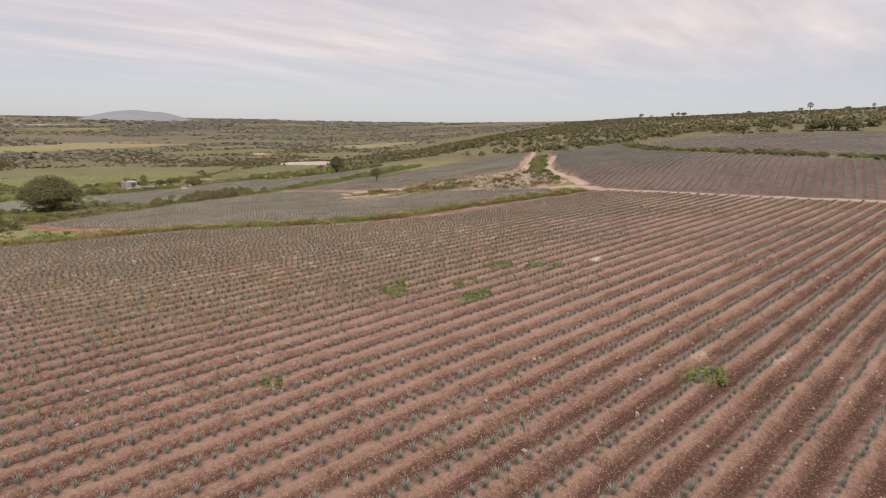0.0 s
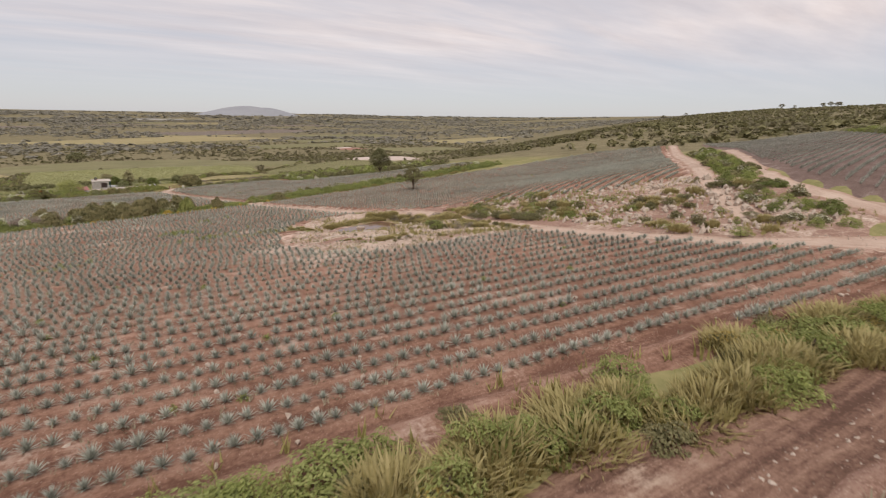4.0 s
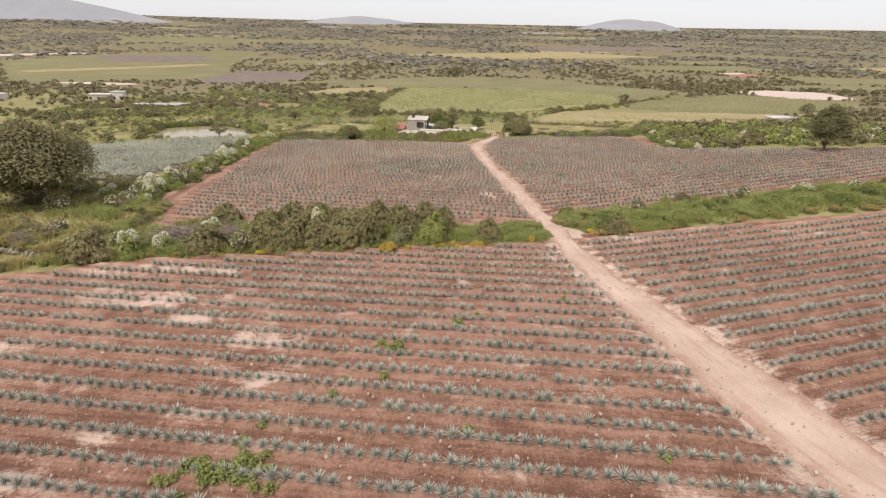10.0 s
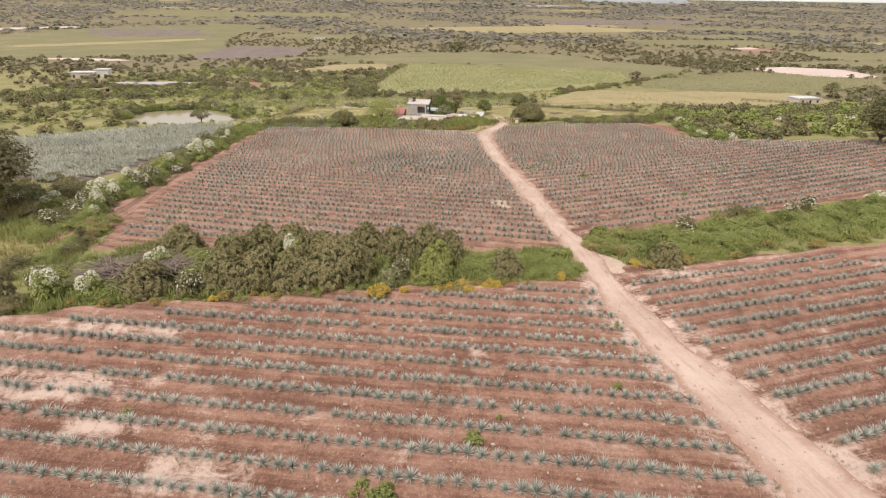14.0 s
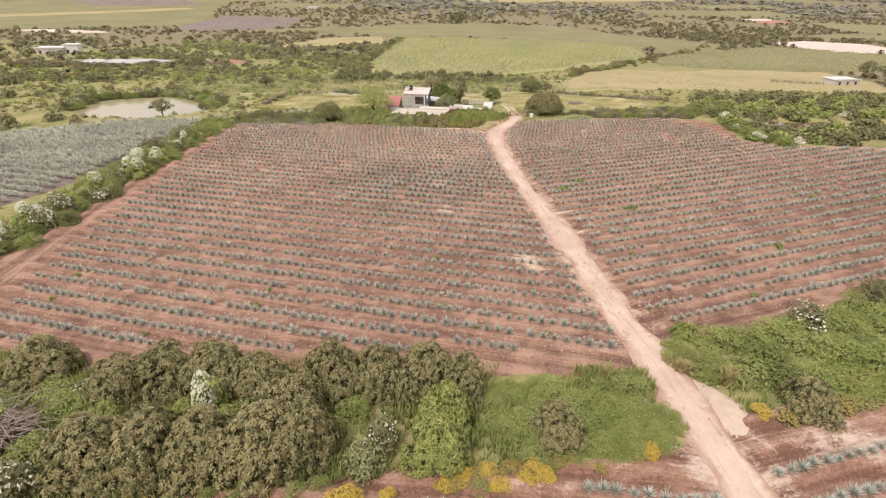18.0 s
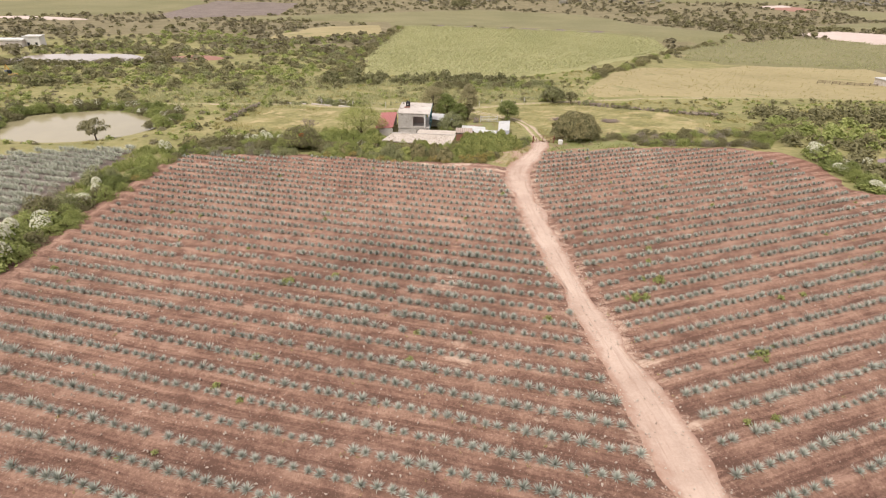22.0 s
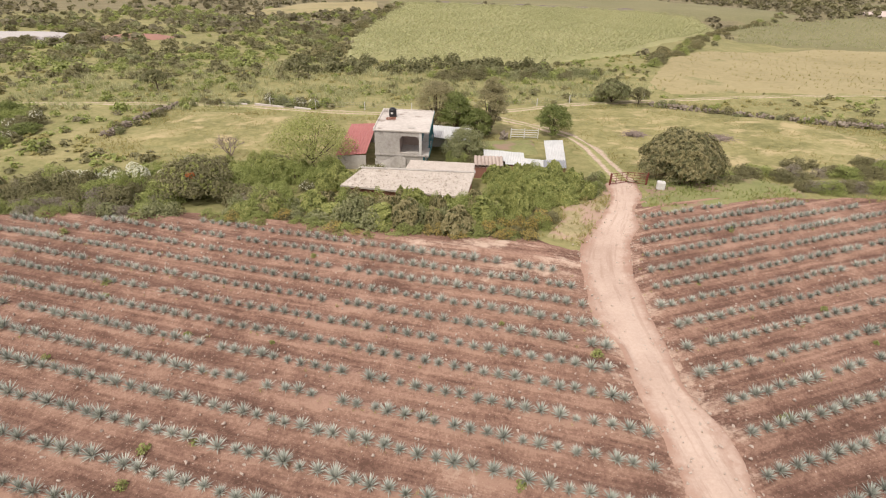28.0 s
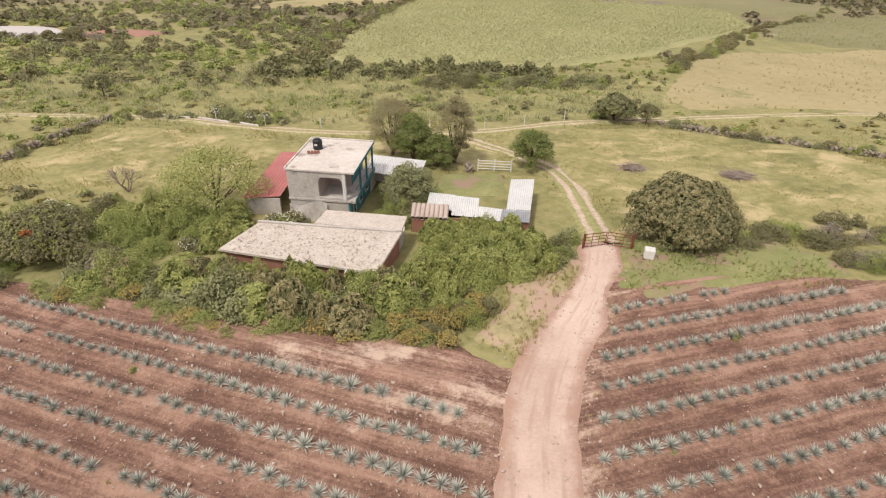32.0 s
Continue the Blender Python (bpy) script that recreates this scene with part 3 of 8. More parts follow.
CHALK = [(-30, 112, 8, 1.6), (-28, 104, 7, 1.8), (-24, 100, 4, 1.2), (-16, 96, 3, 1.5), (-14, 91, 2.5, 1.2), (0, 108, 0.8, 2.0), (-24, 81, 2.4, 1.6), (-21, 84.5, 1.6, 1.0), (-36, 95, 3, 1.0), (-17, 87, 2, 0.8), (-5, 73, 2.0, 0.8), (2, 74, 2.6, 1.2),
         (3, 156, 1.6, 4.5), (6, 149, 2.4, 3.5), (2, 133, 1.0, 0.8), (-3, 164, 1.6, 2.4), (-3, 177, 1.6, 4.0), (10, 144, 1.6, 3.0), (1, 214, 5, 2), (-6, 217, 4, 1.2), (-73, -74, 2.0, 1.0), (-70, -78, 2, 1.0), (-50, -54, 1.6, 1.0), (-47.5, -56, 1.4, 0.8), (-30, -7.6, 3.4, 1.3), (-16, -7.4, 4, 0.8), (14, 131, 2.4, 1.2), (17, 127, 2, 1.0), (6, 215.5, 4, 2), (-2, 218.5, 7, 1.2), (8, 210, 2.5, 5), (-7, 50, 4, 8), (-4, 60, 4, 4), (1, 68, 5, 3.5), (-6, 41, 4, 5), (12, 79, 4, 1.2), (21, 123, 4, 1.4)]


DRY = [(-74, -18, 34, 22), (-48, -26, 26, 14), (-95, 10, 40, 26)]
# where turf or weeds have taken hold, and where the chalk is scuffed down to red earth
TURF = [(9.5, 69, 3.2, 1.4), (14, 69.8, 4, 1.6), (19, 70, 4, 2.4), (21.8, 65.5, 2.0, 5), (21.5, 59, 2.2, 4), (6.0, 60, 1.4, 3.0), (7.2, 56.5, 1.8, 1.6), (8, 53, 5, 1.5), (15.5, 47.6, 2, 1.6), (20.8, 51, 1.2, 6), (18, 43.6, 1.6, 2),
        (1.2, 66.7, 5, 1.8), (-3, 69.5, 6, 1.2), (-75, -44.4, 2.4, 1.4), (-71.2, -52, 2.6, 1.6), (-57.5, -50.4, 1.8, 1.0), (-55.6, -52.3, 2.0, 1.0), (-75.8, -75, 1.6, 1.2), (-95, -54, 1.4, 0.8), (-60, -46, 2.6, 1.2), (33, 55, 3, 4), (38, 46, 4, 4), (-12, 71, 3, 1), (-30, 62, 4, 1.4), (10.5, 226, 3.4, 5.5), (8, 221.6, 2.6, 2.6), (12, 232, 2.5, 3)]
SCUFF = [(0.5, 50, 3.0, 1.6), (2.5, 47, 1.6, 1.2), (4, 61, 1.6, 2), (12, 40, 3, 2), (28.5, 50, 2.5, 9), (32, 61, 5, 3), (29, 66, 3, 5), (36, 40, 12, 20), (34, 58, 8, 8), (42, 20, 10, 14), (32, 20, 6, 14)]


def sheet(name, poly, mat, label, category, lift=0.24, step=2.0, ang=0.0, ridge=0.0, spacing=2.3, wobble=0.5, step_u=1.5, kind="structure", phase=0.0, basin=None, rough=0.03):
    """A piece of ground cover with an uneven edge; its rim dips under the grass. Rows run at ang degrees."""
    NOGO.append(poly)
    p = np.array(poly, float)
    a = radians(ang)
    ca, sa = math.cos(a), math.sin(a)
    u, v = p[:, 0] * ca + p[:, 1] * sa, -p[:, 0] * sa + p[:, 1] * ca
    us, vs = np.arange(u.min() - 2, u.max() + 2, step_u), np.arange(v.min() - 2, v.max() + 2, step)
    U, V = np.meshgrid(us, vs)
    X, Y = U * ca - V * sa, U * sa + V * ca
    d = inside(poly, X, Y) + wobble * waves(X, Y, 2.2, 0.7)
    rim = np.clip(d / 0.8, -1.2, 1)
    Z = land(X, Y) + np.where(rim > 0, lift * rim, 0.45 * rim) + rough * waves(X, Y, 1.3) + 1.4 * (rough - 0.03) * waves(X, Y, 3.1, 1.5)
    if ridge:
        Z = Z + np.clip(rim, 0, 1) * ridge * (np.cos(2 * np.pi * (V - phase) / spacing) + 0.35 * waves(U, V, 0.9, 2.0))
    for shore, level in basin or ():
        k = inside(shore, X, Y)
        near = np.clip(1.6 - np.abs(np.minimum(k, 0)), 0, 1)
        Z = Z + near * (level - 0.32 * np.clip(k, -0.6, 2) + 0.05 * waves(X, Y, 0.7) - Z)
    for q in ROADS:
        k = np.clip(inside(q, X, Y) / 1.4 + 1, 0, 1) ** 0.7
        Z = Z - k * (Z - land(X, Y) - 0.02)
    f = grid_faces(len(us), len(vs))
    keep = (d.ravel()[f] > -1.6).any(1)
    f = f[keep]
    used, inv = np.unique(f, return_inverse=True)
    verts = np.stack([X, Y, Z], -1).reshape(-1, 3)[used]
    uv = np.stack([U, (V - phase) / spacing], -1).reshape(-1, 2)[used]
    me = mesh_of(name, verts, inv.reshape(f.shape), mat, True, uv)
    pale = np.zeros(len(verts))
    for hx, hy, rx, ry in CHALK:
        pale = np.maximum(pale, np.exp(-(((verts[:, 0] - hx) / rx) ** 2 + ((verts[:, 1] - hy) / ry) ** 2)))
    for hx, hy, rx, ry in DRY:
        pale = np.maximum(pale, 0.62 * np.exp(-(((verts[:, 0] - hx) / rx) ** 2 + ((verts[:, 1] - hy) / ry) ** 2)))
    for q in ROADS:
        off = np.minimum(inside(q, verts[:, 0], verts[:, 1]), 0)
        pale = np.maximum(pale, 0.7 * np.exp(-(off / 1.9) ** 2))
    me.attributes.new("pale", "FLOAT", "POINT").data.foreach_set("value", pale.astype(np.float32))
    for key, spots in (("green", TURF), ("scuff", SCUFF)):
        a = np.zeros(len(verts))
        for hx, hy, rx, ry in spots:
            a = np.maximum(a, np.exp(-(((verts[:, 0] - hx) / rx) ** 2 + ((verts[:, 1] - hy) / ry) ** 2)))
        me.attributes.new(key, "FLOAT", "POINT").data.foreach_set("value", a.astype(np.float32))
    me.attributes.new("edge", "FLOAT", "POINT").data.foreach_set("value", np.clip(inside(poly, verts[:, 0], verts[:, 1]) / 6, 0, 1).astype(np.float32))
    return put(name, me, label=label, category=category, kind=kind)


# ---- dirt roads ----
def ribbon(name, line, widths, mat, label, lift=0.2, step=1.0, category="dirt road"):
    """A track along a smooth line, its margins dipping under the ground; two worn wheel lanes."""
    line, widths = np.array(line, float), np.array(widths, float)
    t = np.r_[0, np.cumsum(np.hypot(*np.diff(line, axis=0).T))]
    s = np.arange(0, t[-1] + step, step).clip(max=t[-1])
    k = np.exp(-0.5 * (np.arange(-8, 9) / 3.5) ** 2); k /= k.sum()
    ease = lambda c: np.convolve(np.pad(c, 8, mode="reflect", reflect_type="odd"), k, mode="valid")
    cx, cy, w = (ease(np.interp(s, t, c)) for c in (line[:, 0], line[:, 1], widths))
    dx, dy = np.gradient(cx), np.gradient(cy)
    n = np.hypot(dx, dy)
    nx, ny = -dy / n, dx / n
    cross = np.array([-0.62, -0.5, -0.42, -0.3, -0.18, -0.06, 0.06, 0.18, 0.3, 0.42, 0.5, 0.62])
    high = np.array([-0.5, 0.2, 0.75, 0.45, 0.5, 0.95, 0.95, 0.5, 0.45, 0.75, 0.2, -0.5])
    W = 1.12 * w[:, None] * cross[None] + np.where(np.abs(cross) > 0.4, 0.42, 0.0) * np.sign(cross) * waves(s[:, None] + 40 * np.sign(cross), cross[None] * 0 + 3, 1.9)
    X, Y = cx[:, None] + nx[:, None] * W, cy[:, None] + ny[:, None] * W
    Z = land(X, Y) + lift * high[None] + 0.02 * waves(X, Y, 0.8)
    me = mesh_of(name, np.stack([X, Y, Z], -1).reshape(-1, 3), grid_faces(len(cross), len(s)), mat, True, np.stack([np.broadcast_to(cross[None], W.shape), np.broadcast_to(s[:, None], W.shape)], -1).reshape(-1, 2))
    ROADS.append([(x, y) for x, y in zip((cx + nx * w * 0.5)[::6], (cy + ny * w * 0.5)[::6])] + [(x, y) for x, y in zip((cx - nx * w * 0.5)[::-6], (cy - ny * w * 0.5)[::-6])])
    NOGO.append([(x, y) for x, y in zip((cx + nx * w * 0.6)[::6], (cy + ny * w * 0.6)[::6])] + [(x, y) for x, y in zip((cx - nx * w * 0.6)[::-6], (cy - ny * w * 0.6)[::-6])])
    return put(name, me, label=label, category=category, kind="structure")


ribbon("dirt_road", [(24.6, -22), (27, -14), (31, -7), (29.6, 0.5), (25, 10), (22.8, 27), (23.3, 44), (25, 56), (24.8, 66), (22.4, 74), (19.9, 81), (18.6, 87.5), (17.7, 93), (16.7, 98), (15.0, 107), (14.0, 112), (13.5, 117), (13.0, 122), (12.9, 130), (11.9, 138), (11.6, 144), (11.1, 150), (10.9, 155), (10.4, 161), (9.3, 170), (8.7, 178), (8.2, 186), (7.9, 196), (7.6, 203), (7.4, 209), (7.9, 215), (10, 221), (13.1, 226.8), (15.2, 235)],
       [5, 5, 6, 5, 4.2, 4.2, 4.4, 4.6, 4.9, 4.9, 4.9, 4.9, 4.4, 4.0, 3.4, 2.9, 2.6, 2.5, 3.0, 2.6, 2.7, 2.5, 3.5, 3.0, 2.2, 2.3, 2.8, 2.8, 2.7, 3.4, 4.0, 3.3, 2.7, 2.6], M_road, "pale rutted dirt road between agave fields", step=0.8)
ribbon("field_track", [(29, -9), (25.6, -15), (24.6, -28), (23.7, -50), (26, -76), (28, -100), (30, -130)], [4.5, 3.6, 3.2, 3.0, 3.0, 3.0, 3.0], M_road, "reddish dirt track beside the hill field")
ribbon("side_track", [(33, -7), (37.5, -3), (43, 5.5), (50.5, 15.5), (62, 24), (90, 39.5), (125, 60)], [4, 3.2, 2.6, 2.4, 2.4, 2.4, 2.4], M_road, "pale dirt track climbing beside bushes")
ribbon("upper_track", [(32, 8.5), (36.6, 13.6), (42.5, 20), (53, 27.8), (67, 36.6), (110, 65), (150, 90), (193, 117)], [3, 3.2, 3.2, 3, 3, 3, 3, 3], M_road, "pale dirt track between bushes and agave rows")
ribbon("yard_track", [(15.4, 235), (15, 240), (14.8, 245), (14.2, 252), (12, 256.5), (7, 261), (2, 266)], [2.8, 2.4, 2.3, 2.3, 2.2, 2.2, 2.2], M_track, "grassy wheel track behind the gate", lift=0.26)
ribbon("back_road", [(-110, 266), (-60, 271.5), (-43, 272), (-26, 267.5), (-12, 266.5), (4, 269), (17, 275.5), (30, 278), (49, 282), (70, 286), (110, 296), (170, 315)], [2.2] * 12, M_track, "narrow faint dirt lane behind the house", lift=0.26)


# ---- agave plants ----
def rosette(rng, leaves, size, fine=False, rim=14, slim=0.052):
    """One agave: stiff narrow leaves, upright in the heart and spread towards the rim (its lowest angle in degrees)."""
    vs, fs = [], []
    for k in range(leaves):
        f = (k + 0.5) / leaves
        az = k * 2.39996 + rng.uniform(-0.2, 0.2)
        el = radians(86 - (86 - rim) * f ** 0.85 + rng.uniform(-6, 6))
        ln = size * (0.84 + 0.16 * math.sin(math.pi * f) + rng.uniform(-0.12, 0.1))
        w = size * slim
        d = np.array([math.cos(az) * math.cos(el), math.sin(az) * math.cos(el), math.sin(el)])
        s = np.array([-math.sin(az), math.cos(az), 0.0])
        nrm = np.cross(d, s)
        o = np.array([0, 0, 0.10 * size]) + d * 0.07 * size
        sag = np.array([0, 0, -0.05 * size * f])
        b = len(vs)
        if fine:
            for q, ww, dip in ((0.0, 0.75, 0.3), (0.4, 1.0, 0.45), (0.75, 0.62, 0.3)):
                c = o + d * ln * q + sag * q * q
                vs += [c - s * w * ww, c + nrm * w * dip, c + s * w * ww]
            vs.append(o + d * ln + sag)
            for r in (0, 3):
                fs += [(b + r, b + r + 1, b + r + 4), (b + r, b + r + 4, b + r + 3), (b + r + 1, b + r + 2, b + r + 5), (b + r + 1, b + r + 5, b + r + 4)]
            fs += [(b + 6, b + 7, b + 9), (b + 7, b + 8, b + 9)]
        else:
            c = o + d * ln * 0.45 + sag * 0.3
            vs += [o - s * w * 0.8, o + s * w * 0.8, c + s * w, c - s * w, o + d * ln + sag]
            fs += [(b, b + 1, b + 2), (b, b + 2, b + 3), (b + 3, b + 2, b + 4)]
    return np.array(vs), np.array(fs)


def scatter(variants, places, sizes, turns, rng):
    """All copies of the variants joined into one set of arrays."""
    vs, fs, base = [], [], 0
    pick = rng.integers(0, len(variants), len(places))
    for k, (v, f) in enumerate(variants):
        at, sz, tn = places[pick == k], sizes[pick == k], turns[pick == k]
        if not len(at):
            continue
        c, s = np.cos(tn)[:, None], np.sin(tn)[:, None]
        sc = sz if sz.ndim == 2 else np.repeat(sz[:, None], 3, 1)
        X = (v[None, :, 0] * c - v[None, :, 1] * s) * sc[:, 0:1] + at[:, 0:1]
        Y = (v[None, :, 0] * s + v[None, :, 1] * c) * sc[:, 1:2] + at[:, 1:2]
        Z = v[None, :, 2] * sc[:, 2:3] + at[:, 2:3]
        vs.append(np.stack([X, Y, Z], -1).reshape(-1, 3))
        fs.append((f[None] + (np.arange(len(at)) * len(v))[:, None, None]).reshape(-1, f.shape[1]) + base)
        base += len(at) * len(v)
    return np.concatenate(vs), np.concatenate(fs)


rng = np.random.default_rng(7)
AGAVE_FINE = [rosette(rng, 66, 0.5, True) for _ in range(6)]
AGAVE_MID = [rosette(rng, 46, 0.5) for _ in range(5)]
AGAVE_HILL = [rosette(rng, 24, 0.5, rim=34, slim=0.06) for _ in range(6)]
AGAVE_FAR = [rosette(rng, 12, 0.55, rim=24, slim=0.08) for _ in range(4)]
FINE_MESH = [mesh_of("agave_plant", v, f, M_agave) for v, f in AGAVE_FINE]


def plant_rows(name, poly, ang, spacing, gap, size, variants, label, phase=0.0, ridge=0.13, mat=None, single=None, thin=0.02, lift=0.24, margin=0.5, skip=()):
    """Plants along the crests of a field. single: a polygon within which each plant is an object of its own."""
    p = np.array(poly, float)
    a = radians(ang)
    ca, sa = math.cos(a), math.sin(a)
    u, v = p[:, 0] * ca + p[:, 1] * sa, -p[:, 0] * sa + p[:, 1] * ca
    vs = phase + spacing * np.arange(math.ceil((v.min() - phase) / spacing), math.floor((v.max() - phase) / spacing) + 1)
    us = np.arange(u.min(), u.max(), gap)
    U, V = np.meshgrid(us, vs)
    U = U + rng.uniform(0, gap, (len(vs), 1)) + rng.normal(0, 0.06, U.shape) * gap
    V = V + rng.uniform(-0.08, 0.08, V.shape)
    X, Y = (U * ca - V * sa).ravel(), (U * sa + V * ca).ravel()
    ok = (inside(poly, X, Y) > margin + 0.5 * waves(X, Y, 2.0)) & (rng.random(X.shape) > thin + 0.25 * np.clip(waves(X, Y, 5.0, 3.1) - 0.55, 0, 1))
    for q in (*skip, *ROADS):
        ok &= inside(q, X, Y) < -0.7
    X, Y = X[ok], Y[ok]
    Z = land(X, Y) + lift + ridge * 0.75
    sz = size * rng.normal(1.0, 0.11, len(X)).clip(0.6, 1.4) * (1 + 0.12 * waves(X, Y, 9.0, 1.0))
    tn = rng.uniform(0, 6.28, len(X))
    at = np.stack([X, Y, Z], 1)
    if single is not None:
        near = inside(single, X, Y) > 0
        for (x, y, z), s, t in zip(at[near], sz[near], tn[near]):
            ob = put("agave_plant", FINE_MESH[rng.integers(0, len(FINE_MESH))], label="young blue-green agave rosette on a red soil ridge", category="agave", group="agaves in the field rows", m=pose(x, y, z, 0, 0, math.degrees(t)) @ Matrix.Scale(s, 4))
        at, sz, tn = at[~near], sz[~near], tn[~near]
    v, f = scatter(variants, at, sz, tn, rng)
    return put(name, mesh_of(name, v, f, mat or M_agave), label=label, category="agave rows", kind="stuff")


FIELDS = {
    # name: outline, row angle, row spacing, gap between plants, plant size, soil, variants
    "house_field": ([(-50, 223), (-21, 222.4), (-11, 219.4), (3.4, 215.4), (6.4, 211), (7.2, 203), (8.4, 188), (9.5, 174), (11.4, 155), (12.8, 140), (12.4, 131.5), (-16, 131.5), (-40, 132), (-44, 152), (-47, 185)], -15.2, 2.25, 0.88, 1.12, M_soil, AGAVE_MID),
    "gate_field": ([(11, 219), (14.6, 227), (30, 228), (50, 227), (54, 214), (53, 203), (60, 196), (91, 187), (125, 182), (125, 166), (63, 151), (36, 141), (16.5, 135), (12.8, 140), (11.4, 155), (9.5, 174), (8.4, 188), (7.4, 203), (8, 211)], 19.2, 2.25, 0.88, 1.12, M_soil, AGAVE_MID),
    "middle_field": ([(13, 121), (14.6, 110), (16.5, 98), (20, 86), (18, 77), (6, 75), (-2, 63), (-6, 52), (-4, 42), (4, 36), (16, 35), (22.5, 33), (23, 26), (25, 10), (25.5, -1), (18, -6), (8, -5.4), (0, -2.2), (-10, 0.6), (-22, 1.6), (-31, 2.6), (-39, 4), (-46, 10), (-55, 25), (-62, 38), (-76, 70), (-80, 96), (-48, 107), (-33, 114), (-10, 117.5)], -7.6, 2.2, 0.80, 1.1, M_soil_chalk, AGAVE_MID),
    "track_field": ([(14.5, 122), (18, 123.5), (69, 132), (110, 131), (164, 134), (188, 119), (110, 69), (67, 40), (54, 33), (45, 40), (35, 66), (29, 70), (23.5, 76), (20, 88), (16.5, 98), (14.6, 110)], 15.0, 2.2, 0.80, 1.1, M_soil_chalk, AGAVE_MID),
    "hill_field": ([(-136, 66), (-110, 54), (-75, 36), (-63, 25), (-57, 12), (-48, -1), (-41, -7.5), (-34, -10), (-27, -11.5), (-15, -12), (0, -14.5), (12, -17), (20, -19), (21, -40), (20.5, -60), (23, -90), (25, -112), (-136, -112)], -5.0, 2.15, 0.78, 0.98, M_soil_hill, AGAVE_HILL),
    "slope_field": ([(28.5, -14), (27, -40), (28.5, -75), (31, -110), (60, -110), (69, -72), (87, -28), (110, 10), (140, 30), (172, 50), (192, 104), (140, 68), (85, 35), (56, 15), (45, 2), (37, -7)], 8.0, 1.9, 0.8, 1.1, M_soil_slope, AGAVE_FAR),
    "upper_field": ([(72, -110), (78, -72), (96, -29), (119, 8), (148, 26), (179, 24), (175, -30), (169, -63), (165, -110)], 25.0, 2.5, 1.0, 0.95, M_soil_far, AGAVE_FAR),
}
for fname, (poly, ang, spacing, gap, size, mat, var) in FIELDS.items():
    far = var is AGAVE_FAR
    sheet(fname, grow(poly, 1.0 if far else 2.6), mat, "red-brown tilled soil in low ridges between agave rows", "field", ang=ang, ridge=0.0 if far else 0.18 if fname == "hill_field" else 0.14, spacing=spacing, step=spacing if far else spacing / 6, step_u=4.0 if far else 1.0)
SINGLE = [(-16, 168), (24, 171), (24, 181), (-16, 186)]
for fname, (poly, ang, spacing, gap, size, mat, var) in FIELDS.items():
    plant_rows("agave_rows", poly, ang, spacing, gap, size, var, "long rows of young blue-green agave plants", ridge=0.0 if var is AGAVE_FAR else 0.18 if fname == "hill_field" else 0.14, single=SINGLE if fname in ("house_field", "gate_field") else None, mat=M_agave_dry if fname in ("slope_field", "upper_field", "hill_field") else None)

sheet("hill_margin", [(-104, 60), (-72, 41), (-61, 29), (-53, 13), (-46, 4), (-38, -2.5), (-31, -2.5), (-24, -4.4), (-16, -5), (-3, -8), (9, -11), (20, -13), (27, -13), (24, -21), (12, -19.5), (0, -17), (-15, -14.5), (-27, -14), (-34, -12), (-42, -9.5), (-50, -2.5), (-59, 11), (-65, 24), (-77, 34), (-106, 50)], M_soil, "bare red soil between the hill rows and the grassy hedge", "field", lift=0.3, step=0.8, step_u=0.8, ang=-4.5, wobble=0.7)
sheet("field_margin", [(-52, 218), (-50, 226), (-29, 224), (-20, 223), (-11, 221.2), (-4, 221), (3, 220), (6.6, 217.5), (8.4, 213), (4, 210), (-11, 214), (-21, 217.5)], M_soil, "bare red soil between the last agave row and the bushes", "field", lift=0.2, step=0.7, step_u=0.7, ang=-15.2)
sheet("hedge_strip", [(-49.4, 133), (-43, 133), (-45, 160), (-48, 190), (-48.8, 225), (-52, 225), (-52, 190), (-50.2, 160)], M_soil, "bare red soil between the hedge and the agave rows", "field", lift=0.3, step=0.8, step_u=0.8, ang=-85, wobble=0.7)
sheet("field_corner", [(45, 229), (57, 226), (58, 214), (55, 205), (58, 200), (61, 195), (50, 196), (49, 210), (46, 222)], M_soil_chalk, "bare red soil in the gate field's corner", "field", lift=0.28, step=0.8, step_u=0.8, ang=19.2, wobble=0.8)
sheet("gravel_apron", [(13.2, 122.6), (16.0, 123.6), (16.8, 126), (15.4, 128.6), (13.0, 129.6)], M_gravel, "pale gravel apron at the hedge gap", "ground", lift=0.34, step=0.5, step_u=0.5, wobble=0.3)
# the dense stand of older, bluer plants beyond the flowering hedge
BLUE = [(-60, 227), (-58.5, 200), (-59, 177), (-60.5, 163), (-66, 160), (-110, 172), (-125, 190), (-97, 207), (-89, 213.5), (-81, 222), (-70, 225.5)]
sheet("blue_agave_field", BLUE, M_soil_far, "weedy soil under a dense stand of mature agaves", "field", ang=-15, step=2.5, step_u=3)
plant_rows("blue_agave_rows", BLUE, -15, 2.3, 0.9, 1.95, AGAVE_MID, "dense rows of large mature blue agaves", ridge=0.0, mat=M_agave_blue, thin=0.08)


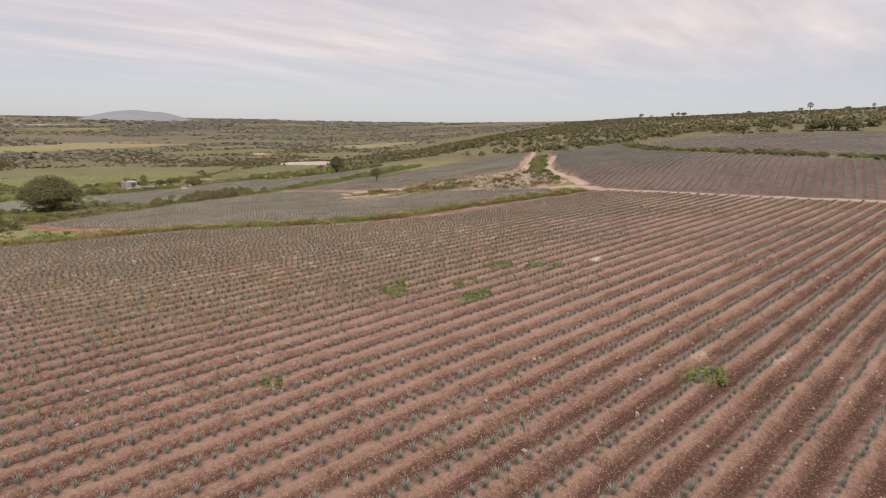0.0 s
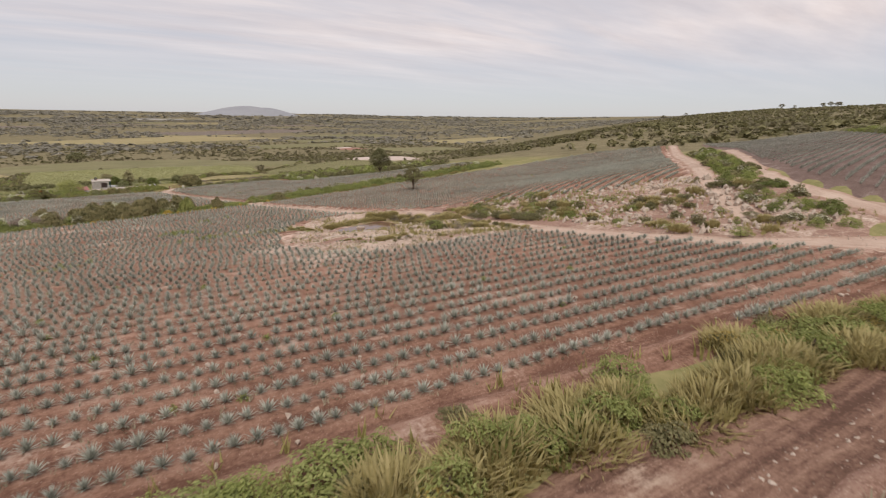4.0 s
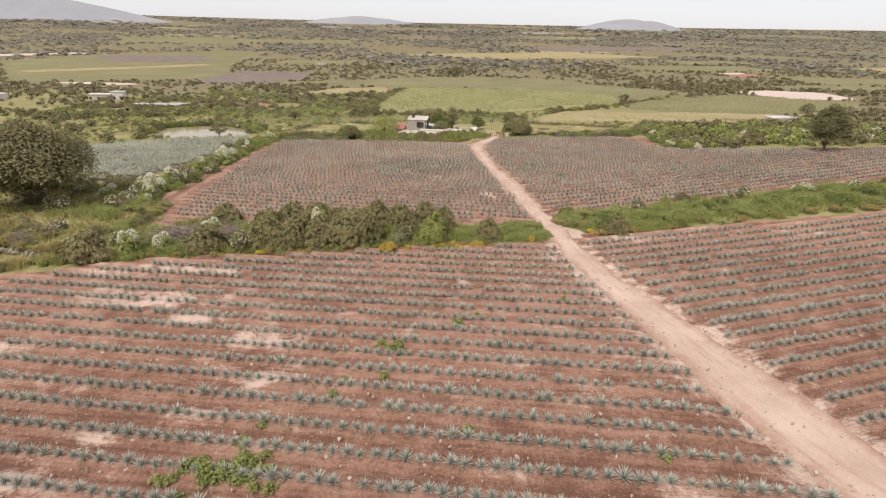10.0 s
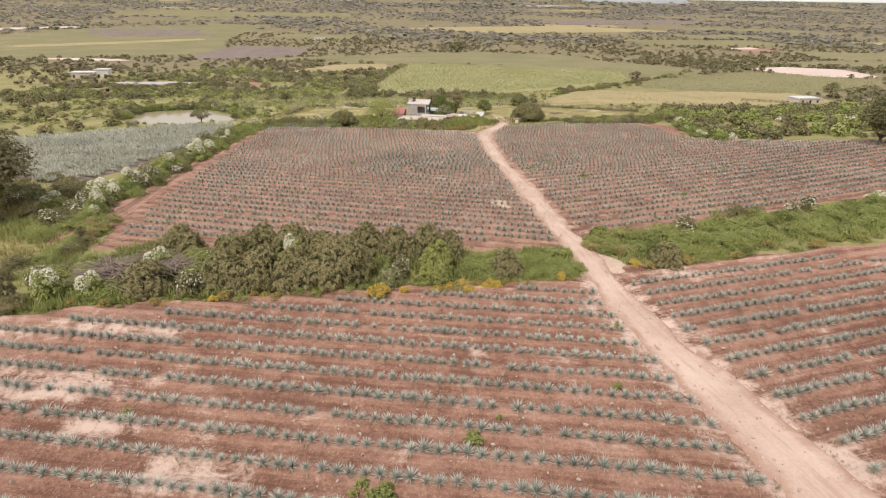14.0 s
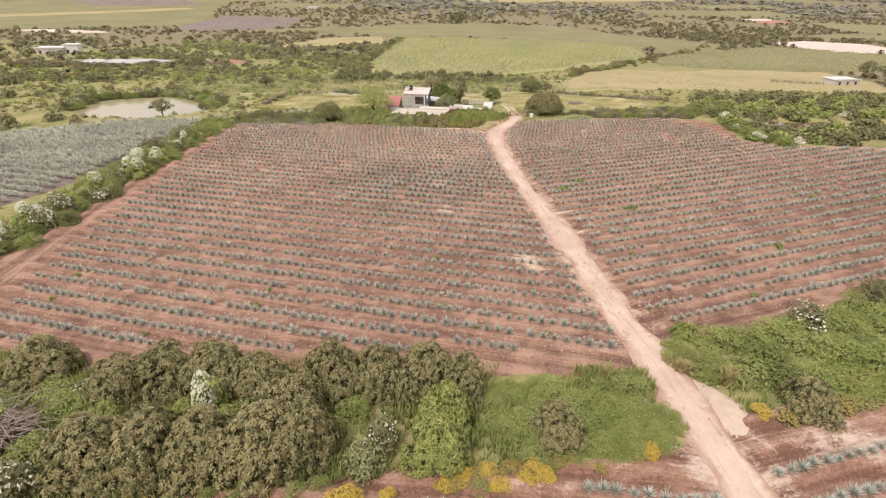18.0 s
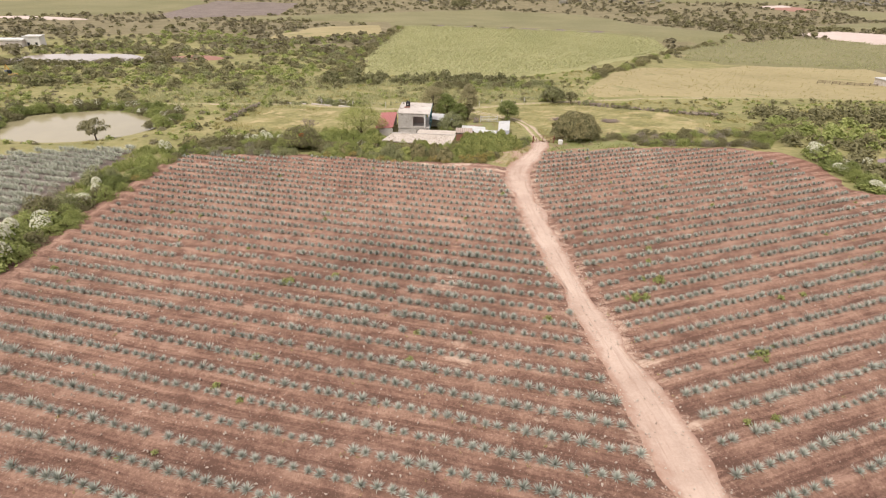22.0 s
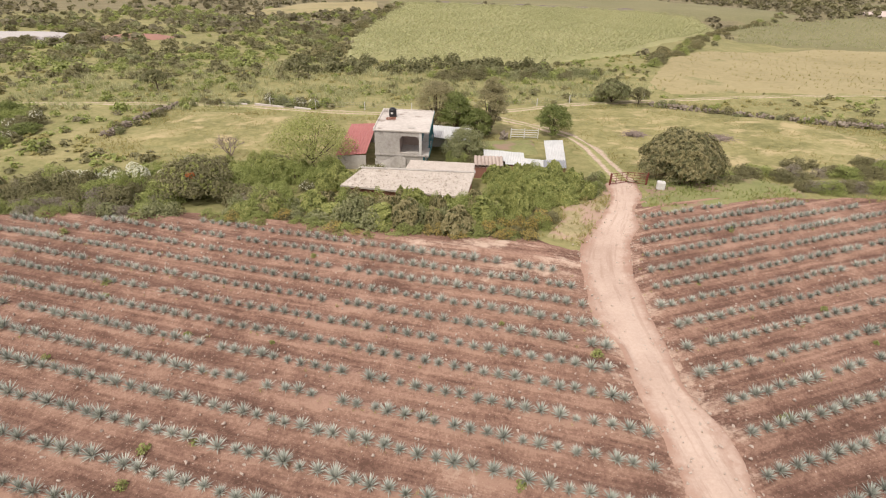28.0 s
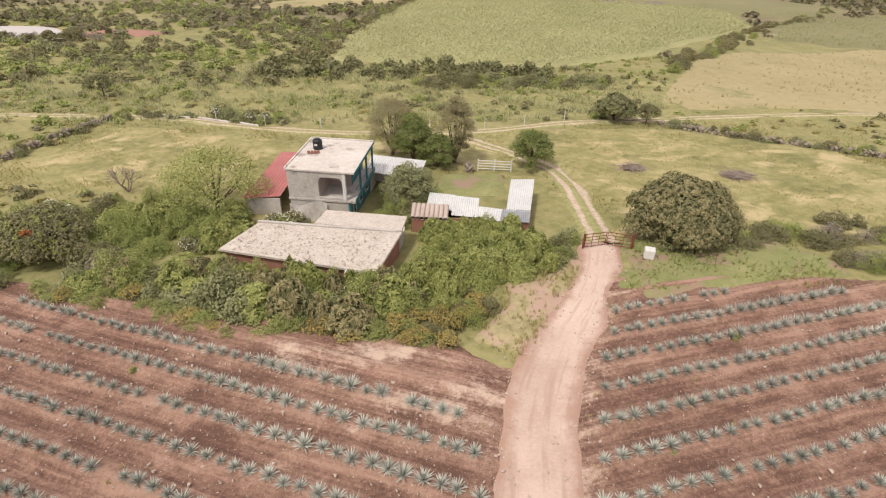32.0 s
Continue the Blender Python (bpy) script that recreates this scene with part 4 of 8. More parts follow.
# ---- foliage ----
def leaf_cloud(rng, blobs, count, length, width, shell=0.55, lift=0.6, fold=0.0):
    """Leaves on and in a set of ellipsoids: diamonds turned mostly outwards and up."""
    blobs = np.array(blobs, float)
    area = (blobs[:, 3] * blobs[:, 4] * blobs[:, 5]) ** (2 / 3)
    k = rng.choice(len(blobs), count, p=area / area.sum())
    d = rng.normal(size=(count, 3))
    d[:, 2] = np.abs(d[:, 2]) * 1.0 - 0.35 * (rng.random(count) < 0.35)
    d /= np.linalg.norm(d, axis=1)[:, None]
    r = rng.uniform(shell, 1.0, count) ** 0.6
    c = blobs[k, :3] + d * blobs[k, 3:6] * r[:, None]
    n = d + rng.normal(size=(count, 3)) * 0.36 + np.array([0, 0, lift])
    n /= np.linalg.norm(n, axis=1)[:, None]
    a = np.cross(n, rng.normal(size=(count, 3)))
    a /= np.linalg.norm(a, axis=1)[:, None]
    b = np.cross(n, a)
    L = (length * rng.uniform(0.6, 1.35, count))[:, None]
    W = (width * rng.uniform(0.6, 1.35, count))[:, None]
    v = np.stack([c - a * L / 2, c + b * W / 2 - a * L * 0.05, c + a * L / 2 - n * L * 0.12, c - b * W / 2 - a * L * 0.05], 1).reshape(-1, 3)
    return v, np.arange(4 * count).reshape(-1, 4)


def shoots(rng, blobs, count, length, width, leaves=6):
    """Shoot ends all over the ellipsoids, each a drooping whorl of broad leaves."""
    c0, _ = leaf_cloud(rng, blobs, count, 0.001, 0.001, 0.8)
    c = c0.reshape(-1, 4, 3).mean(1)
    mid = np.array(blobs)[:, :3].mean(0)
    n = c - mid + np.array([0, 0, 0.35]) + rng.normal(size=c.shape) * 0.25
    n /= np.linalg.norm(n, axis=1)[:, None]
    a = np.cross(n, rng.normal(size=c.shape)); a /= np.linalg.norm(a, axis=1)[:, None]
    b = np.cross(n, a)
    out = []
    for k in range(leaves):
        t = 2 * math.pi * k / leaves + rng.uniform(-0.35, 0.35, len(c))
        d = a * np.cos(t)[:, None] + b * np.sin(t)[:, None]
        s = np.cross(n, d)
        L, W = (length * rng.uniform(0.75, 1.25, len(c)))[:, None], (width * rng.uniform(0.75, 1.25, len(c)))[:, None]
        out.append(np.stack([c, c + d * L * 0.55 + s * W / 2 - n * L * 0.05, c + d * L - n * L * 0.4, c + d * L * 0.55 - s * W / 2 - n * L * 0.05], 1))
    v = np.concatenate(out).reshape(-1, 3)
    return v, np.arange(len(v)).reshape(-1, 4)


def lumps(rng, n, spread, low=0.0, high=1.0, r=(0.3, 0.5), squash=0.85):
    out = []
    for k in range(n):
        a, q = k * 2.4 + rng.uniform(-0.5, 0.5), math.sqrt((k + 0.5) / n)
        rr = rng.uniform(*r)
        z = low + (high - low) * (1 - 0.75 * q * q) * rng.uniform(0.75, 1.0)
        out.append((math.cos(a) * q * spread, math.sin(a) * q * spread, max(z - rr * 0.4, rr * 0.4), rr, rr, rr * squash))
        if z > rr * 1.6:
            out.append((math.cos(a) * q * spread * 1.05, math.sin(a) * q * spread * 1.05, rr * 0.5, rr, rr, rr * squash))
    return out


def tube(path, radii, sides=6):
    """A tapered limb along points, as triangles-free quads."""
    path, vs, fs = np.array(path, float), [], []
    for k, (p, r) in enumerate(zip(path, radii)):
        d = path[min(k + 1, len(path) - 1)] - path[max(k - 1, 0)]
        d = d / (np.linalg.norm(d) + 1e-9)
        s = np.cross(d, (0.31, 0.87, 0.2)); s /= np.linalg.norm(s)
        t = np.cross(d, s)
        for j in range(sides):
            an = 2 * math.pi * j / sides
            vs.append(p + (s * math.cos(an) + t * math.sin(an)) * r)
    for k in range(len(path) - 1):
        for j in range(sides):
            fs.append((k * sides + j, k * sides + (j + 1) % sides, (k + 1) * sides + (j + 1) % sides, (k + 1) * sides + j))
    return np.array(vs), np.array(fs)


def join(*pieces):
    vs, fs, base = [], [], 0
    for v, f in pieces:
        vs.append(v); fs.append(np.asarray(f) + base); base += len(v)
    return np.concatenate(vs), np.concatenate(fs)


SPECIES = {}


def species(key, mats, count, length, width, n=10, spread=0.62, rr=(0.3, 0.5), blossom=None, variants=3, squash=0.85, whorl=None):
    """A few unit-sized crowns of one kind (about 1 m in radius and height)."""
    made = []
    for _ in range(variants):
        bl = lumps(rng, n, spread, 0.0, 1.0, rr, squash)
        cloud = leaf_cloud(rng, bl, count, length, width)
        parts = [("crown", mesh_of("crown", *cloud, mats)),
                 ("trunk", mesh_of("trunk", *tube([(0, 0, -0.08), (0.03, 0.02, 0.3), (-0.02, 0.04, 0.62)], [0.07, 0.05, 0.02], 5), M_bark))]
        if whorl:
            mat, cnt, ln = whorl
            parts.append(("shoot_layer", mesh_of("shoot_layer", *shoots(rng, bl, cnt, ln, ln * 0.42, 7), mat)))
        if blossom:
            mat, cnt, size, ups = blossom
            top = [b for b in bl if b[2] > 0.3] or bl
            fl = [(x, y, z + 0.05, r * 1.04, r * 1.04, q * 1.06) for x, y, z, r, _, q in top if rng.random() < ups] or [bl[0]]
            parts.append(("blossom", mesh_of("blossom", *leaf_cloud(rng, fl, cnt, size, size, 0.9, 0.9), mat)))
        made.append(parts)
    SPECIES[key] = made


species("broad", M_broad, 2600, 0.085, 0.045, 18, 0.70, (0.24, 0.40), whorl=(M_tip, 900, 0.085))
species("broad_pale", M_broad, 2300, 0.085, 0.045, 18, 0.70, (0.24, 0.40), whorl=(M_tip, 1250, 0.085))
species("broad_green", M_deep, 2300, 0.095, 0.05, 16, 0.68, (0.24, 0.40), whorl=(M_greenshoot, 1000, 0.10))
species("castor", M_deep, 900, 0.15, 0.09, 14, 0.68, (0.24, 0.40), whorl=(M_greenshoot, 330, 0.19))
species("castor_dark", M_broad, 900, 0.15, 0.09, 14, 0.68, (0.24, 0.40), whorl=(M_tip, 330, 0.19))
species("dry", M_dryleaf, 1900, 0.09, 0.03, 14, 0.68, (0.22, 0.38))
species("marigold", M_olive, 1100, 0.10, 0.06, 14, 0.66, (0.24, 0.38), blossom=(M_yellow, 2400, 0.060, 1.0))
species("lush", M_bright, 3400, 0.068, 0.036, 20, 0.70, (0.18, 0.36))
species("deep", M_deep, 2600, 0.095, 0.055, 15, 0.68, (0.22, 0.4))
species("weed", M_lush, 1500, 0.11, 0.045, 16, 0.7, (0.18, 0.34))
species("scrub", M_olive, 2000, 0.10, 0.06, 14, 0.68, (0.22, 0.4))
species("flowering", M_bright, 900, 0.15, 0.11, 11, blossom=(M_flower, 620, 0.085, 0.42))
species("flowering_sparse", M_olive, 1000, 0.14, 0.1, 12, blossom=(M_flower, 150, 0.10, 0.5))
species("golden", M_olive, 700, 0.13, 0.08, 12, 0.66, (0.24, 0.38), blossom=(M_gold, 420, 0.085, 0.8))
species("pale", M_pale, 1100, 0.14, 0.08, 12)


def grass_clump(rng, n=420):
    """Tall bent blades springing from a ragged tussock about 1 m across."""
    r, a = 0.85 * np.sqrt(rng.random(n)), rng.uniform(0, 6.28, n)
    b = np.stack([r * np.cos(a), r * np.sin(a), np.zeros(n)], 1)
    t = a + rng.normal(0, 0.9, n)
    lean, h = rng.uniform(0.1, 0.6, n), (1.05 - 0.55 * r) * rng.uniform(0.6, 1.1, n)
    d = np.stack([np.cos(t), np.sin(t), 0 * t], 1)
    side = np.stack([-np.sin(t), np.cos(t), 0 * t], 1) * rng.uniform(0.012, 0.028, n)[:, None]
    mid = b + d * (lean * 0.35)[:, None] + np.array([0, 0, 1.0]) * (h * 0.65)[:, None]
    tip = b + d * lean[:, None] + np.array([0, 0, 1.0]) * h[:, None]
    v = np.stack([b - side, b + side, mid + side * 1.4, mid - side * 1.4, tip], 1).reshape(-1, 3)
    k = 5 * np.arange(n)[:, None]
    return v, np.concatenate([k + np.array([0, 1, 2]), k + np.array([0, 2, 3]), k + np.array([3, 2, 4])])


SPECIES["grassy"] = [[("tussock", mesh_of("tussock", *grass_clump(rng), M_straw))] for _ in range(4)]
LABEL = {"deep": "deep green leafy bush", "broad": "dark green broad-leaved bush", "broad_pale": "dark bush with pale shoot tips", "lush": "bright green leafy bush", "castor": "bush of large light green leaves", "castor_dark": "dark bush of large dusty leaves", "dry": "dry grey-brown thorny scrub bush", "broad_green": "green broad-leaved bush with fresh shoots", "marigold": "round bush covered with yellow flowers", "weed": "low lush green weed clump",
         "scrub": "olive-green thorn scrub bush", "flowering": "green bush covered with cream-white blossom", "flowering_sparse": "olive bush with scattered cream blossom",
         "golden": "low bush with yellow-orange flowers", "pale": "pale grey-green bush", "grassy": "yellow-green clump of tall grass"}


NAME = {"deep": "dark_green_bush", "broad": "broad_leaved_bush", "broad_pale": "pale_tipped_bush", "lush": "green_bush", "castor": "large_leaved_bush", "castor_dark": "dusty_large_leaved_bush", "dry": "dry_scrub_bush", "broad_green": "green_broad_leaved_bush", "marigold": "yellow_blossoming_bush", "weed": "weed_clump", "scrub": "thorn_bush", "flowering": "blossoming_bush",
        "flowering_sparse": "sparsely_blossoming_bush", "golden": "yellow_flowered_bush", "pale": "grey_green_bush", "grassy": "grass_clump"}


def shrub(key, x, y, r, h, group, where=""):
    parts = SPECIES[key][rng.integers(0, len(SPECIES[key]))]
    name = NAME[key]
    if key == "lush":
        name = "creeper_bush" if "hedge" in where else "rambling_bush" if "slope" in where or "blue" in where else "leafy_shrub" if "farm" in group else name
    if key == "scrub" and ("corn" in where or "silty" in where or "slope" in where or "upper" in where or "gate" in where):
        name = "olive_hedge_bush"
    e = new(name)
    e.matrix_basis = pose(x, y, float(land(x, y)) + (0.36 if "mound" in where or "pond" in where else 0.3 if "rubble" in where else -0.04), 0, 0, rng.uniform(0, 360)) @ Matrix.Diagonal((r * rng.uniform(0.9, 1.12), r * rng.uniform(0.9, 1.12), h, 1))
    e.empty_display_size = 0.1
    tagged(e, LABEL[key] + where, "bush" if key != "grassy" else "grass", group)
    for n, me in parts:
        put(n, me, e)
    return e


def hedge(keys, line, width, count, r, h, group, where, jitter=0.5):
    """Bushes strung along a line, the taller ones in the middle."""
    line = np.array(line, float)
    t = np.r_[0, np.cumsum(np.hypot(*np.diff(line, axis=0).T))]
    for k in range(count):
        s = (k + rng.uniform(0.1, 0.9)) / count * t[-1]
        x, y = np.interp(s, t, line[:, 0]), np.interp(s, t, line[:, 1])
        i = min(np.searchsorted(t, s, side="right") - 1, len(line) - 2)
        d = (line[i + 1] - line[i]) / np.linalg.norm(line[i + 1] - line[i])
        o = rng.uniform(-0.5, 0.5) * width
        key = keys[rng.integers(0, len(keys))]
        rr = rng.uniform(*r)
        shrub(key, x - d[1] * o, y + d[0] * o, rr, rng.uniform(*h) * (1 - 0.35 * abs(o) / width), group, where)


# hedge across the slope, beside the road: a bank of big dark bushes with flowers at its foot
G1 = "hedge below the middle field"
BIG = [(-41, 115.4, 3.0, 3.4, "broad_pale"), (-29.6, 119.4, 2.7, 3.2, "broad"), (-31, 129, 3.0, 3.2, "broad_pale"),
       (-22.6, 120.8, 3.0, 3.5, "broad_pale"), (-19.6, 121.2, 2.9, 3.9, "broad"), (-16.6, 121.2, 2.9, 3.7, "broad_pale"), (-13.4, 121.4, 3.0, 4.0, "broad_pale"), (-11.0, 121.9, 2.5, 4.1, "broad"), (-12.4, 124.2, 2.8, 4.3, "broad_pale"),
       (-24.6, 127.2, 2.4, 3.2, "broad_pale"), (-21.6, 127.8, 2.8, 3.8, "broad"), (-18.2, 128.0, 2.9, 4.0, "broad_pale"), (-15.4, 127.6, 2.4, 3.4, "broad_pale"), (-10.4, 127.8, 2.8, 4.0, "broad_pale"), (-7.2, 128.2, 2.6, 3.8, "broad"), (-4.0, 127.8, 2.8, 3.9, "broad_pale"), (-1.8, 127.4, 2.0, 3.2, "broad"),
       (-3.4, 121.6, 2.2, 3.0, "broad_green"), (-2.8, 124.2, 2.3, 3.5, "broad_green"), (3.8, 123.2, 1.9, 2.9, "broad_pale"), (20.6, 125.8, 2.3, 2.7, "broad"), (16.0, 134, 1.6, 1.7, "broad_green")]
for x, y, r, h, key in BIG:
    shrub(key, x, y, r, h, G1, " in the hedge bank")
for x, y, r, h, key in [(-37.6, 117.6, 1.6, 3.0, "flowering"), (-33.8, 117.9, 1.4, 2.6, "flowering"), (-25.2, 118.8, 1.5, 2.5, "flowering_sparse"), (-30.4, 123.4, 1.6, 2.8, "flowering"), (-17.4, 124.6, 1.5, 3.9, "flowering"), (-32.5, 118.5, 2.4, 1.6, "lush"), (-36, 119.5, 2.4, 1.5, "lush"), (-26.4, 121.5, 1.8, 2.0, "lush"), (-27, 125.5, 2.2, 1.7, "lush"),
                       (-7.4, 121.0, 1.5, 1.9, "pale"), (-6.6, 122.6, 1.3, 2.3, "flowering_sparse"), (-8.1, 118.2, 1.35, 1.35, "marigold"), (-5.9, 118.8, 0.7, 0.85, "marigold"), (8.9, 121.9, 0.95, 0.95, "marigold"), (-17.2, 117.6, 0.9, 0.9, "golden"), (-22.6, 117.1, 0.8, 0.7, "marigold"), (17.2, 125.4, 0.9, 0.8, "marigold"), (18.6, 124.8, 1.1, 0.8, "golden")]:
    shrub(key, x, y, r, h, G1, " in the hedge bank")
hedge(["lush", "weed", "flowering_sparse", "scrub"], [(-41, 121), (-30, 125), (-24, 125)], 8, 24, (1.2, 2.0), (1.2, 2.0), G1, " in the hedge bank")
hedge(["lush", "broad_green", "lush"], [(-24, 123.6), (-16, 124.8), (-8, 124.6)], 2, 14, (1.2, 1.8), (1.4, 2.2), G1, " in the hedge bank")
hedge(["lush", "lush", "weed"], [(0, 124.5), (5, 125.6), (10.2, 126)], 6.5, 52, (1.1, 1.8), (0.8, 1.5), G1, " beside the dirt road")
hedge(["lush", "weed", "lush"], [(6, 122.4), (10.2, 123.6), (10.6, 126)], 2.0, 18, (0.9, 1.4), (0.9, 1.4), G1, " beside the dirt road")
hedge(["marigold", "golden", "marigold", "weed"], [(-3, 119.8), (0.5, 120.3), (3.2, 120.6)], 1.2, 16, (0.6, 1.0), (0.6, 0.95), G1, " at the field edge")
hedge(["golden", "weed"], [(3.4, 120.8), (6, 121.4), (9.5, 122.3)], 1.2, 9, (0.5, 0.9), (0.45, 0.7), G1, " at the field edge")
hedge(["weed", "golden", "lush"], [(-42, 114.5), (-33, 115.8), (-20, 118), (-9, 119.4)], 1.0, 24, (0.6, 1.1), (0.5, 1.0), G1, " at the field edge")
hedge(["lush", "scrub", "flowering", "pale", "weed"], [(-55, 150), (-64, 154), (-80, 158), (-108, 164)], 8, 44, (1.3, 2.4), (1.2, 2.4), "hedge west of the house field", " beside the blue agave stand")
G2 = "hedge beside the gate field"
hedge(["lush", "weed", "lush", "deep", "lush"], [(18.5, 129.5), (30, 133.5), (45, 138), (60, 141.5), (85, 147), (120, 150)], 9.5, 150, (1.7, 2.9), (1.2, 2.1), G2, " in the long hedge")
hedge(["flowering_sparse", "flowering", "lush", "scrub"], [(24, 136), (40, 141), (60, 146), (90, 152), (120, 156)], 3, 22, (1.4, 2.2), (1.8, 2.8), G2, " in the long hedge")
hedge(["lush", "weed", "grassy", "weed"], [(16.4, 128.8), (15.6, 131), (15.2, 133.5)], 3.0, 18, (0.8, 1.4), (0.7, 1.2), G2, " beside the hedge gap")
hedge(["golden", "weed", "golden"], [(19, 125.6), (30, 128.6), (45, 132.2), (66, 136.5), (100, 142)], 2, 36, (0.9, 1.6), (0.6, 1.1), G2, " at the field edge")
G3 = "hedge west of the house field"
hedge(["lush", "deep", "scrub", "lush"], [(-48.6, 133), (-49.6, 152), (-51.4, 180), (-52.4, 205), (-52.8, 227)], 4.2, 70, (1.3, 2.3), (1.4, 2.6), G3, " along the field's west side")
for x, y, r, h, key in [(-54.6, 192.5, 2.8, 3.6, "scrub"), (-53.6, 188.6, 2.4, 3.0, "lush"), (-56.4, 198, 2.2, 3.0, "dry"), (-50.4, 227, 1.9, 3.0, "castor_dark"), (-54, 224.5, 1.5, 2.6, "flowering"), (-51.2, 208.5, 1.2, 1.1, "golden")]:
    shrub(key, x, y, r, h, G3, " along the field's west side")
hedge(["flowering", "flowering", "flowering_sparse", "pale"], [(-50, 137), (-51, 160), (-53, 185), (-56, 210)], 4.4, 20, (1.5, 2.6), (2.2, 3.4), G3, " along the field's west side")
for x, y, r, h in [(-50.6, 178.4, 2.8, 3.4), (-51.6, 181.6, 2.6, 3.6), (-52.6, 184.6, 2.2, 3.0), (-52, 158, 2.4, 3.0), (-53, 150, 2.4, 2.8)]:
    shrub("flowering", x, y, r, h, G3, " along the field's west side")
hedge(["scrub", "broad", "scrub", "dry"], [(-190, 340), (-160, 342), (-128, 346), (-104, 352)], 6, 44, (1.8, 3.2), (1.8, 3.0), "scrub below the silty pond", " below the silty pond")
GP = "growth round the farm pond"
PR = [(-84 + 19 * math.cos(radians(q)), 247 + 15.5 * math.sin(radians(q))) for q in range(-10, 205, 15)]
hedge(["deep", "lush", "scrub", "flowering_sparse", "lush"], PR, 5.0, 62, (1.5, 2.8), (1.5, 3.0), GP, " on the farm pond's bank")
G4 = "scrub round the big tree"
hedge(["lush", "deep", "golden", "scrub", "flowering_sparse", "broad", "dry", "scrub"], [(-47, 128), (-58, 122), (-72, 112), (-95, 108)], 18, 60, (1.2, 2.4), (0.9, 2.2), G4, " on the rough slope")
hedge(["lush", "scrub", "deep", "flowering_sparse", "broad"], [(-54, 140), (-62, 152), (-72, 160), (-100, 160), (-125, 150)], 20, 60, (1.4, 2.8), (1.2, 2.6), G4, " on the rough slope")
hedge(["scrub", "broad", "lush", "flowering_sparse"], [(-80, 108), (-100, 120), (-125, 125)], 26, 46, (2.0, 3.6), (2.0, 3.6), G4, " on the rough slope")
hedge(["lush", "weed", "scrub", "grassy"], [(-43.6, 126), (-44.2, 132), (-45, 140)], 3.0, 26, (0.8, 1.6), (0.8, 1.8), G4, " on the rough slope")
hedge(["weed", "scrub", "grassy", "golden", "lush"], [(-46, 113), (-52, 117), (-58, 124), (-66, 128)], 9, 46, (0.7, 1.6), (0.6, 1.5), G4, " on the rough slope")
# hedge on the hill's lip
G5 = "grassy hedge below the hill field"
LIP = [(-108, 64), (-70, 40), (-59, 28), (-51, 13.5), (-44, 4.6), (-37, -0.8), (-31, -1.0), (-24, -2.8), (-16, -3.4), (-3, -6.4), (9, -9.6), (20, -11.6)]
hedge(["grassy", "lush", "grassy", "weed"], LIP, 5.0, 170, (1.4, 2.3), (1.2, 2.0), G5, " below the hill field")
hedge(["golden", "scrub", "golden", "weed"], LIP, 8, 60, (0.8, 1.5), (0.8, 1.3), G5, " below the hill field")
hedge(["scrub", "lush", "pale", "broad"], [(66, -95), (73.5, -72), (91.5, -28.5), (114.5, 9), (144, 28), (176, 47)], 4.5, 90, (1.6, 2.8), (1.2, 2.2), G5, " between the upper fields")
hedge(["lush", "deep", "broad", "lush", "flowering_sparse"], [(34.5, 3), (39, 9), (48, 18.5), (58, 26), (72, 34.5), (95, 49), (130, 71)], 5.5, 96, (1.2, 2.2), (0.9, 2.0), G5, " beside the climbing track")
# round the pond
G6 = "growth round the pond"
hedge(["grassy"], [(8, 68.2), (11, 68.6), (14, 69.2)], 1.8, 16, (0.8, 1.3), (0.8, 1.3), G6, " on the pond bank")
hedge(["grassy", "grassy", "grassy", "dry"], [(13, 68.6), (15, 69.4), (18, 70.2), (21, 68.2), (21.8, 64), (22, 60), (20.8, 56), (20.6, 51)], 2.8, 50, (0.8, 1.4), (0.8, 1.4), G6, " on the pond bank")
hedge(["grassy", "weed", "grassy"], [(6.2, 62.4), (6, 59.5), (7, 57), (9, 55.6), (12, 55.4), (15, 56.6), (18, 56.8)], 1.8, 26, (0.3, 0.7), (0.4, 0.7), G6, " on the pond bank")
hedge(["grassy", "grassy", "weed", "scrub"], [(5, 56), (8, 54.5), (12, 54), (15, 52.5)], 4, 26, (0.25, 0.6), (0.25, 0.55), G6, " on the chalky mound")
hedge(["grassy"], [(5, 45.6), (7, 45.2), (9, 45.6)], 2.0, 9, (0.35, 0.6), (0.35, 0.6), G6, " on the chalky mound")
hedge(["scrub", "scrub", "weed"], [(14.6, 49.4), (15.6, 48.6), (16.6, 48.8)], 1.6, 8, (0.7, 1.1), (0.6, 1.0), G6, " on the chalky mound")
hedge(["grassy", "grassy", "grassy", "scrub"], [(15, 46), (18, 47.5), (20.6, 46), (21, 40), (20, 35)], 4, 34, (0.35, 0.8), (0.35, 0.8), G6, " on the chalky mound")
hedge(["grassy"], [(17, 53), (19.4, 52), (21.6, 50.6), (22, 46)], 1.4, 14, (0.35, 0.7), (0.35, 0.7), G6, " on the chalky mound")
hedge(["weed", "grassy", "scrub"], [(-4, 70), (1, 66.8), (4.5, 66)], 3.0, 26, (0.3, 0.6), (0.25, 0.5), G6, " between the mound and the rows")
hedge(["scrub", "weed", "grassy"], [(1, 53), (2, 48), (5, 43), (12, 38)], 5, 26, (0.25, 0.55), (0.25, 0.5), G6, " on the chalky mound")
hedge(["grassy", "scrub", "scrub", "grassy"], [(31, 40), (31.5, 50), (33, 57), (38, 63), (42, 60)], 5, 36, (0.4, 1.2), (0.4, 1.0), G6, " on the rubble bank")
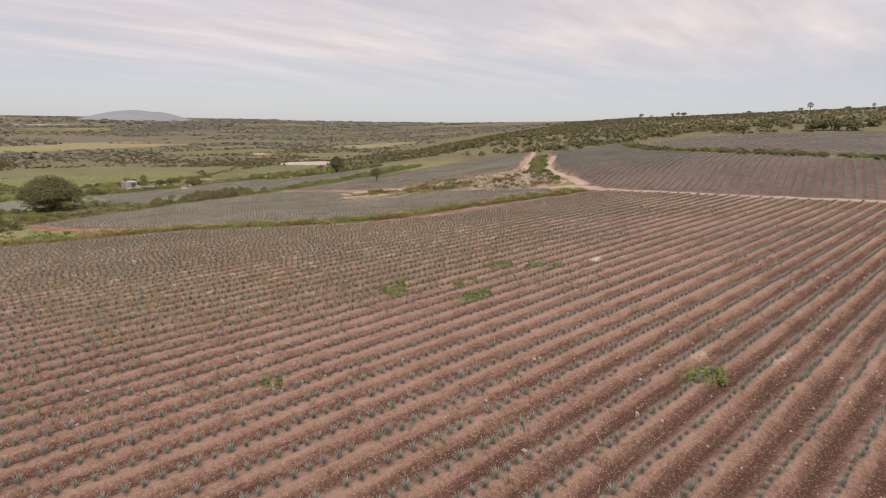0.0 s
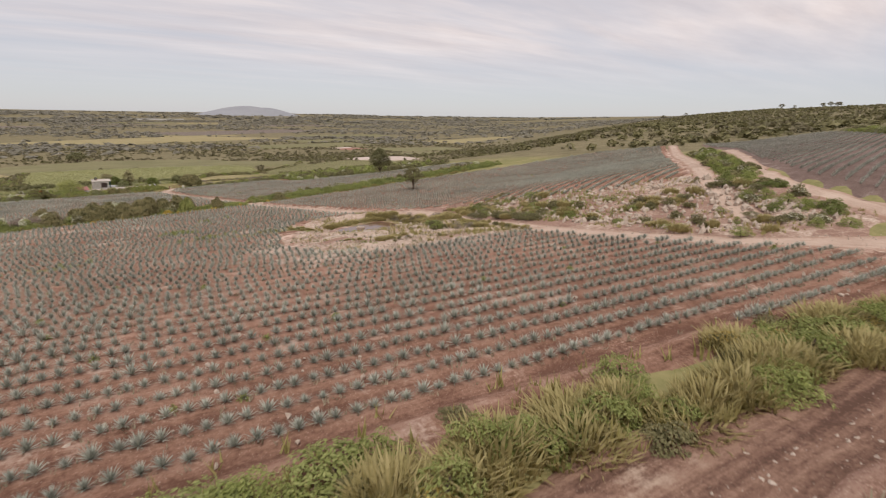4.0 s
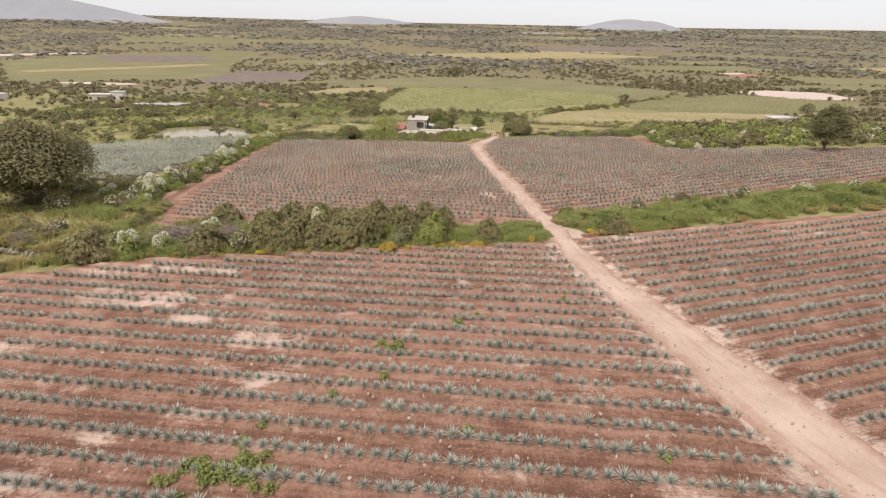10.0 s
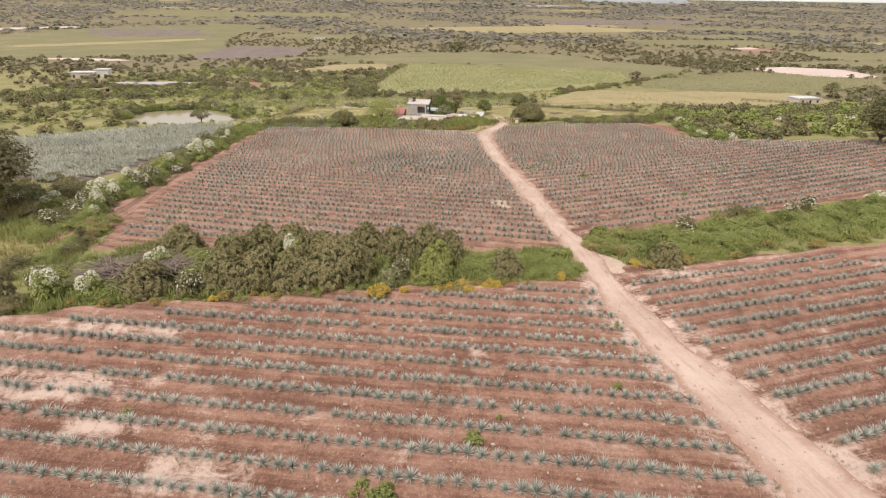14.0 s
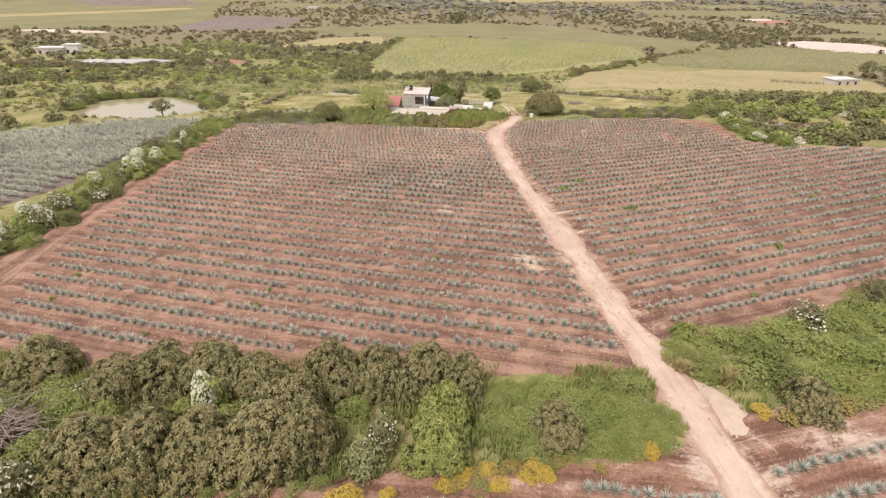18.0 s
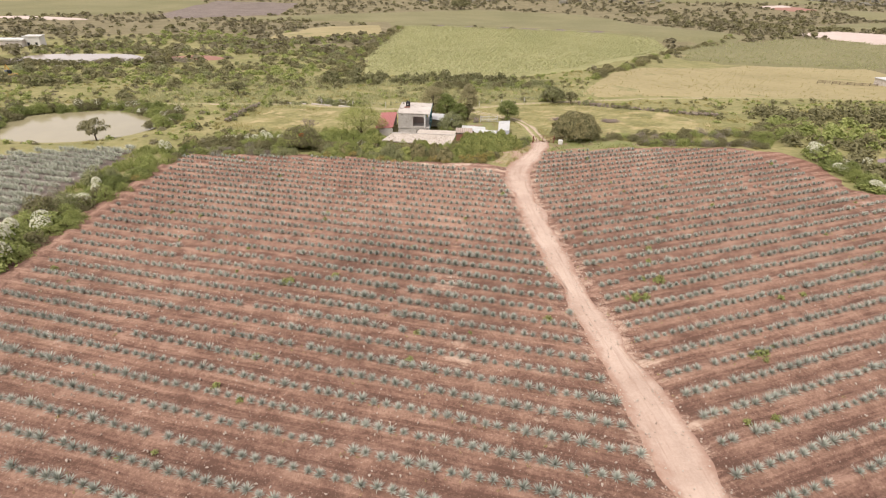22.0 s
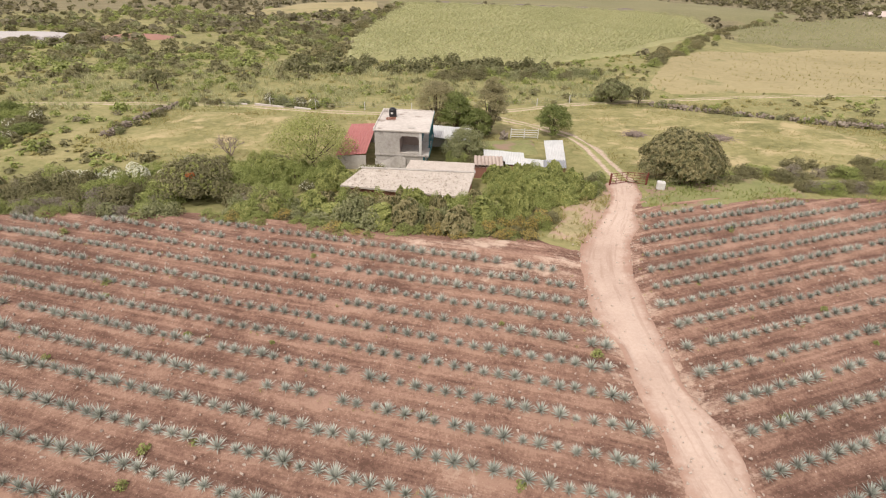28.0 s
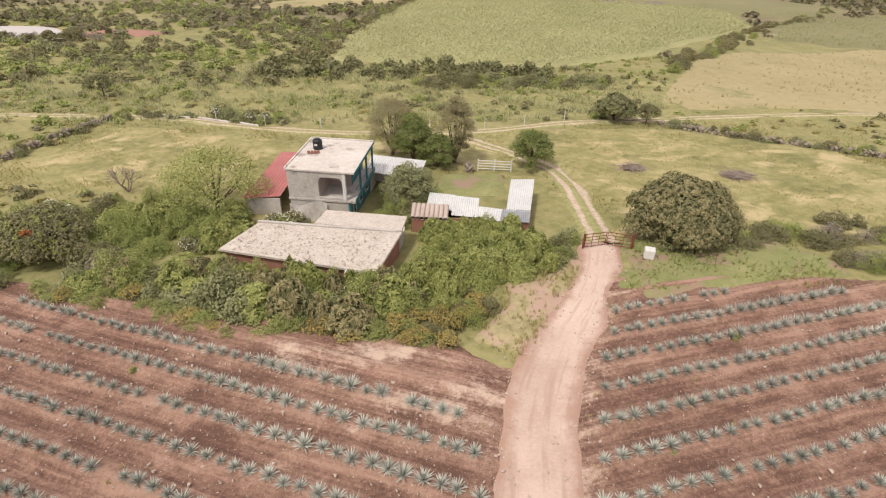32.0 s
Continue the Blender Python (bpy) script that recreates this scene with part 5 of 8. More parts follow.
hedge(["scrub", "scrub", "grassy", "grassy", "weed"], [(32, 8), (34, 22), (37, 33), (43, 28), (50, 20)], 12, 50, (0.6, 1.6), (0.5, 1.4), G6, " on the rubble bank")
for x, y, r, h, key in [(14.8, 46.8, 1.1, 0.9, "broad_green"), (13.9, 46.2, 0.7, 0.6, "scrub"), (11.3, 48.4, 0.6, 0.5, "scrub"), (17.4, 45.4, 1.0, 0.8, "dry"), (18.2, 43.6, 1.0, 0.8, "dry"), (19.4, 42.6, 1.1, 0.7, "grassy"), (16.2, 43.8, 0.8, 0.6, "dry"), (4.4, 45.2, 1.1, 0.5, "grassy"), (5.8, 44.8, 1.0, 0.5, "grassy"), (7.4, 43.2, 0.9, 0.5, "dry")]:
    shrub(key, x, y, r, h, G6, " on the chalky mound")
for x, y, r, h, key in [(29.6, 56.2, 1.4, 1.2, "deep"), (31.4, 57.4, 1.5, 1.3, "deep"), (28.9, 53.6, 1.0, 0.8, "scrub"), (28.6, 61.2, 1.0, 0.6, "grassy"), (28.9, 59.8, 0.8, 0.5, "grassy")]:
    shrub(key, x, y, r, h, G6, " on the rubble bank")
shrub("weed", 16.6, 75.1, 0.9, 0.8, G6, " at the end of the rows")
hedge(["grassy", "weed", "grassy", "scrub"], [(28.5, 58), (29, 46), (31, 36), (36, 44), (40, 56)], 7, 46, (0.9, 1.7), (0.7, 1.4), G6, " on the rubble bank")


# ---- trees ----
def tree(x, y, h, w, trunk, mat, clumps, leaves, leaf, label, category="tree", bark=None, seed=1, name="tree", taper=0.5, tips=None):
    """A tapered trunk with limbs to each clump of the crown; h and w: overall height and width."""
    r = np.random.default_rng(seed)
    bl, limbs = [], []
    R = w / 2
    rad = max(0.09, h * 0.028)
    limbs.append(tube([(0, 0, -0.2), (0.1 * rad, 0.2 * rad, trunk * 0.5), (0.3 * rad, 0, trunk), (0, 0, trunk + (h - trunk) * 0.45)], [rad * 1.35, rad, rad * 0.85, rad * 0.4], 8))
    for k in range(clumps):
        q = math.sqrt((k + 0.5) / clumps)
        a = k * 2.39996 + r.uniform(-0.4, 0.4)
        cr = R * r.uniform(0.24, 0.38)
        rise = math.sqrt(max(0.0, 1 - q * q * 0.92))
        z = trunk + (h - trunk) * (0.30 + (0.62 * rise - 0.26 * taper * q) * r.uniform(0.75, 1.0)) - cr * 0.3
        px, py = math.cos(a) * q * (R - cr * 0.55), math.sin(a) * q * (R - cr * 0.55)
        bl.append((px, py, z, cr, cr, cr * r.uniform(0.65, 0.9)))
        if k % 2:
            zz = trunk + (h - trunk) * r.uniform(0.12, 0.4)
            bl.append((px * 0.95, py * 0.95, zz, cr * 0.9, cr * 0.9, cr * 0.7))
        if k % 3 == 0:
            limbs.append(tube([(0, 0, trunk * r.uniform(0.7, 1.1)), (px * 0.45, py * 0.45, trunk + (z - trunk) * 0.45), (px * 0.9, py * 0.9, z)], [rad * 0.55, rad * 0.35, rad * 0.12], 5))
    e = new(name)
    e.matrix_basis = pose(x, y, float(land(x, y)) - 0.05, 0, 0, r.uniform(0, 360))
    tagged(e, label, category)
    put("trunk", mesh_of("trunk", *join(*limbs), bark or M_bark), e)
    put("crown", mesh_of("crown", *leaf_cloud(r, bl, leaves, leaf, leaf * 0.62, 0.35), mat), e)
    if tips:
        put("shoot_layer", mesh_of("shoot_layer", *shoots(r, bl, tips[1], tips[2], tips[2] * 0.42, 7), tips[0]), e)
    return e


tree(-66, 142, 13.8, 19.5, 1.4, M_olive, 60, 24000, 0.5, "large spreading olive-green tree above scrub", seed=3)
tree(-88, 138, 7, 10, 1, M_olive, 30, 8000, 0.5, "rounded olive-green tree beside the large tree", seed=14)
tree(86.4, 185.6, 11.6, 9.4, 1.4, M_dark, 46, 11000, 0.36, "round dark green tree at the field's edge", seed=4)
tree(50.6, 106.6, 7.4, 6.2, 1.8, M_olive, 22, 4200, 0.26, "small lone tree among agave rows", seed=5)
tree(22.1, 236.9, 6.3, 9.7, 0.3, M_dark, 70, 24000, 0.25, "round dense dark green tree beside the gate", seed=6, taper=0.9, tips=(M_tip, 3000, 0.26))
tree(-21.0, 239.2, 6.9, 10.4, 0.9, M_greenshoot, 30, 9500, 0.2, "airy light green tree by the red roof", seed=7)
tree(-6.5, 257.5, 8.6, 6.4, 0.5, M_airy, 40, 17000, 0.16, "thin grey-green tree behind the house", seed=8, taper=0.2)
tree(-3.6, 255.0, 6.8, 5.4, 0.4, M_deep, 30, 12000, 0.2, "dark dense tree behind the house", seed=9)
tree(1.4, 255.2, 9.2, 4.8, 0.5, M_airy, 40, 15000, 0.16, "tall slender yellowish-green tree by the yard", seed=10, taper=0.1)
tree(-0.6, 253.6, 4.8, 4.8, 0.3, M_deep, 24, 8000, 0.19, "dark shrub-like tree by the yard", seed=11)
tree(10.4, 254.6, 5.4, 5.4, 0.4, M_deep, 26, 7500, 0.22, "dark leafy tree beside the white fence", seed=12)
tree(-2.6, 242.0, 5.0, 5.6, 0.4, M_pale, 28, 9000, 0.19, "leafy green tree between house and sheds", seed=13)
orange_tree = tree(-31.0, 229.6, 4.4, 8.0, 0.4, M_olive, 40, 11000, 0.24, "dark rounded tree with a few orange blossoms", seed=15, tips=(M_greenshoot, 500, 0.22))
put("blossom", mesh_of("blossom", *leaf_cloud(np.random.default_rng(5), [(0.9, -2.4, 3.3, 0.5, 0.4, 0.4)], 70, 0.18, 0.12), M_orange), orange_tree)
orange_tree.matrix_basis = pose(-31.0, 229.6, float(land(-31.0, 229.6)) - 0.05)
tree(25.0, 277.5, 4.6, 6.6, 0.4, M_dark, 26, 5000, 0.3, "grey-green prickly pear tree by the lane", seed=16, tips=(M_pale, 500, 0.35))
tree(29.5, 276.0, 3.6, 4.2, 0.7, M_olive, 14, 1800, 0.26, "small wide tree by the lane", seed=17)
tree(-62, 285, 4.0, 5.5, 1.2, M_dark, 16, 2200, 0.3, "small dark tree in the meadow", seed=18)
tree(13, 790, 15, 24, 2, M_dark, 24, 1500, 1.3, "dark tree far out on the plain", seed=19)
tree(-74, 236.5, 5.0, 6.0, 1.2, M_olive, 16, 2200, 0.3, "small dark tree on the pond's edge", seed=20)
tree(214, 389, 9.5, 10, 1.5, M_dark, 20, 2200, 0.45, "dark tree beside the far cattle shed", seed=21)
for k, (x, y, h, w) in enumerate([(196, -3, 5, 10), (200, -14, 4.5, 7), (190, -42, 6, 14), (184, -50, 5, 11), (194, -34, 4, 8), (1112, 690, 13, 15), (1136, 652, 12, 10), (1218, 492, 17, 15), (1228, 472, 12, 9), (1246, 428, 15, 12), (1250, 416, 16, 14), (1254, 404, 15, 18), (1294, 275, 10, 14), (1315, 178, 12, 14), (1318, 162, 26, 16), (1332, 54, 14, 9), (1326, 96, 9, 16)]):
    tree(x, y, 0.8 * h, 0.85 * w, h * 0.25, M_dark if k < 5 else M_range, 16, 1100, 0.06 * w + 0.1, "dark tree standing on the far ridge", seed=30 + k, taper=0.2)


# ---- far fields, water, scrub ----
def pond(name, cx, cy, rx, ry, z, mat, label, wob=0.16, seed=0.0):
    a = np.linspace(0, 2 * np.pi, 64, endpoint=False)
    w = 1 + wob * (np.sin(2 * a + seed) * 0.5 + np.sin(3 * a + 2 * seed) * 0.4 + 0.3 * np.sin(5 * a + seed))
    v = [(cx, cy, z)] + [(cx + rx * k * math.cos(t), cy + ry * k * math.sin(t), z) for t, k in zip(a, w)]
    f = [(0, 1 + k, 1 + (k + 1) % 64) for k in range(64)]
    NOGO.append([p[:2] for p in v[1::3]])
    return put(name, mesh_of(name, v, f, mat), label=label, category="pond", kind="structure")


def pool(name, outline, z, mat, label):
    """Still water with a rounded, uneven shore."""
    p = np.array(outline, float)
    for _ in range(3):
        p = np.stack([0.75 * p + 0.25 * np.roll(p, -1, 0), 0.25 * p + 0.75 * np.roll(p, -1, 0)], 1).reshape(-1, 2)
    p += 0.12 * np.stack([waves(p[:, 0], p[:, 1], 0.8), waves(p[:, 1], p[:, 0], 0.8, 2.0)], 1)
    bm = bmesh.new()
    bm.faces.new([bm.verts.new((x, y, z)) for x, y in p])
    bmesh.ops.triangulate(bm, faces=bm.faces)
    me = bpy.data.meshes.new(name)
    bm.to_mesh(me); bm.free()
    me.materials.append(mat)
    return put(name, me, label=label, category="pond", kind="structure")


def water(name, col, rough=0.08):
    m, n, l, p = material(name)
    pos = n.new("ShaderNodeNewGeometry").outputs["Position"]
    l.new(mix_node(n, l, noise_node(n, l, pos, 0.12, 3.0), col, tuple(0.75 * c for c in col)), p.inputs["Base Color"])
    p.inputs["Roughness"].default_value = rough
    bump(n, l, noise_node(n, l, pos, 1.6, 2.0), p, 0.05, 0.02)
    return m


M_mud = water("muddy_brown_water", (0.165, 0.092, 0.066), 0.12)
M_silt = water("pale_silty_water", (0.36, 0.31, 0.25), 0.12)
M_green_water = water("dull_green_water", (0.30, 0.265, 0.155), 0.12)
M_pink = surface("pale_pinkish_pond_bed", [(0.3, (0.46, 0.37, 0.32)), (0.7, (0.58, 0.49, 0.44))], 0.02, 0.2, 0.5)
M_rust = surface("rusty_red_pond_bank", [(0.3, (0.26, 0.14, 0.11)), (0.7, (0.36, 0.20, 0.15))], 0.05, 0.4)

RING = [(-6, 44), (-4.5, 54), (-1, 60.5), (3, 64), (4, 67), (5.5, 72), (8, 75), (13, 76.5), (22, 77), (25, 66), (25, 56), (23, 42), (22.7, 33), (12, 34), (1, 37)]
SHORE = [(6.6, 63.4), (8.3, 65.6), (11.3, 66.2), (13.9, 67.3), (16.9, 67.9), (18.2, 66.5), (18.9, 64.5), (19.4, 62.2), (19.4, 60.3), (20.1, 59.4), (18.3, 58.2), (16.2, 58.6), (14.2, 59.3), (12.8, 58.6), (12.3, 57.3), (10.6, 56.8), (9.1, 57.2), (8.5, 58.9), (7.4, 60.2), (6.6, 61.5)]
PUDDLE = [(-0.4, 49.4), (0.3, 49.8), (1.2, 49.5), (2.2, 49.4), (1.7, 48.9), (0.6, 48.7), (-0.2, 48.9)]
SHORE_Z, PUDDLE_Z = float(land(13.4, 62.6)) + 0.9, float(land(0.6, 49.0)) + 0.40
SCUFF += [(x, y, 1.3, 1.1) for x, y in SHORE]
TURF += [(x + 0.8, y + 0.5, 1.6, 1.4) for x, y in SHORE[2:10]]
sheet("chalky_mound", grow(RING, 1.5), M_mound, "pale trodden chalky ground with turf round a pond", "ground", lift=0.40, step=0.6, step_u=0.6, wobble=1.3, rough=0.11, basin=((SHORE, SHORE_Z), (PUDDLE, PUDDLE_Z)))
sheet("rubble_bank", [(26, 10), (24, 33), (26, 60), (24, 75), (29, 73), (36, 67), (44, 57), (49, 42), (60, 30), (49, 13), (38, 0), (30, 3)], M_mound, "reddish rubble bank beside the road", "ground", lift=0.34, step=0.8, step_u=0.8, wobble=1.0, rough=0.13)
pool("pond", SHORE, SHORE_Z, M_mud, "small pond of muddy purple-brown water in a chalky hollow")
pool("puddle", PUDDLE, PUDDLE_Z, M_mud, "small drying muddy puddle")
pond("green_pond", -84, 246, 17.5, 14, float(land(-84, 246, False)) - 0.5, M_green_water, "still dull green farm pond", seed=1.1)
pond("silty_pond", -153, 364, 27, 16, float(land(-153, 364, False)) - 0.6, M_silt, "broad pale silty pond", seed=2.0)
pond("dark_pond", 77, 216.5, 8, 4, float(land(77, 216.5)) + 0.3, M_mud, "dark water among bushes", seed=2.6)
for nm, pts, mat, lab in [("pale_reservoir", [(278, 508), (332, 511), (332, 560), (300, 590), (255, 560)], M_pink, "pale pinkish dried reservoir bed on the plain"),
                          ("red_reservoir", [(400, 880), (452, 905), (462, 870), (418, 850)], M_rust, "rusty red reservoir bank on the plain"),
                          ("pale_reservoir", [(404, 905), (448, 928), (452, 908), (404, 884)], M_pink, "narrow pale reservoir on the plain"),
                          ("pale_reservoir", [(-800, 1040), (-690, 1150), (-660, 1140), (-770, 1020)], M_pink, "distant pale greenhouse strip"),
                          ("pale_reservoir", [(-390, 618), (-320, 606), (-300, 618), (-360, 634)], M_pink, "distant pale strip of water"),
                          ("red_bank", [(-124, 366), (-100, 360), (-96, 368), (-118, 374)], M_rust, "reddish eroded pond bank")]:
    sheet(nm, pts, mat, lab, "ground", lift=1.0, step=5, step_u=5, wobble=1.5)

CORN = [(-36, 585), (-38, 470), (-38, 375), (-32, 328), (18, 322), (48, 346), (80, 399), (131, 476), (136, 516), (114, 536), (0, 580)]
sheet("corn_field", CORN, M_cornrow, "dense green corn field", "field", lift=0.5, step=4, step_u=4, ang=8)
sheet("pasture", [(60, 345), (81, 372), (151, 424), (210, 417), (202, 365), (180, 322), (112, 293), (72, 290), (40, 286), (36, 292)], M_tan, "grazed straw-coloured pasture", "field", lift=0.25, step=3, step_u=3)
sheet("meadow", [(-50, 250), (-48, 268), (-26, 264), (-12, 263), (2, 266), (17, 272), (30, 274), (50, 265), (56, 250), (48, 238), (30, 236), (16, 238), (12, 246), (10, 252), (-8, 251), (-22, 244), (-38, 244)], M_meadow, "straw-yellow meadow of dry grass round the house", "field", lift=0.22, step=2, step_u=2)
FAR = [("far_green_field", [(-675, 943), (-663, 1086), (-471, 1319), (-378, 1292), (-338, 956), (-285, 813), (-287, 700), (-428, 614)], M_green, "wide green field on the plain"),
       ("far_agave_field", [(-281, 701), (-287, 859), (-177, 851), (-172, 714), (-245, 643)], M_soil_far, "grey distant agave field"),
       ("far_green_field", [(-202, 650), (-123, 720), (29, 800), (141, 750), (172, 631), (210, 542), (173, 500), (130, 520), (116, 545), (0, 592), (-40, 600), (-54, 640)], M_green, "light green strip of field"),
       ("far_agave_field", [(-45, 608), (-19, 690), (109, 690), (160, 600), (140, 545), (110, 540), (1, 590)], M_soil_far, "grey distant agave strip"),
       ("far_green_field", [(150, 491), (246, 531), (318, 490), (280, 451), (209, 411), (125, 439)], M_green, "light green crop field past the pasture"),
       ("far_green_field", [(-110, 470), (-100, 560), (-50, 600), (-44, 520)], M_tan, "pale far pasture"),
       ("far_agave_field", [(-620, 985), (-455, 1170), (-425, 1130), (-585, 950)], M_soil_far, "grey distant agave strip"),
       ("far_agave_field", [(-560, 800), (-380, 980), (-355, 945), (-525, 770)], M_tan, "pale distant strip of stubble"),
       ("far_agave_field", [(-640, 1090), (-478, 1150), (-370, 1030), (-520, 960)], M_soil_far, "grey-brown distant plot"),
       ("far_green_field", [(300, 640), (420, 720), (520, 690), (400, 600)], M_green, "distant green plot"),
       ("far_green_field", [(-100, 1300), (300, 1500), (500, 1350), (100, 1180)], M_tan, "distant pale plot"),
       ("far_green_field", [(-900, 1700), (-300, 1900), (-250, 1700), (-800, 1480)], M_green, "distant green plot"),
       ("far_agave_field", [(200, 1700), (700, 1900), (800, 1750), (300, 1550)], M_soil_far, "distant grey plot"),
       ("far_green_field", [(700, 1100), (1000, 1200), (1050, 1080), (760, 1000)], M_tan, "distant pale plot")]
for k, (nm, pts, mat, lab) in enumerate(FAR):
    sheet(nm, pts, mat, lab, "field", lift=0.8 + 0.15 * (k % 3), step=12, step_u=12, wobble=2, ang=8)

# patchwork of strips towards the horizon
strip = np.random.default_rng(41)
for k in range(34):
    cx, cy = strip.uniform(-1500, 1300), 760 + 2100 * strip.random() ** 1.3
    if abs(cx) > 0.62 * cy + 120:
        continue
    w, d, a = strip.uniform(90, 330), strip.uniform(40, 130), radians(strip.normal(8, 10))
    pts = [(cx + u * w * math.cos(a) - v * d * math.sin(a), cy + u * w * math.sin(a) + v * d * math.cos(a)) for u, v in ((-0.5, -0.5), (0.5, -0.45), (0.5, 0.5), (-0.45, 0.5))]
    if any(inside(q, np.array([x for x, _ in pts] + [cx]), np.array([y for _, y in pts] + [cy])).max() > 0 for q in NOGO):
        continue
    sort = (M_green, M_soil_far, M_tan, M_green)[k % 4]
    sheet("far_field", pts, sort, {0: "distant dull green field", 1: "distant grey-brown ploughed strip", 2: "distant straw-coloured field", 3: "distant dull green field"}[k % 4], "field", lift=1.0, step=14, step_u=14, wobble=2, ang=8)

# corn: rows of tufts
a8 = radians(8)
U, V = np.meshgrid(np.arange(-60, 260, 1.3), np.arange(300, 620, 1.5))
U, V = (U + rng.uniform(-0.6, 0.6, U.shape)).ravel(), (V + rng.uniform(-0.3, 0.3, V.shape)).ravel()
X, Y = U * math.cos(a8) - V * math.sin(a8), U * math.sin(a8) + V * math.cos(a8)
ok = inside(CORN, X, Y) > 1
X, Y = X[ok], Y[ok]
tuft = [leaf_cloud(rng, [(0, 0, 0.6, 0.8, 0.45, 0.8)], 5, 0.9, 0.32, 0.3, 0.9) for _ in range(3)]
v, f = scatter(tuft, np.stack([X, Y, land(X, Y) + 0.4], 1), rng.uniform(0.7, 1.1, len(X)), rng.uniform(-0.5, 0.5, len(X)), rng)
put("corn_plants", mesh_of("corn_plants", v, f, M_corn), label="rows of green corn plants", category="corn", kind="stuff")

LOD = {"near": [leaf_cloud(rng, lumps(rng, 9, 0.62, 0, 0.9, (0.28, 0.44)), 150, 0.25, 0.2) for _ in range(5)],
       "small": [leaf_cloud(rng, lumps(rng, 4, 0.6, 0, 1, (0.34, 0.5)), 34, 0.5, 0.36) for _ in range(6)],
       "mid": [leaf_cloud(rng, lumps(rng, 4, 0.5, 0, 1, (0.4, 0.6)), 26, 0.62, 0.5) for _ in range(5)],
       "far": [leaf_cloud(rng, [(0, 0, 0.35, 0.9, 0.9, 0.55)], 9, 1.1, 0.85, 0.7, 0.7) for _ in range(4)]}


def scrub(label, n, box, size, tall, lod, mat, clump=0.1, grain=25.0, poly=None, near=0.0, category="scrub"):
    """Uncountable bushes over a stretch of land, in drifts, keeping off fields, roads and water."""
    x, y = rng.uniform(box[0], box[1], n), rng.uniform(box[2], box[3], n)
    ok = waves(x, y, grain, rng.uniform(0, 9)) + rng.uniform(-0.5, 0.5, n) > clump
    if poly:
        ok &= inside(poly, x, y) > 0
    x, y = x[ok], y[ok]
    ok = np.ones(len(x), bool)
    for q in NOGO:
        p = np.array(q)
        hit = (x > p[:, 0].min() - 4) & (x < p[:, 0].max() + 4) & (y > p[:, 1].min() - 4) & (y < p[:, 1].max() + 4)
        if hit.any():
            ok[np.where(hit)[0][inside(q, x[hit], y[hit]) > -near - 1.2]] = False
    x, y = x[ok], y[ok]
    s = rng.uniform(*size, len(x))
    at = np.stack([x, y, land(x, y) - 0.1], 1)
    v, f = scatter(LOD[lod], at, np.stack([s, s, s * rng.uniform(*tall, len(x))], 1), rng.uniform(0, 6.28, len(x)), rng)
    put("scrub", mesh_of("scrub", v, f, mat), label=label, category=category, kind="stuff")


YARD = [(-24, 222), (-24, 250), (-8, 262), (14, 262), (18, 232), (12, 219)]
NOGO += [YARD, [(-50, 246), (-48, 268), (-12, 264), (14, 262), (14, 240)], [(19, 229), (52, 232), (56, 262), (30, 276), (16, 262)]]
scrub("dark olive scrub on rough land", 1500, (-190, -36, 296, 480), (1.2, 2.8), (0.6, 1.0), "near", M_olive, -0.15, 18)
scrub("green scrub on rough land", 1100, (-190, -38, 300, 520), (1.2, 2.8), (0.6, 1.0), "near", M_bright, -0.05, 22)
scrub("cream-flowering scrub", 260, (-190, -40, 310, 460), (1.4, 2.6), (0.9, 1.3), "near", M_pale, 0.1, 20)
scrub("bright bushes in the rough meadow", 420, (-140, 60, 226, 330), (0.8, 1.9), (0.7, 1.1), "near", M_bright, 0.15, 14)
scrub("low olive bushes in the rough meadow", 480, (-140, 120, 226, 345), (0.7, 1.6), (0.6, 1.0), "near", M_olive, 0.15, 12)
scrub("small bushes and tall weeds in the rough meadow", 2600, (-150, 130, 228, 345), (0.4, 1.1), (0.7, 1.2), "small", M_bright, 0.0, 9)
scrub("small olive bushes in the rough meadow", 2200, (-150, 150, 228, 350), (0.4, 1.2), (0.7, 1.2), "small", M_olive, 0.0, 11)
scrub("straw-coloured tall grass in the rough meadow", 2600, (-150, 150, 228, 350), (0.5, 1.2), (0.4, 0.7), "small", M_grassblade, -0.1, 8)
scrub("low growth on the western slope", 2600, (-260, -56, 40, 330), (0.5, 1.4), (0.6, 1.1), "small", M_bright, -0.1, 12)
scrub("dry low growth on the western slope", 2200, (-260, -56, 40, 330), (0.5, 1.3), (0.5, 0.9), "small", M_range, -0.1, 10)
THICK = [(61, 194), (59, 222), (63, 238), (72, 262), (132, 262), (132, 190)]
scrub("thick bushes beyond the gate field", 480, (53, 130, 192, 262), (1.4, 2.8), (0.9, 1.2), "near", M_olive, -0.3, 12, poly=THICK)
scrub("thick green bushes beyond the gate field", 260, (55, 130, 196, 250), (1.4, 3.0), (0.9, 1.3), "near", M_bright, -0.1, 12, poly=THICK)
scrub("flowering bushes beyond the gate field", 40, (56, 120, 198, 225), (1.2, 2.2), (0.9, 1.2), "near", M_flower, 0.0, 12, poly=THICK)
scrub("bushes west of the fields", 520, (-260, -84, 60, 330), (1.2, 3.2), (0.8, 1.3), "near", M_olive, -0.1, 20)
scrub("dark bushes west of the fields", 420, (-260, -84, 90, 330), (1.4, 3.6), (0.8, 1.3), "near", M_dark, 0.0, 20)
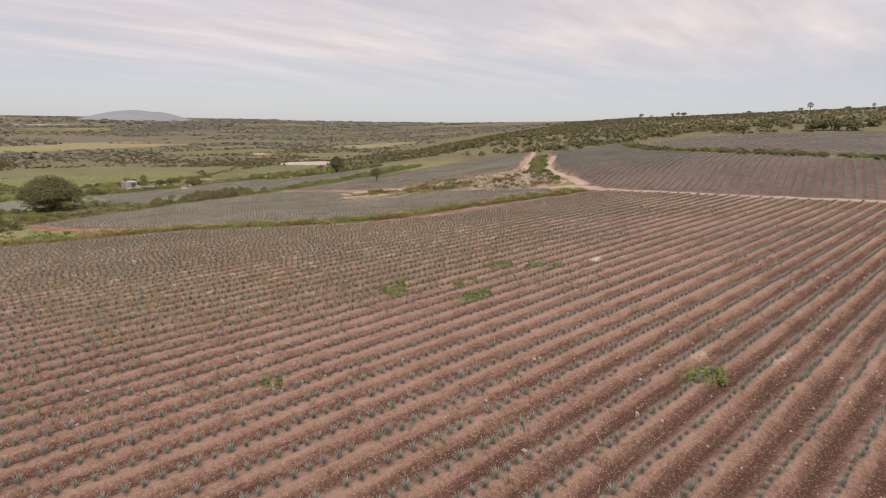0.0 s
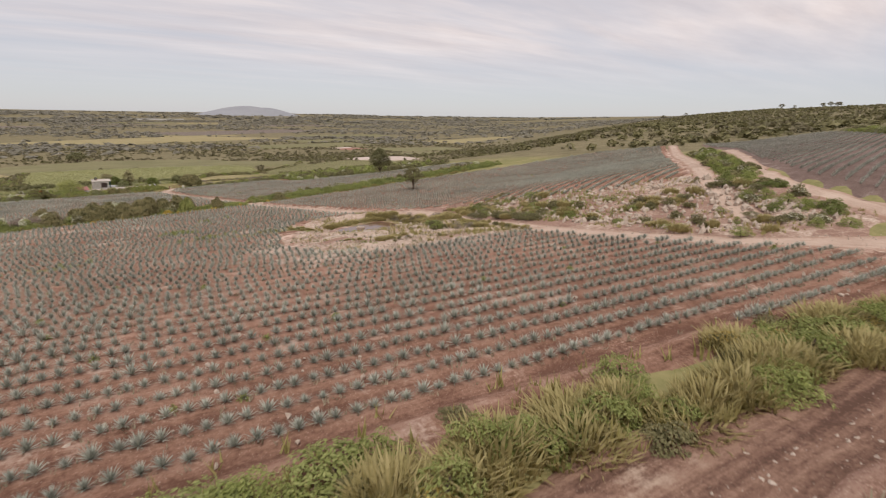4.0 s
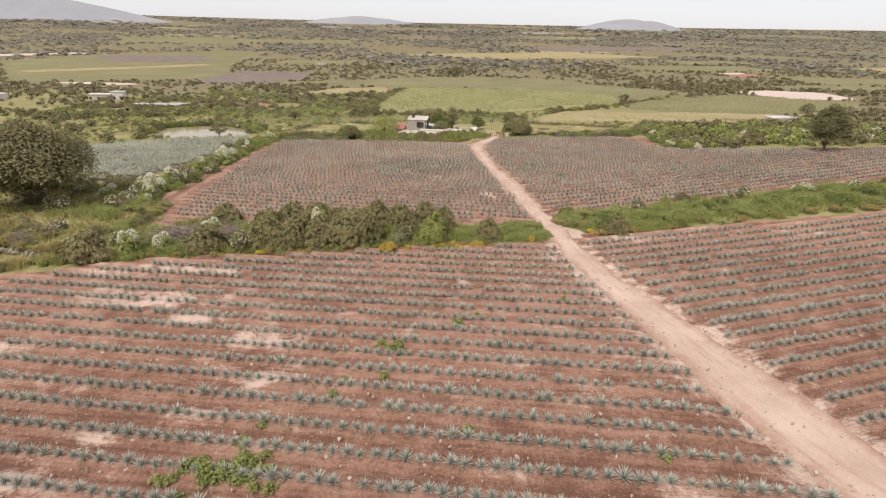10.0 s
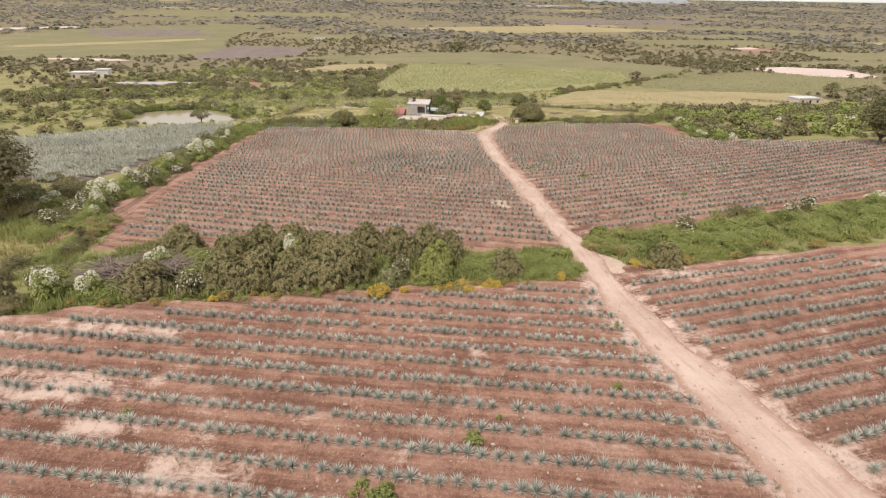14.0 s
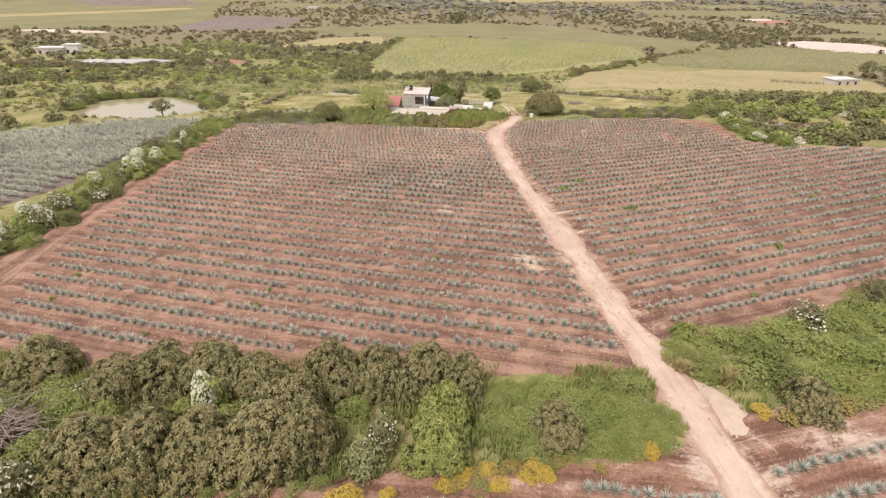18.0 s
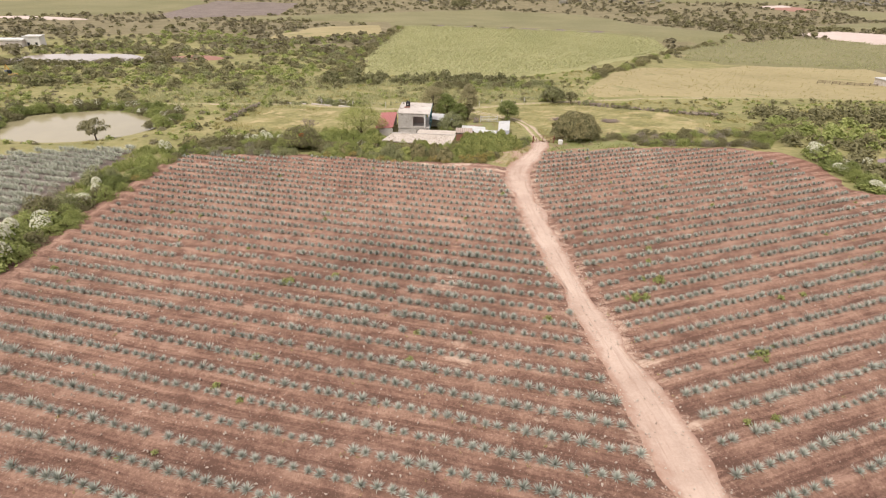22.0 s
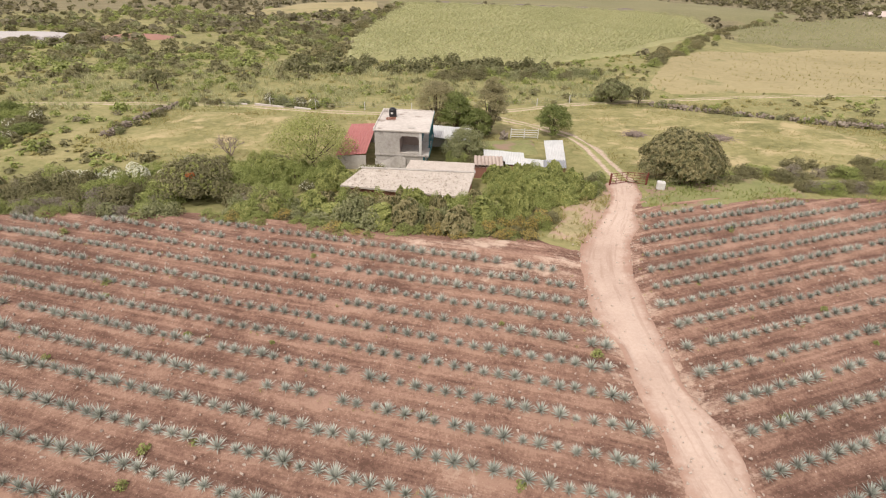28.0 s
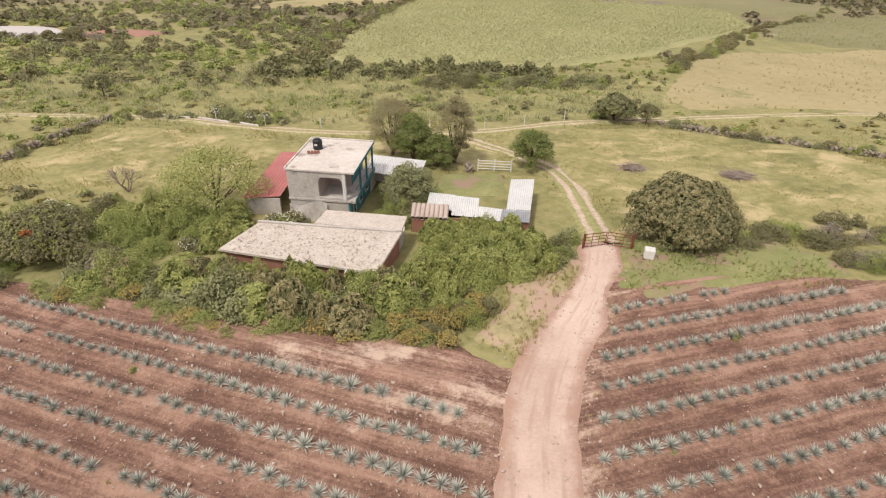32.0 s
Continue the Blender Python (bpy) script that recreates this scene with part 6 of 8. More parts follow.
scrub("dark hedge lines round the corn", 150, (-44, 20, 306, 328), (1.4, 3.0), (0.9, 1.2), "near", M_dark, -0.3, 10)
scrub("dark olive scrub on the plain", 11000, (-700, 700, 340, 1100), (1.4, 3.8), (0.7, 1.1), "mid", M_range, -0.15, 45)
scrub("dark green scrub on the plain", 7000, (-800, 800, 380, 1250), (1.4, 4.0), (0.7, 1.1), "mid", M_olive, 0.0, 60)
scrub("bushes on the eastern ridge", 9000, (180, 1500, -160, 700), (1.4, 4.2), (0.8, 1.2), "mid", M_olive, -0.35, 40)
scrub("green bushes on the eastern ridge", 5000, (190, 1500, -160, 700), (1.4, 4.0), (0.8, 1.2), "mid", M_range, -0.2, 45)
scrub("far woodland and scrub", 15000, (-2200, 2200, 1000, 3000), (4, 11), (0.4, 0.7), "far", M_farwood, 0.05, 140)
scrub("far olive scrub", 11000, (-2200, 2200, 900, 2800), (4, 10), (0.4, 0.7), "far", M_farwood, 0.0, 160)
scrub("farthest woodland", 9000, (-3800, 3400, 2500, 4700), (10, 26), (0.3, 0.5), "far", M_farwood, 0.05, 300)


# far hills
def hill(cx, cy, rx, ry, top, label, seed=0.0):
    n = 48
    u = np.linspace(-1, 1, n)
    X, Y = np.meshgrid(u, u)
    q = np.clip(1 - (X ** 2 + Y ** 2), 0, 1)
    z = top * (q ** 1.4) * (1 + 0.12 * waves(X * 8, Y * 8, 1.5, seed)) - 6
    x, y = cx + X * rx, cy + Y * ry
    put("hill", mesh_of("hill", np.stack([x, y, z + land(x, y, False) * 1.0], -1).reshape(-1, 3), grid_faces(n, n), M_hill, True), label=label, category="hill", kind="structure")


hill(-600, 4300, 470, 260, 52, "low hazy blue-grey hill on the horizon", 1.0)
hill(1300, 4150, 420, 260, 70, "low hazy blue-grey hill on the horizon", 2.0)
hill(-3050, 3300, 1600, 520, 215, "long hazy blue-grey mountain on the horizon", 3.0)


# ---- the farm by the gate ----
M_concrete = surface("weathered_grey_concrete", [(0.3, (0.30, 0.275, 0.245)), (0.5, (0.40, 0.37, 0.335)), (0.7, (0.50, 0.465, 0.42))], 0.5, 4.0, 0.5, space="object", relief=0.3, dist=0.02, patch=((0.24, 0.215, 0.19), 0.8, 0.56, 0.7))
M_roofcon = surface("sun_bleached_concrete_roof", [(0.3, (0.38, 0.34, 0.30)), (0.5, (0.50, 0.455, 0.41)), (0.7, (0.60, 0.56, 0.51))], 0.45, 2.6, 0.5, space="object", relief=0.3, dist=0.02, patch=((0.30, 0.255, 0.22), 0.55, 0.55, 0.68))
M_rubble = surface("crumbling_rubble_roof", [(0.3, (0.32, 0.265, 0.22)), (0.5, (0.49, 0.43, 0.37)), (0.7, (0.63, 0.58, 0.52))], 0.9, 7.0, 0.7, space="object", relief=1.0, dist=0.1)
M_teal = surface("faded_teal_paint", [(0.3, (0.030, 0.115, 0.130)), (0.7, (0.060, 0.175, 0.190))], 0.6, 5.0, space="object", rough=0.6)
M_redroof = surface("faded_red_metal_roof", [(0.3, (0.302, 0.097, 0.089)), (0.7, (0.395, 0.153, 0.137))], 0.4, 3.0, space="object", rough=0.55, relief=0.1)
M_tin = surface("white_corrugated_sheet", [(0.3, (0.42, 0.42, 0.405)), (0.5, (0.52, 0.52, 0.505)), (0.7, (0.62, 0.62, 0.60))], 0.5, 4.0, space="object", rough=0.45, relief=0.1, patch=((0.42, 0.38, 0.34), 0.7, 0.62, 0.74))
M_greytin = surface("grey_weathered_sheet", [(0.3, (0.20, 0.205, 0.215)), (0.7, (0.33, 0.335, 0.345))], 0.5, 4.0, space="object", rough=0.5)
M_brick = surface("dull_red_brick", [(0.3, (0.23, 0.105, 0.075)), (0.7, (0.34, 0.175, 0.125))], 0.8, 6.0, space="object", relief=0.5)
M_tile = surface("weathered_clay_tile", [(0.3, (0.306, 0.237, 0.200)), (0.5, (0.405, 0.332, 0.285)), (0.7, (0.504, 0.437, 0.385))], 0.8, 5.0, space="object", relief=0.5)
M_white = surface("chalky_white_paint", [(0.3, (0.50, 0.485, 0.455)), (0.7, (0.64, 0.625, 0.59))], 0.8, 5.0, space="object", rough=0.7)
M_gate = surface("rust_red_gate_paint", [(0.3, (0.13, 0.035, 0.028)), (0.7, (0.21, 0.065, 0.050))], 1.0, 8.0, space="object", rough=0.6)
M_black = surface("black_plastic", [(0.3, (0.018, 0.018, 0.019)), (0.7, (0.032, 0.032, 0.034))], 1.0, 5.0, space="object", rough=0.4)
M_dark_inside = surface("bare_pinkish_plaster", [(0.3, (0.30, 0.235, 0.205)), (0.7, (0.40, 0.32, 0.28))], 0.6, 4.0, space="object")
M_drystone = surface("grey_dry_stone", [(0.3, (0.150, 0.122, 0.095)), (0.7, (0.330, 0.280, 0.225))], 1.0, 6.0, space="world", relief=0.6)
M_glass, _n, _l, _p = material("dark_window_glass")
_p.inputs["Base Color"].default_value, _p.inputs["Roughness"].default_value = (0.02, 0.025, 0.03, 1), 0.06


def part(name, bm, mat, parent, label=""):
    me = bpy.data.meshes.new(name)
    bm.to_mesh(me); bm.free()
    me.materials.append(mat)
    return put(name, me, parent, label)


def boxes(*dims, bevel=0.015):
    """One bmesh of chamfered boxes, each x0, x1, y0, y1, z0, z1."""
    bm = bmesh.new()
    for x0, x1, y0, y1, z0, z1 in dims:
        r = bmesh.ops.create_cube(bm, size=1, matrix=Matrix.Translation(((x0 + x1) / 2, (y0 + y1) / 2, (z0 + z1) / 2)) @ Matrix.Diagonal((x1 - x0, y1 - y0, z1 - z0, 1)))
        if bevel:
            es = {e for v in r["verts"] for e in v.link_edges}
            bmesh.ops.bevel(bm, geom=list(es), offset=min(bevel, 0.3 * min(x1 - x0, y1 - y0, z1 - z0)), segments=1, affect="EDGES")
    return bm


def prism(points, z0, z1, tilt=None, bevel=0.03):
    """An upright prism over a plan outline; tilt(x, y) is added to its top and bottom."""
    bm = bmesh.new()
    f = lambda x, y: tilt(x, y) if tilt else 0.0
    lo = [bm.verts.new((x, y, z0 + f(x, y))) for x, y in points]
    hi = [bm.verts.new((x, y, z1 + f(x, y))) for x, y in points]
    bm.faces.new(lo[::-1]); top = bm.faces.new(hi)
    for k in range(len(points)):
        bm.faces.new((lo[k], lo[(k + 1) % len(points)], hi[(k + 1) % len(points)], hi[k]))
    bmesh.ops.recalc_face_normals(bm, faces=bm.faces[:])
    if bevel:
        bmesh.ops.bevel(bm, geom=list(top.edges), offset=bevel, segments=1, affect="EDGES")
    return bm


def corrugated(a, b, c, d, pitch=0.2, amp=0.035, thick=0.02):
    """A corrugated sheet over the corners a, b, c, d (xyz); the waves run from a to d."""
    a, b, c, d = (np.array(p, float) for p in (a, b, c, d))
    n = max(8, int(np.linalg.norm(b - a) / pitch * 4))
    bm = bmesh.new()
    rows = []
    for k in range(n + 1):
        t = k / n
        up = amp * math.sin(2 * math.pi * t * n / 4)
        p, q = a + (b - a) * t, d + (c - d) * t
        rows.append([bm.verts.new(tuple(w + np.array([0, 0, up + s]))) for w in (p, q) for s in (0, -thick)])
    for r, s in zip(rows, rows[1:]):
        bm.faces.new((r[0], s[0], s[2], r[2])); bm.faces.new((r[1], r[3], s[3], s[1]))
        bm.faces.new((r[0], r[1], s[1], s[0])); bm.faces.new((r[2], s[2], s[3], r[3]))
    bm.faces.new((rows[0][0], rows[0][2], rows[0][3], rows[0][1])); bm.faces.new((rows[-1][0], rows[-1][1], rows[-1][3], rows[-1][2]))
    return bm


def cylinder(r, h, seg=14, x=0, y=0, z=0, top=None):
    bm = bmesh.new()
    bmesh.ops.create_cone(bm, cap_ends=True, segments=seg, radius1=r, radius2=r if top is None else top, depth=h, matrix=Matrix.Translation((x, y, z + h / 2)))
    return bm


def empty(name, m, label, category, group=""):
    e = new(name)
    e.matrix_basis, e.empty_display_size = m, 0.2
    return tagged(e, label, category, group)


# two-storey house: open corner terrace on the upper floor, balcony along the teal side
HZ = 6.75
house = empty("house", pose(-10.0, 241.9, HZ, 0, 0, -2.5), "two-storey house of bare grey concrete with a teal balcony side", "house")
part("roof_slab", boxes((-3.25, 3.25, -4.0, 4.0, 5.48, 5.68), bevel=0.03), M_roofcon, house, "stained pale concrete roof slab")
part("roof_kerb", boxes((-3.25, -3.1, -4.0, 4.0, 5.684, 5.78), (-3.1, 3.25, 3.86, 4.0, 5.684, 5.78)), M_roofcon, house)
part("roof_fascia", boxes((3.254, 3.30, -4.0, 4.0, 5.44, 5.70)), M_teal, house, "teal painted roof edge")
part("south_wall", boxes((-3.1, -0.2, -3.9, -3.72, 2.78, 5.48), (-0.2, 2.05, -3.9, -3.72, 2.78, 3.0)), M_concrete, house, "rough grey plastered upper wall")
bm = bmesh.new()          # lintel with rounded corners over the terrace opening
xs = np.linspace(-0.2, 2.05, 19)
lo = [(x, 4.98 - 0.42 * max(0.0, (abs(x - 0.925) - 0.72) / 0.405) ** 2.2) for x in xs]
rows_ = [[bm.verts.new((x, y, z)) for y, z in ((-3.9, zl), (-3.72, zl), (-3.72, 5.48), (-3.9, 5.48))] for x, zl in lo]
for r, s in zip(rows_, rows_[1:]):
    for k in range(4):
        bm.faces.new((r[k], r[(k + 1) % 4], s[(k + 1) % 4], s[k]))
bmesh.ops.recalc_face_normals(bm, faces=bm.faces[:])
part("terrace_arch", bm, M_concrete, house)
part("corner_column", boxes((2.05, 2.35, -3.9, -3.6, 2.78, 5.48)), M_white, house, "pale corner column")
part("west_wall", boxes((-3.1, -2.92, -3.715, 3.85, 2.78, 5.48)), M_concrete, house)
part("north_wall", boxes((-2.915, 2.0, 3.67, 3.85, 2.78, 5.48)), M_concrete, house)
part("terrace_back_wall", boxes((-0.2, 1.95, -0.6, -0.45, 2.78, 5.48)), M_dark_inside, house)
part("terrace_side_wall", boxes((-0.38, -0.21, -3.715, -0.45, 2.78, 5.48)), M_dark_inside, house)
part("east_wall", boxes((1.85, 2.0, -0.44, 3.665, 2.78, 5.48)), M_teal, house, "teal upper wall behind the balcony")
part("floor_slab", boxes((-3.15, 3.2, -3.95, 3.9, 2.56, 2.775), bevel=0.02), M_concrete, house)
part("balcony_fascia", boxes((3.204, 3.28, -3.95, 3.9, 2.5, 2.98)), M_teal, house, "teal balcony edge")
for y in (-1.3, 1.2, 3.7):
    part("balcony_column", boxes((2.98, 3.16, y - 0.09, y + 0.09, 2.78, 5.475)), M_teal, house)
part("balcony_rail", boxes((3.05, 3.10, -3.6, 3.7, 3.55, 3.6)), M_teal, house)
part("lower_south_wall", boxes((-3.05, 2.5, -3.85, -3.6, -0.5, 2.55)), M_concrete, house, "rough lower wall")
part("lower_east_wall", boxes((2.52, 2.7, -3.85, 3.85, -0.5, 2.55)), M_teal, house, "teal lower wall")
part("lower_north_wall", boxes((-3.05, 2.5, 3.62, 3.85, -0.5, 2.55)), M_concrete, house)
part("lower_west_wall", boxes((-3.05, -2.85, -3.59, 3.6, -0.5, 2.55)), M_concrete, house)
bm = bmesh.new()          # lumpy buttress below the front
bmesh.ops.create_grid(bm, x_segments=14, y_segments=8, size=0.5)
for v in bm.verts:
    x, y = v.co.x, v.co.y
    v.co = Vector((-1.3 + x * 3.6, -4.0 - 0.55 * (0.5 - y) + 0.1 * math.sin(9 * x) * math.cos(5 * y), -0.4 + (y + 0.5) * (2.7 + 0.35 * math.sin(6 * x))))
part("buttress", bm, M_concrete, house, "lumpy concrete buttress")
for y, w, z0, z1 in ((-2.6, 0.75, 0.1, 2.1), (-0.2, 1.0, 1.0, 2.05), (2.2, 1.0, 1.0, 2.05)):
    win = part("window" if z0 > 0.5 else "door", boxes((2.705, 2.76, y - w / 2 - 0.07, y - w / 2, z0, z1), (2.705, 2.76, y + w / 2, y + w / 2 + 0.07, z0, z1), (2.705, 2.76, y - w / 2, y + w / 2, z1 - 0.07, z1), (2.705, 2.76, y - w / 2, y + w / 2, z0, z0 + 0.07), bevel=0.005), M_white, house, "white frame")
    part("pane", boxes((2.706, 2.72, y - w / 2, y + w / 2, z0 + 0.07, z1 - 0.07), bevel=0), M_glass, win)
for x, y in ((-3.0, -3.8), (-3.0, 3.8), (3.0, 3.8)):
    part("rebar", boxes((x - 0.012, x + 0.012, y - 0.012, y + 0.012, 5.68, 6.2), bevel=0), M_bark, house)
part("chimney_stub", boxes((-2.95, -2.55, 2.6, 3.0, 5.684, 6.05)), M_concrete, house)

tank = empty("water_tank", pose(-11.6, 243.1, HZ + 5.69), "black plastic water tank on the concrete roof", "water tank")
part("body", cylinder(0.46, 0.85, 18), M_black, tank)
part("neck", cylinder(0.44, 0.14, 18, z=0.852, top=0.3), M_black, tank)
part("lid", cylinder(0.24, 0.06, 14, z=0.994), M_black, tank)
part("sticker", boxes((-0.2, 0.1, -0.475, -0.462, 0.42, 0.62), bevel=0), M_white, tank, "pale label without writing")
pile = empty("brick_pile", pose(-11.75, 241.7, HZ + 5.69, 0, 0, 12), "small pile of loose bricks on the roof", "bricks")
for k in range(20):
    x, y, z = (k % 4) * 0.3 - 0.5 + random.uniform(-0.04, 0.04), (k // 4 % 2) * 0.2, (k // 8) * 0.1
    part("brick", boxes((x, x + 0.24, y, y + 0.13, z, z + 0.085), bevel=0.006), M_brick, pile)
patch_ = empty("roof_patch", pose(-9.0, 238.9, HZ + 5.684, 0, 0, -4), "dark square hatch on the roof", "hatch")
part("hatch", boxes((-0.4, 0.4, -0.25, 0.25, 0.0, 0.05)), M_concrete, patch_)

# annexes
annex = empty("red_roof_annex", pose(-16.0, 244.3, 6.6), "low annex with a faded red sheet roof", "annex")
part("roof", corrugated((-2.0, -5.8, 2.35), (1.55, -5.4, 2.55), (1.55, 5.4, 2.75), (-1.9, 5.4, 2.55), 0.34, 0.02), M_redroof, annex, "faded red metal roof")
part("wall", boxes((-1.85, 1.5, -5.5, -5.3, -0.4, 2.3)), M_concrete, annex)
part("wall", boxes((-1.85, -1.65, -5.29, 5.2, -0.4, 2.35)), M_concrete, annex)
part("wall", boxes((-1.85, 1.5, 5.21, 5.35, -0.4, 2.45)), M_concrete, annex)
shed = empty("white_roof_shed", pose(-4.6, 247.0, 6.5), "open shed with a white corrugated roof", "shed")
part("roof", corrugated((-2.9, -1.6, 2.75), (2.7, -2.3, 2.45), (3.1, 2.0, 2.75), (-3.0, 2.4, 3.0), 0.22, 0.03), M_tin, shed)
part("wall", boxes((-2.6, 2.4, 1.75, 1.9, -0.5, 2.45)), M_white, shed)
part("wall", boxes((-2.6, -2.45, -1.4, 1.74, -0.5, 2.6)), M_white, shed)
for x, y in ((2.3, -1.9), (2.6, 1.55), (0, -1.7)):
    part("post", boxes((x - 0.06, x + 0.06, y - 0.06, y + 0.06, -0.4, 2.4)), M_bark, shed)

# long low building with a crumbling flat roof
LOWB = [(-15.5, 227.8), (-2.9, 225.8), (-1.85, 231.9), (-13.9, 232.3)]
low_house = empty("low_building", pose(0, 0, 0), "long low building with a crumbling pale flat roof", "building")
part("roof_slab", prism(LOWB, 9.85, 10.05), M_rubble, low_house, "crumbling concrete roof")
part("roof_ledge", prism([(-14.0, 232.15), (-2.2, 231.75), (-2.2, 231.95), (-14.0, 232.4)], 10.055, 10.2), M_concrete, low_house)
part("rear_slab", prism([(-9.3, 232.45), (-1.9, 232.05), (-1.75, 234.5), (-8.9, 234.9)], 9.9, 10.12), M_rubble, low_house)
part("front_wall", prism([(-15.1, 228.0), (-3.2, 226.1), (-3.15, 226.35), (-15.0, 228.25)], 7.2, 9.845), M_brick, low_house, "red brick wall")
part("side_wall", prism([(-3.1, 226.2), (-2.1, 231.8), (-2.35, 231.8), (-3.35, 226.3)], 7.2, 9.845), M_brick, low_house)
part("far_side_wall", prism([(-15.0, 228.3), (-13.7, 232.0), (-13.9, 232.1), (-15.2, 228.4)], 7.0, 9.845), M_brick, low_house)
part("rear_wall", prism([(-9.0, 234.45), (-2.0, 234.1), (-2.0, 234.3), (-9.0, 234.65)], 7.0, 9.89), M_brick, low_house)
part("rear_side_wall", prism([(-2.3, 232.1), (-2.1, 232.1), (-2.0, 234.05), (-2.2, 234.05)], 7.0, 9.89), M_concrete, low_house)
for x0, y0 in ((-9.6, 227.0), (-5.2, 226.3), (-1.8, 232.9)):
    part("roof_spout", boxes((x0 - 0.05, x0 + 0.05, y0 - 0.75, y0, 9.9, 9.98)), M_white, low_house, "pale drain spout")
rub = np.random.default_rng(9)
rock = bmesh.new(); bmesh.ops.create_icosphere(rock, subdivisions=1, radius=1)
ROCK_V, ROCK_F = np.array([v.co[:] for v in rock.verts]), np.array([[v.index for v in f.verts] for f in rock.faces])
rock.free()
ROCKS = [(ROCK_V * (1 + 0.3 * rub.normal(size=(len(ROCK_V), 1))) * rub.uniform(0.7, 1.2, 3), ROCK_F) for _ in range(6)]
n = 420
px, py = rub.uniform(-15, -2.5, n), rub.uniform(226, 232, n)
ok = inside(LOWB, px, py) > 0.2
v, f = scatter(ROCKS, np.stack([px, py, np.full(n, 10.06)], 1)[ok], rub.uniform(0.04, 0.13, ok.sum()), rub.uniform(0, 6, ok.sum()), rub)
put("roof_rubble", mesh_of("roof_rubble", v, f, M_rubble), label="loose rubble and lime on the low roof", category="rubble", kind="stuff")

# pens round the yard
pen = empty("tile_roof_pen", pose(0, 0, 0), "small pen with an old clay tile roof", "pen")
for k in range(8):
    for j in range(5):
        x, y = -1.5 + k * 0.42, 236.3 + j * 0.34 - k * 0.0
        bmt = bmesh.new()
        bmesh.ops.create_cone(bmt, cap_ends=False, segments=10, radius1=0.23, radius2=0.19, depth=0.42, matrix=Matrix.Translation((x, y, 9.16 + j * 0.09)) @ Euler((radians(101), 0, 0)).to_matrix().to_4x4())
        part("tile", bmt, M_tile, pen)
part("wall", boxes((-1.6, 1.9, 236.2, 236.38, 6.8, 9.0)), M_brick, pen, "brick wall")
part("wall", boxes((-1.6, -1.45, 236.4, 238.3, 6.8, 9.2)), M_brick, pen, "brick wall")
pen2 = empty("sheet_roof_pen", pose(0, 0, 0), "low pen roofed with white corrugated sheets", "pen")
part("roof_sheet", corrugated((-0.5, 238.1, 9.2), (2.0, 237.8, 9.15), (2.1, 240.8, 9.3), (-0.4, 241.0, 9.35)), M_tin, pen2)
part("roof_sheet", corrugated((1.9, 237.0, 9.12), (4.3, 236.9, 9.06), (4.4, 240.4, 9.28), (2.05, 240.6, 9.33)), M_tin, pen2)
part("roof_sheet", corrugated((4.2, 236.7, 9.0), (6.4, 236.6, 8.95), (6.7, 238.7, 9.1), (4.3, 239.0, 9.14)), M_tin, pen2)
part("wall", boxes((1.95, 6.3, 236.8, 236.95, 6.8, 8.9)), M_brick, pen2)
part("wall", boxes((-0.3, 4.2, 240.3, 240.45, 6.6, 9.1)), M_brick, pen2)
for x, y in ((-0.2, 238.3), (4.25, 239.9), (6.3, 238.4)):
    part("post", boxes((x - 0.05, x + 0.05, y - 0.05, y + 0.05, 6.6, 8.95)), M_bark, pen2)
long_shed = empty("long_shed", pose(0, 0, 0), "long narrow shed with white and grey sheet roof beside the track", "shed")
part("roof_sheet", corrugated((6.9, 238.3, 9.15), (9.1, 238.1, 9.25), (10.0, 245.4, 9.3), (7.6, 245.4, 9.15)), M_tin, long_shed)
part("roof_sheet", corrugated((6.3, 236.5, 9.05), (7.6, 236.4, 9.1), (7.9, 238.5, 9.22), (6.6, 238.6, 9.18)), M_greytin, long_shed, "grey weathered sheet")
part("roof_sheet", corrugated((7.6, 236.4, 9.1), (8.9, 236.3, 9.15), (9.15, 238.4, 9.3), (7.9, 238.5, 9.24)), M_greytin, long_shed, "grey weathered sheet")
part("wall", boxes((6.5, 8.7, 236.5, 236.65, 6.7, 9.0)), M_brick, long_shed)
part("wall", boxes((8.7, 8.85, 236.5, 241.5, 6.7, 9.05)), M_brick, long_shed)
part("wall", boxes((9.0, 9.15, 241.5, 245.2, 6.5, 9.1)), M_brick, long_shed)
sheet("yard_lawn", [(-0.3, 244.6), (7.2, 245.4), (7.2, 252.2), (0.2, 251.6)], M_lawn, "short grass lawn of the yard", "lawn", lift=0.3, step=0.8, step_u=0.8, wobble=0.2)
sheet("grass_verge", [(15.4, 226.6), (19, 227), (24, 228), (29, 229.2), (34, 230.4), (33, 232.6), (30, 237), (18, 235.5)], M_lawn, "green grass verge below the round tree", "lawn", lift=0.32, step=0.8, step_u=0.8, wobble=1.0)
sheet("straw_verge", [(4.6, 220.6), (7, 219.4), (8.4, 220.4), (11, 224), (13, 229), (13, 234), (9, 229), (5, 224)], M_verge, "straw-coloured grass and bare earth beside the road", "lawn", lift=0.30, step=0.5, step_u=0.5, wobble=1.3)


def post_at(x, y, h, r, mat, parent, name="post"):
    z = float(land(x, y))
    return part(name, boxes((x - r, x + r, y - r, y + r, z - 0.3, z + h), bevel=r * 0.25), mat, parent)


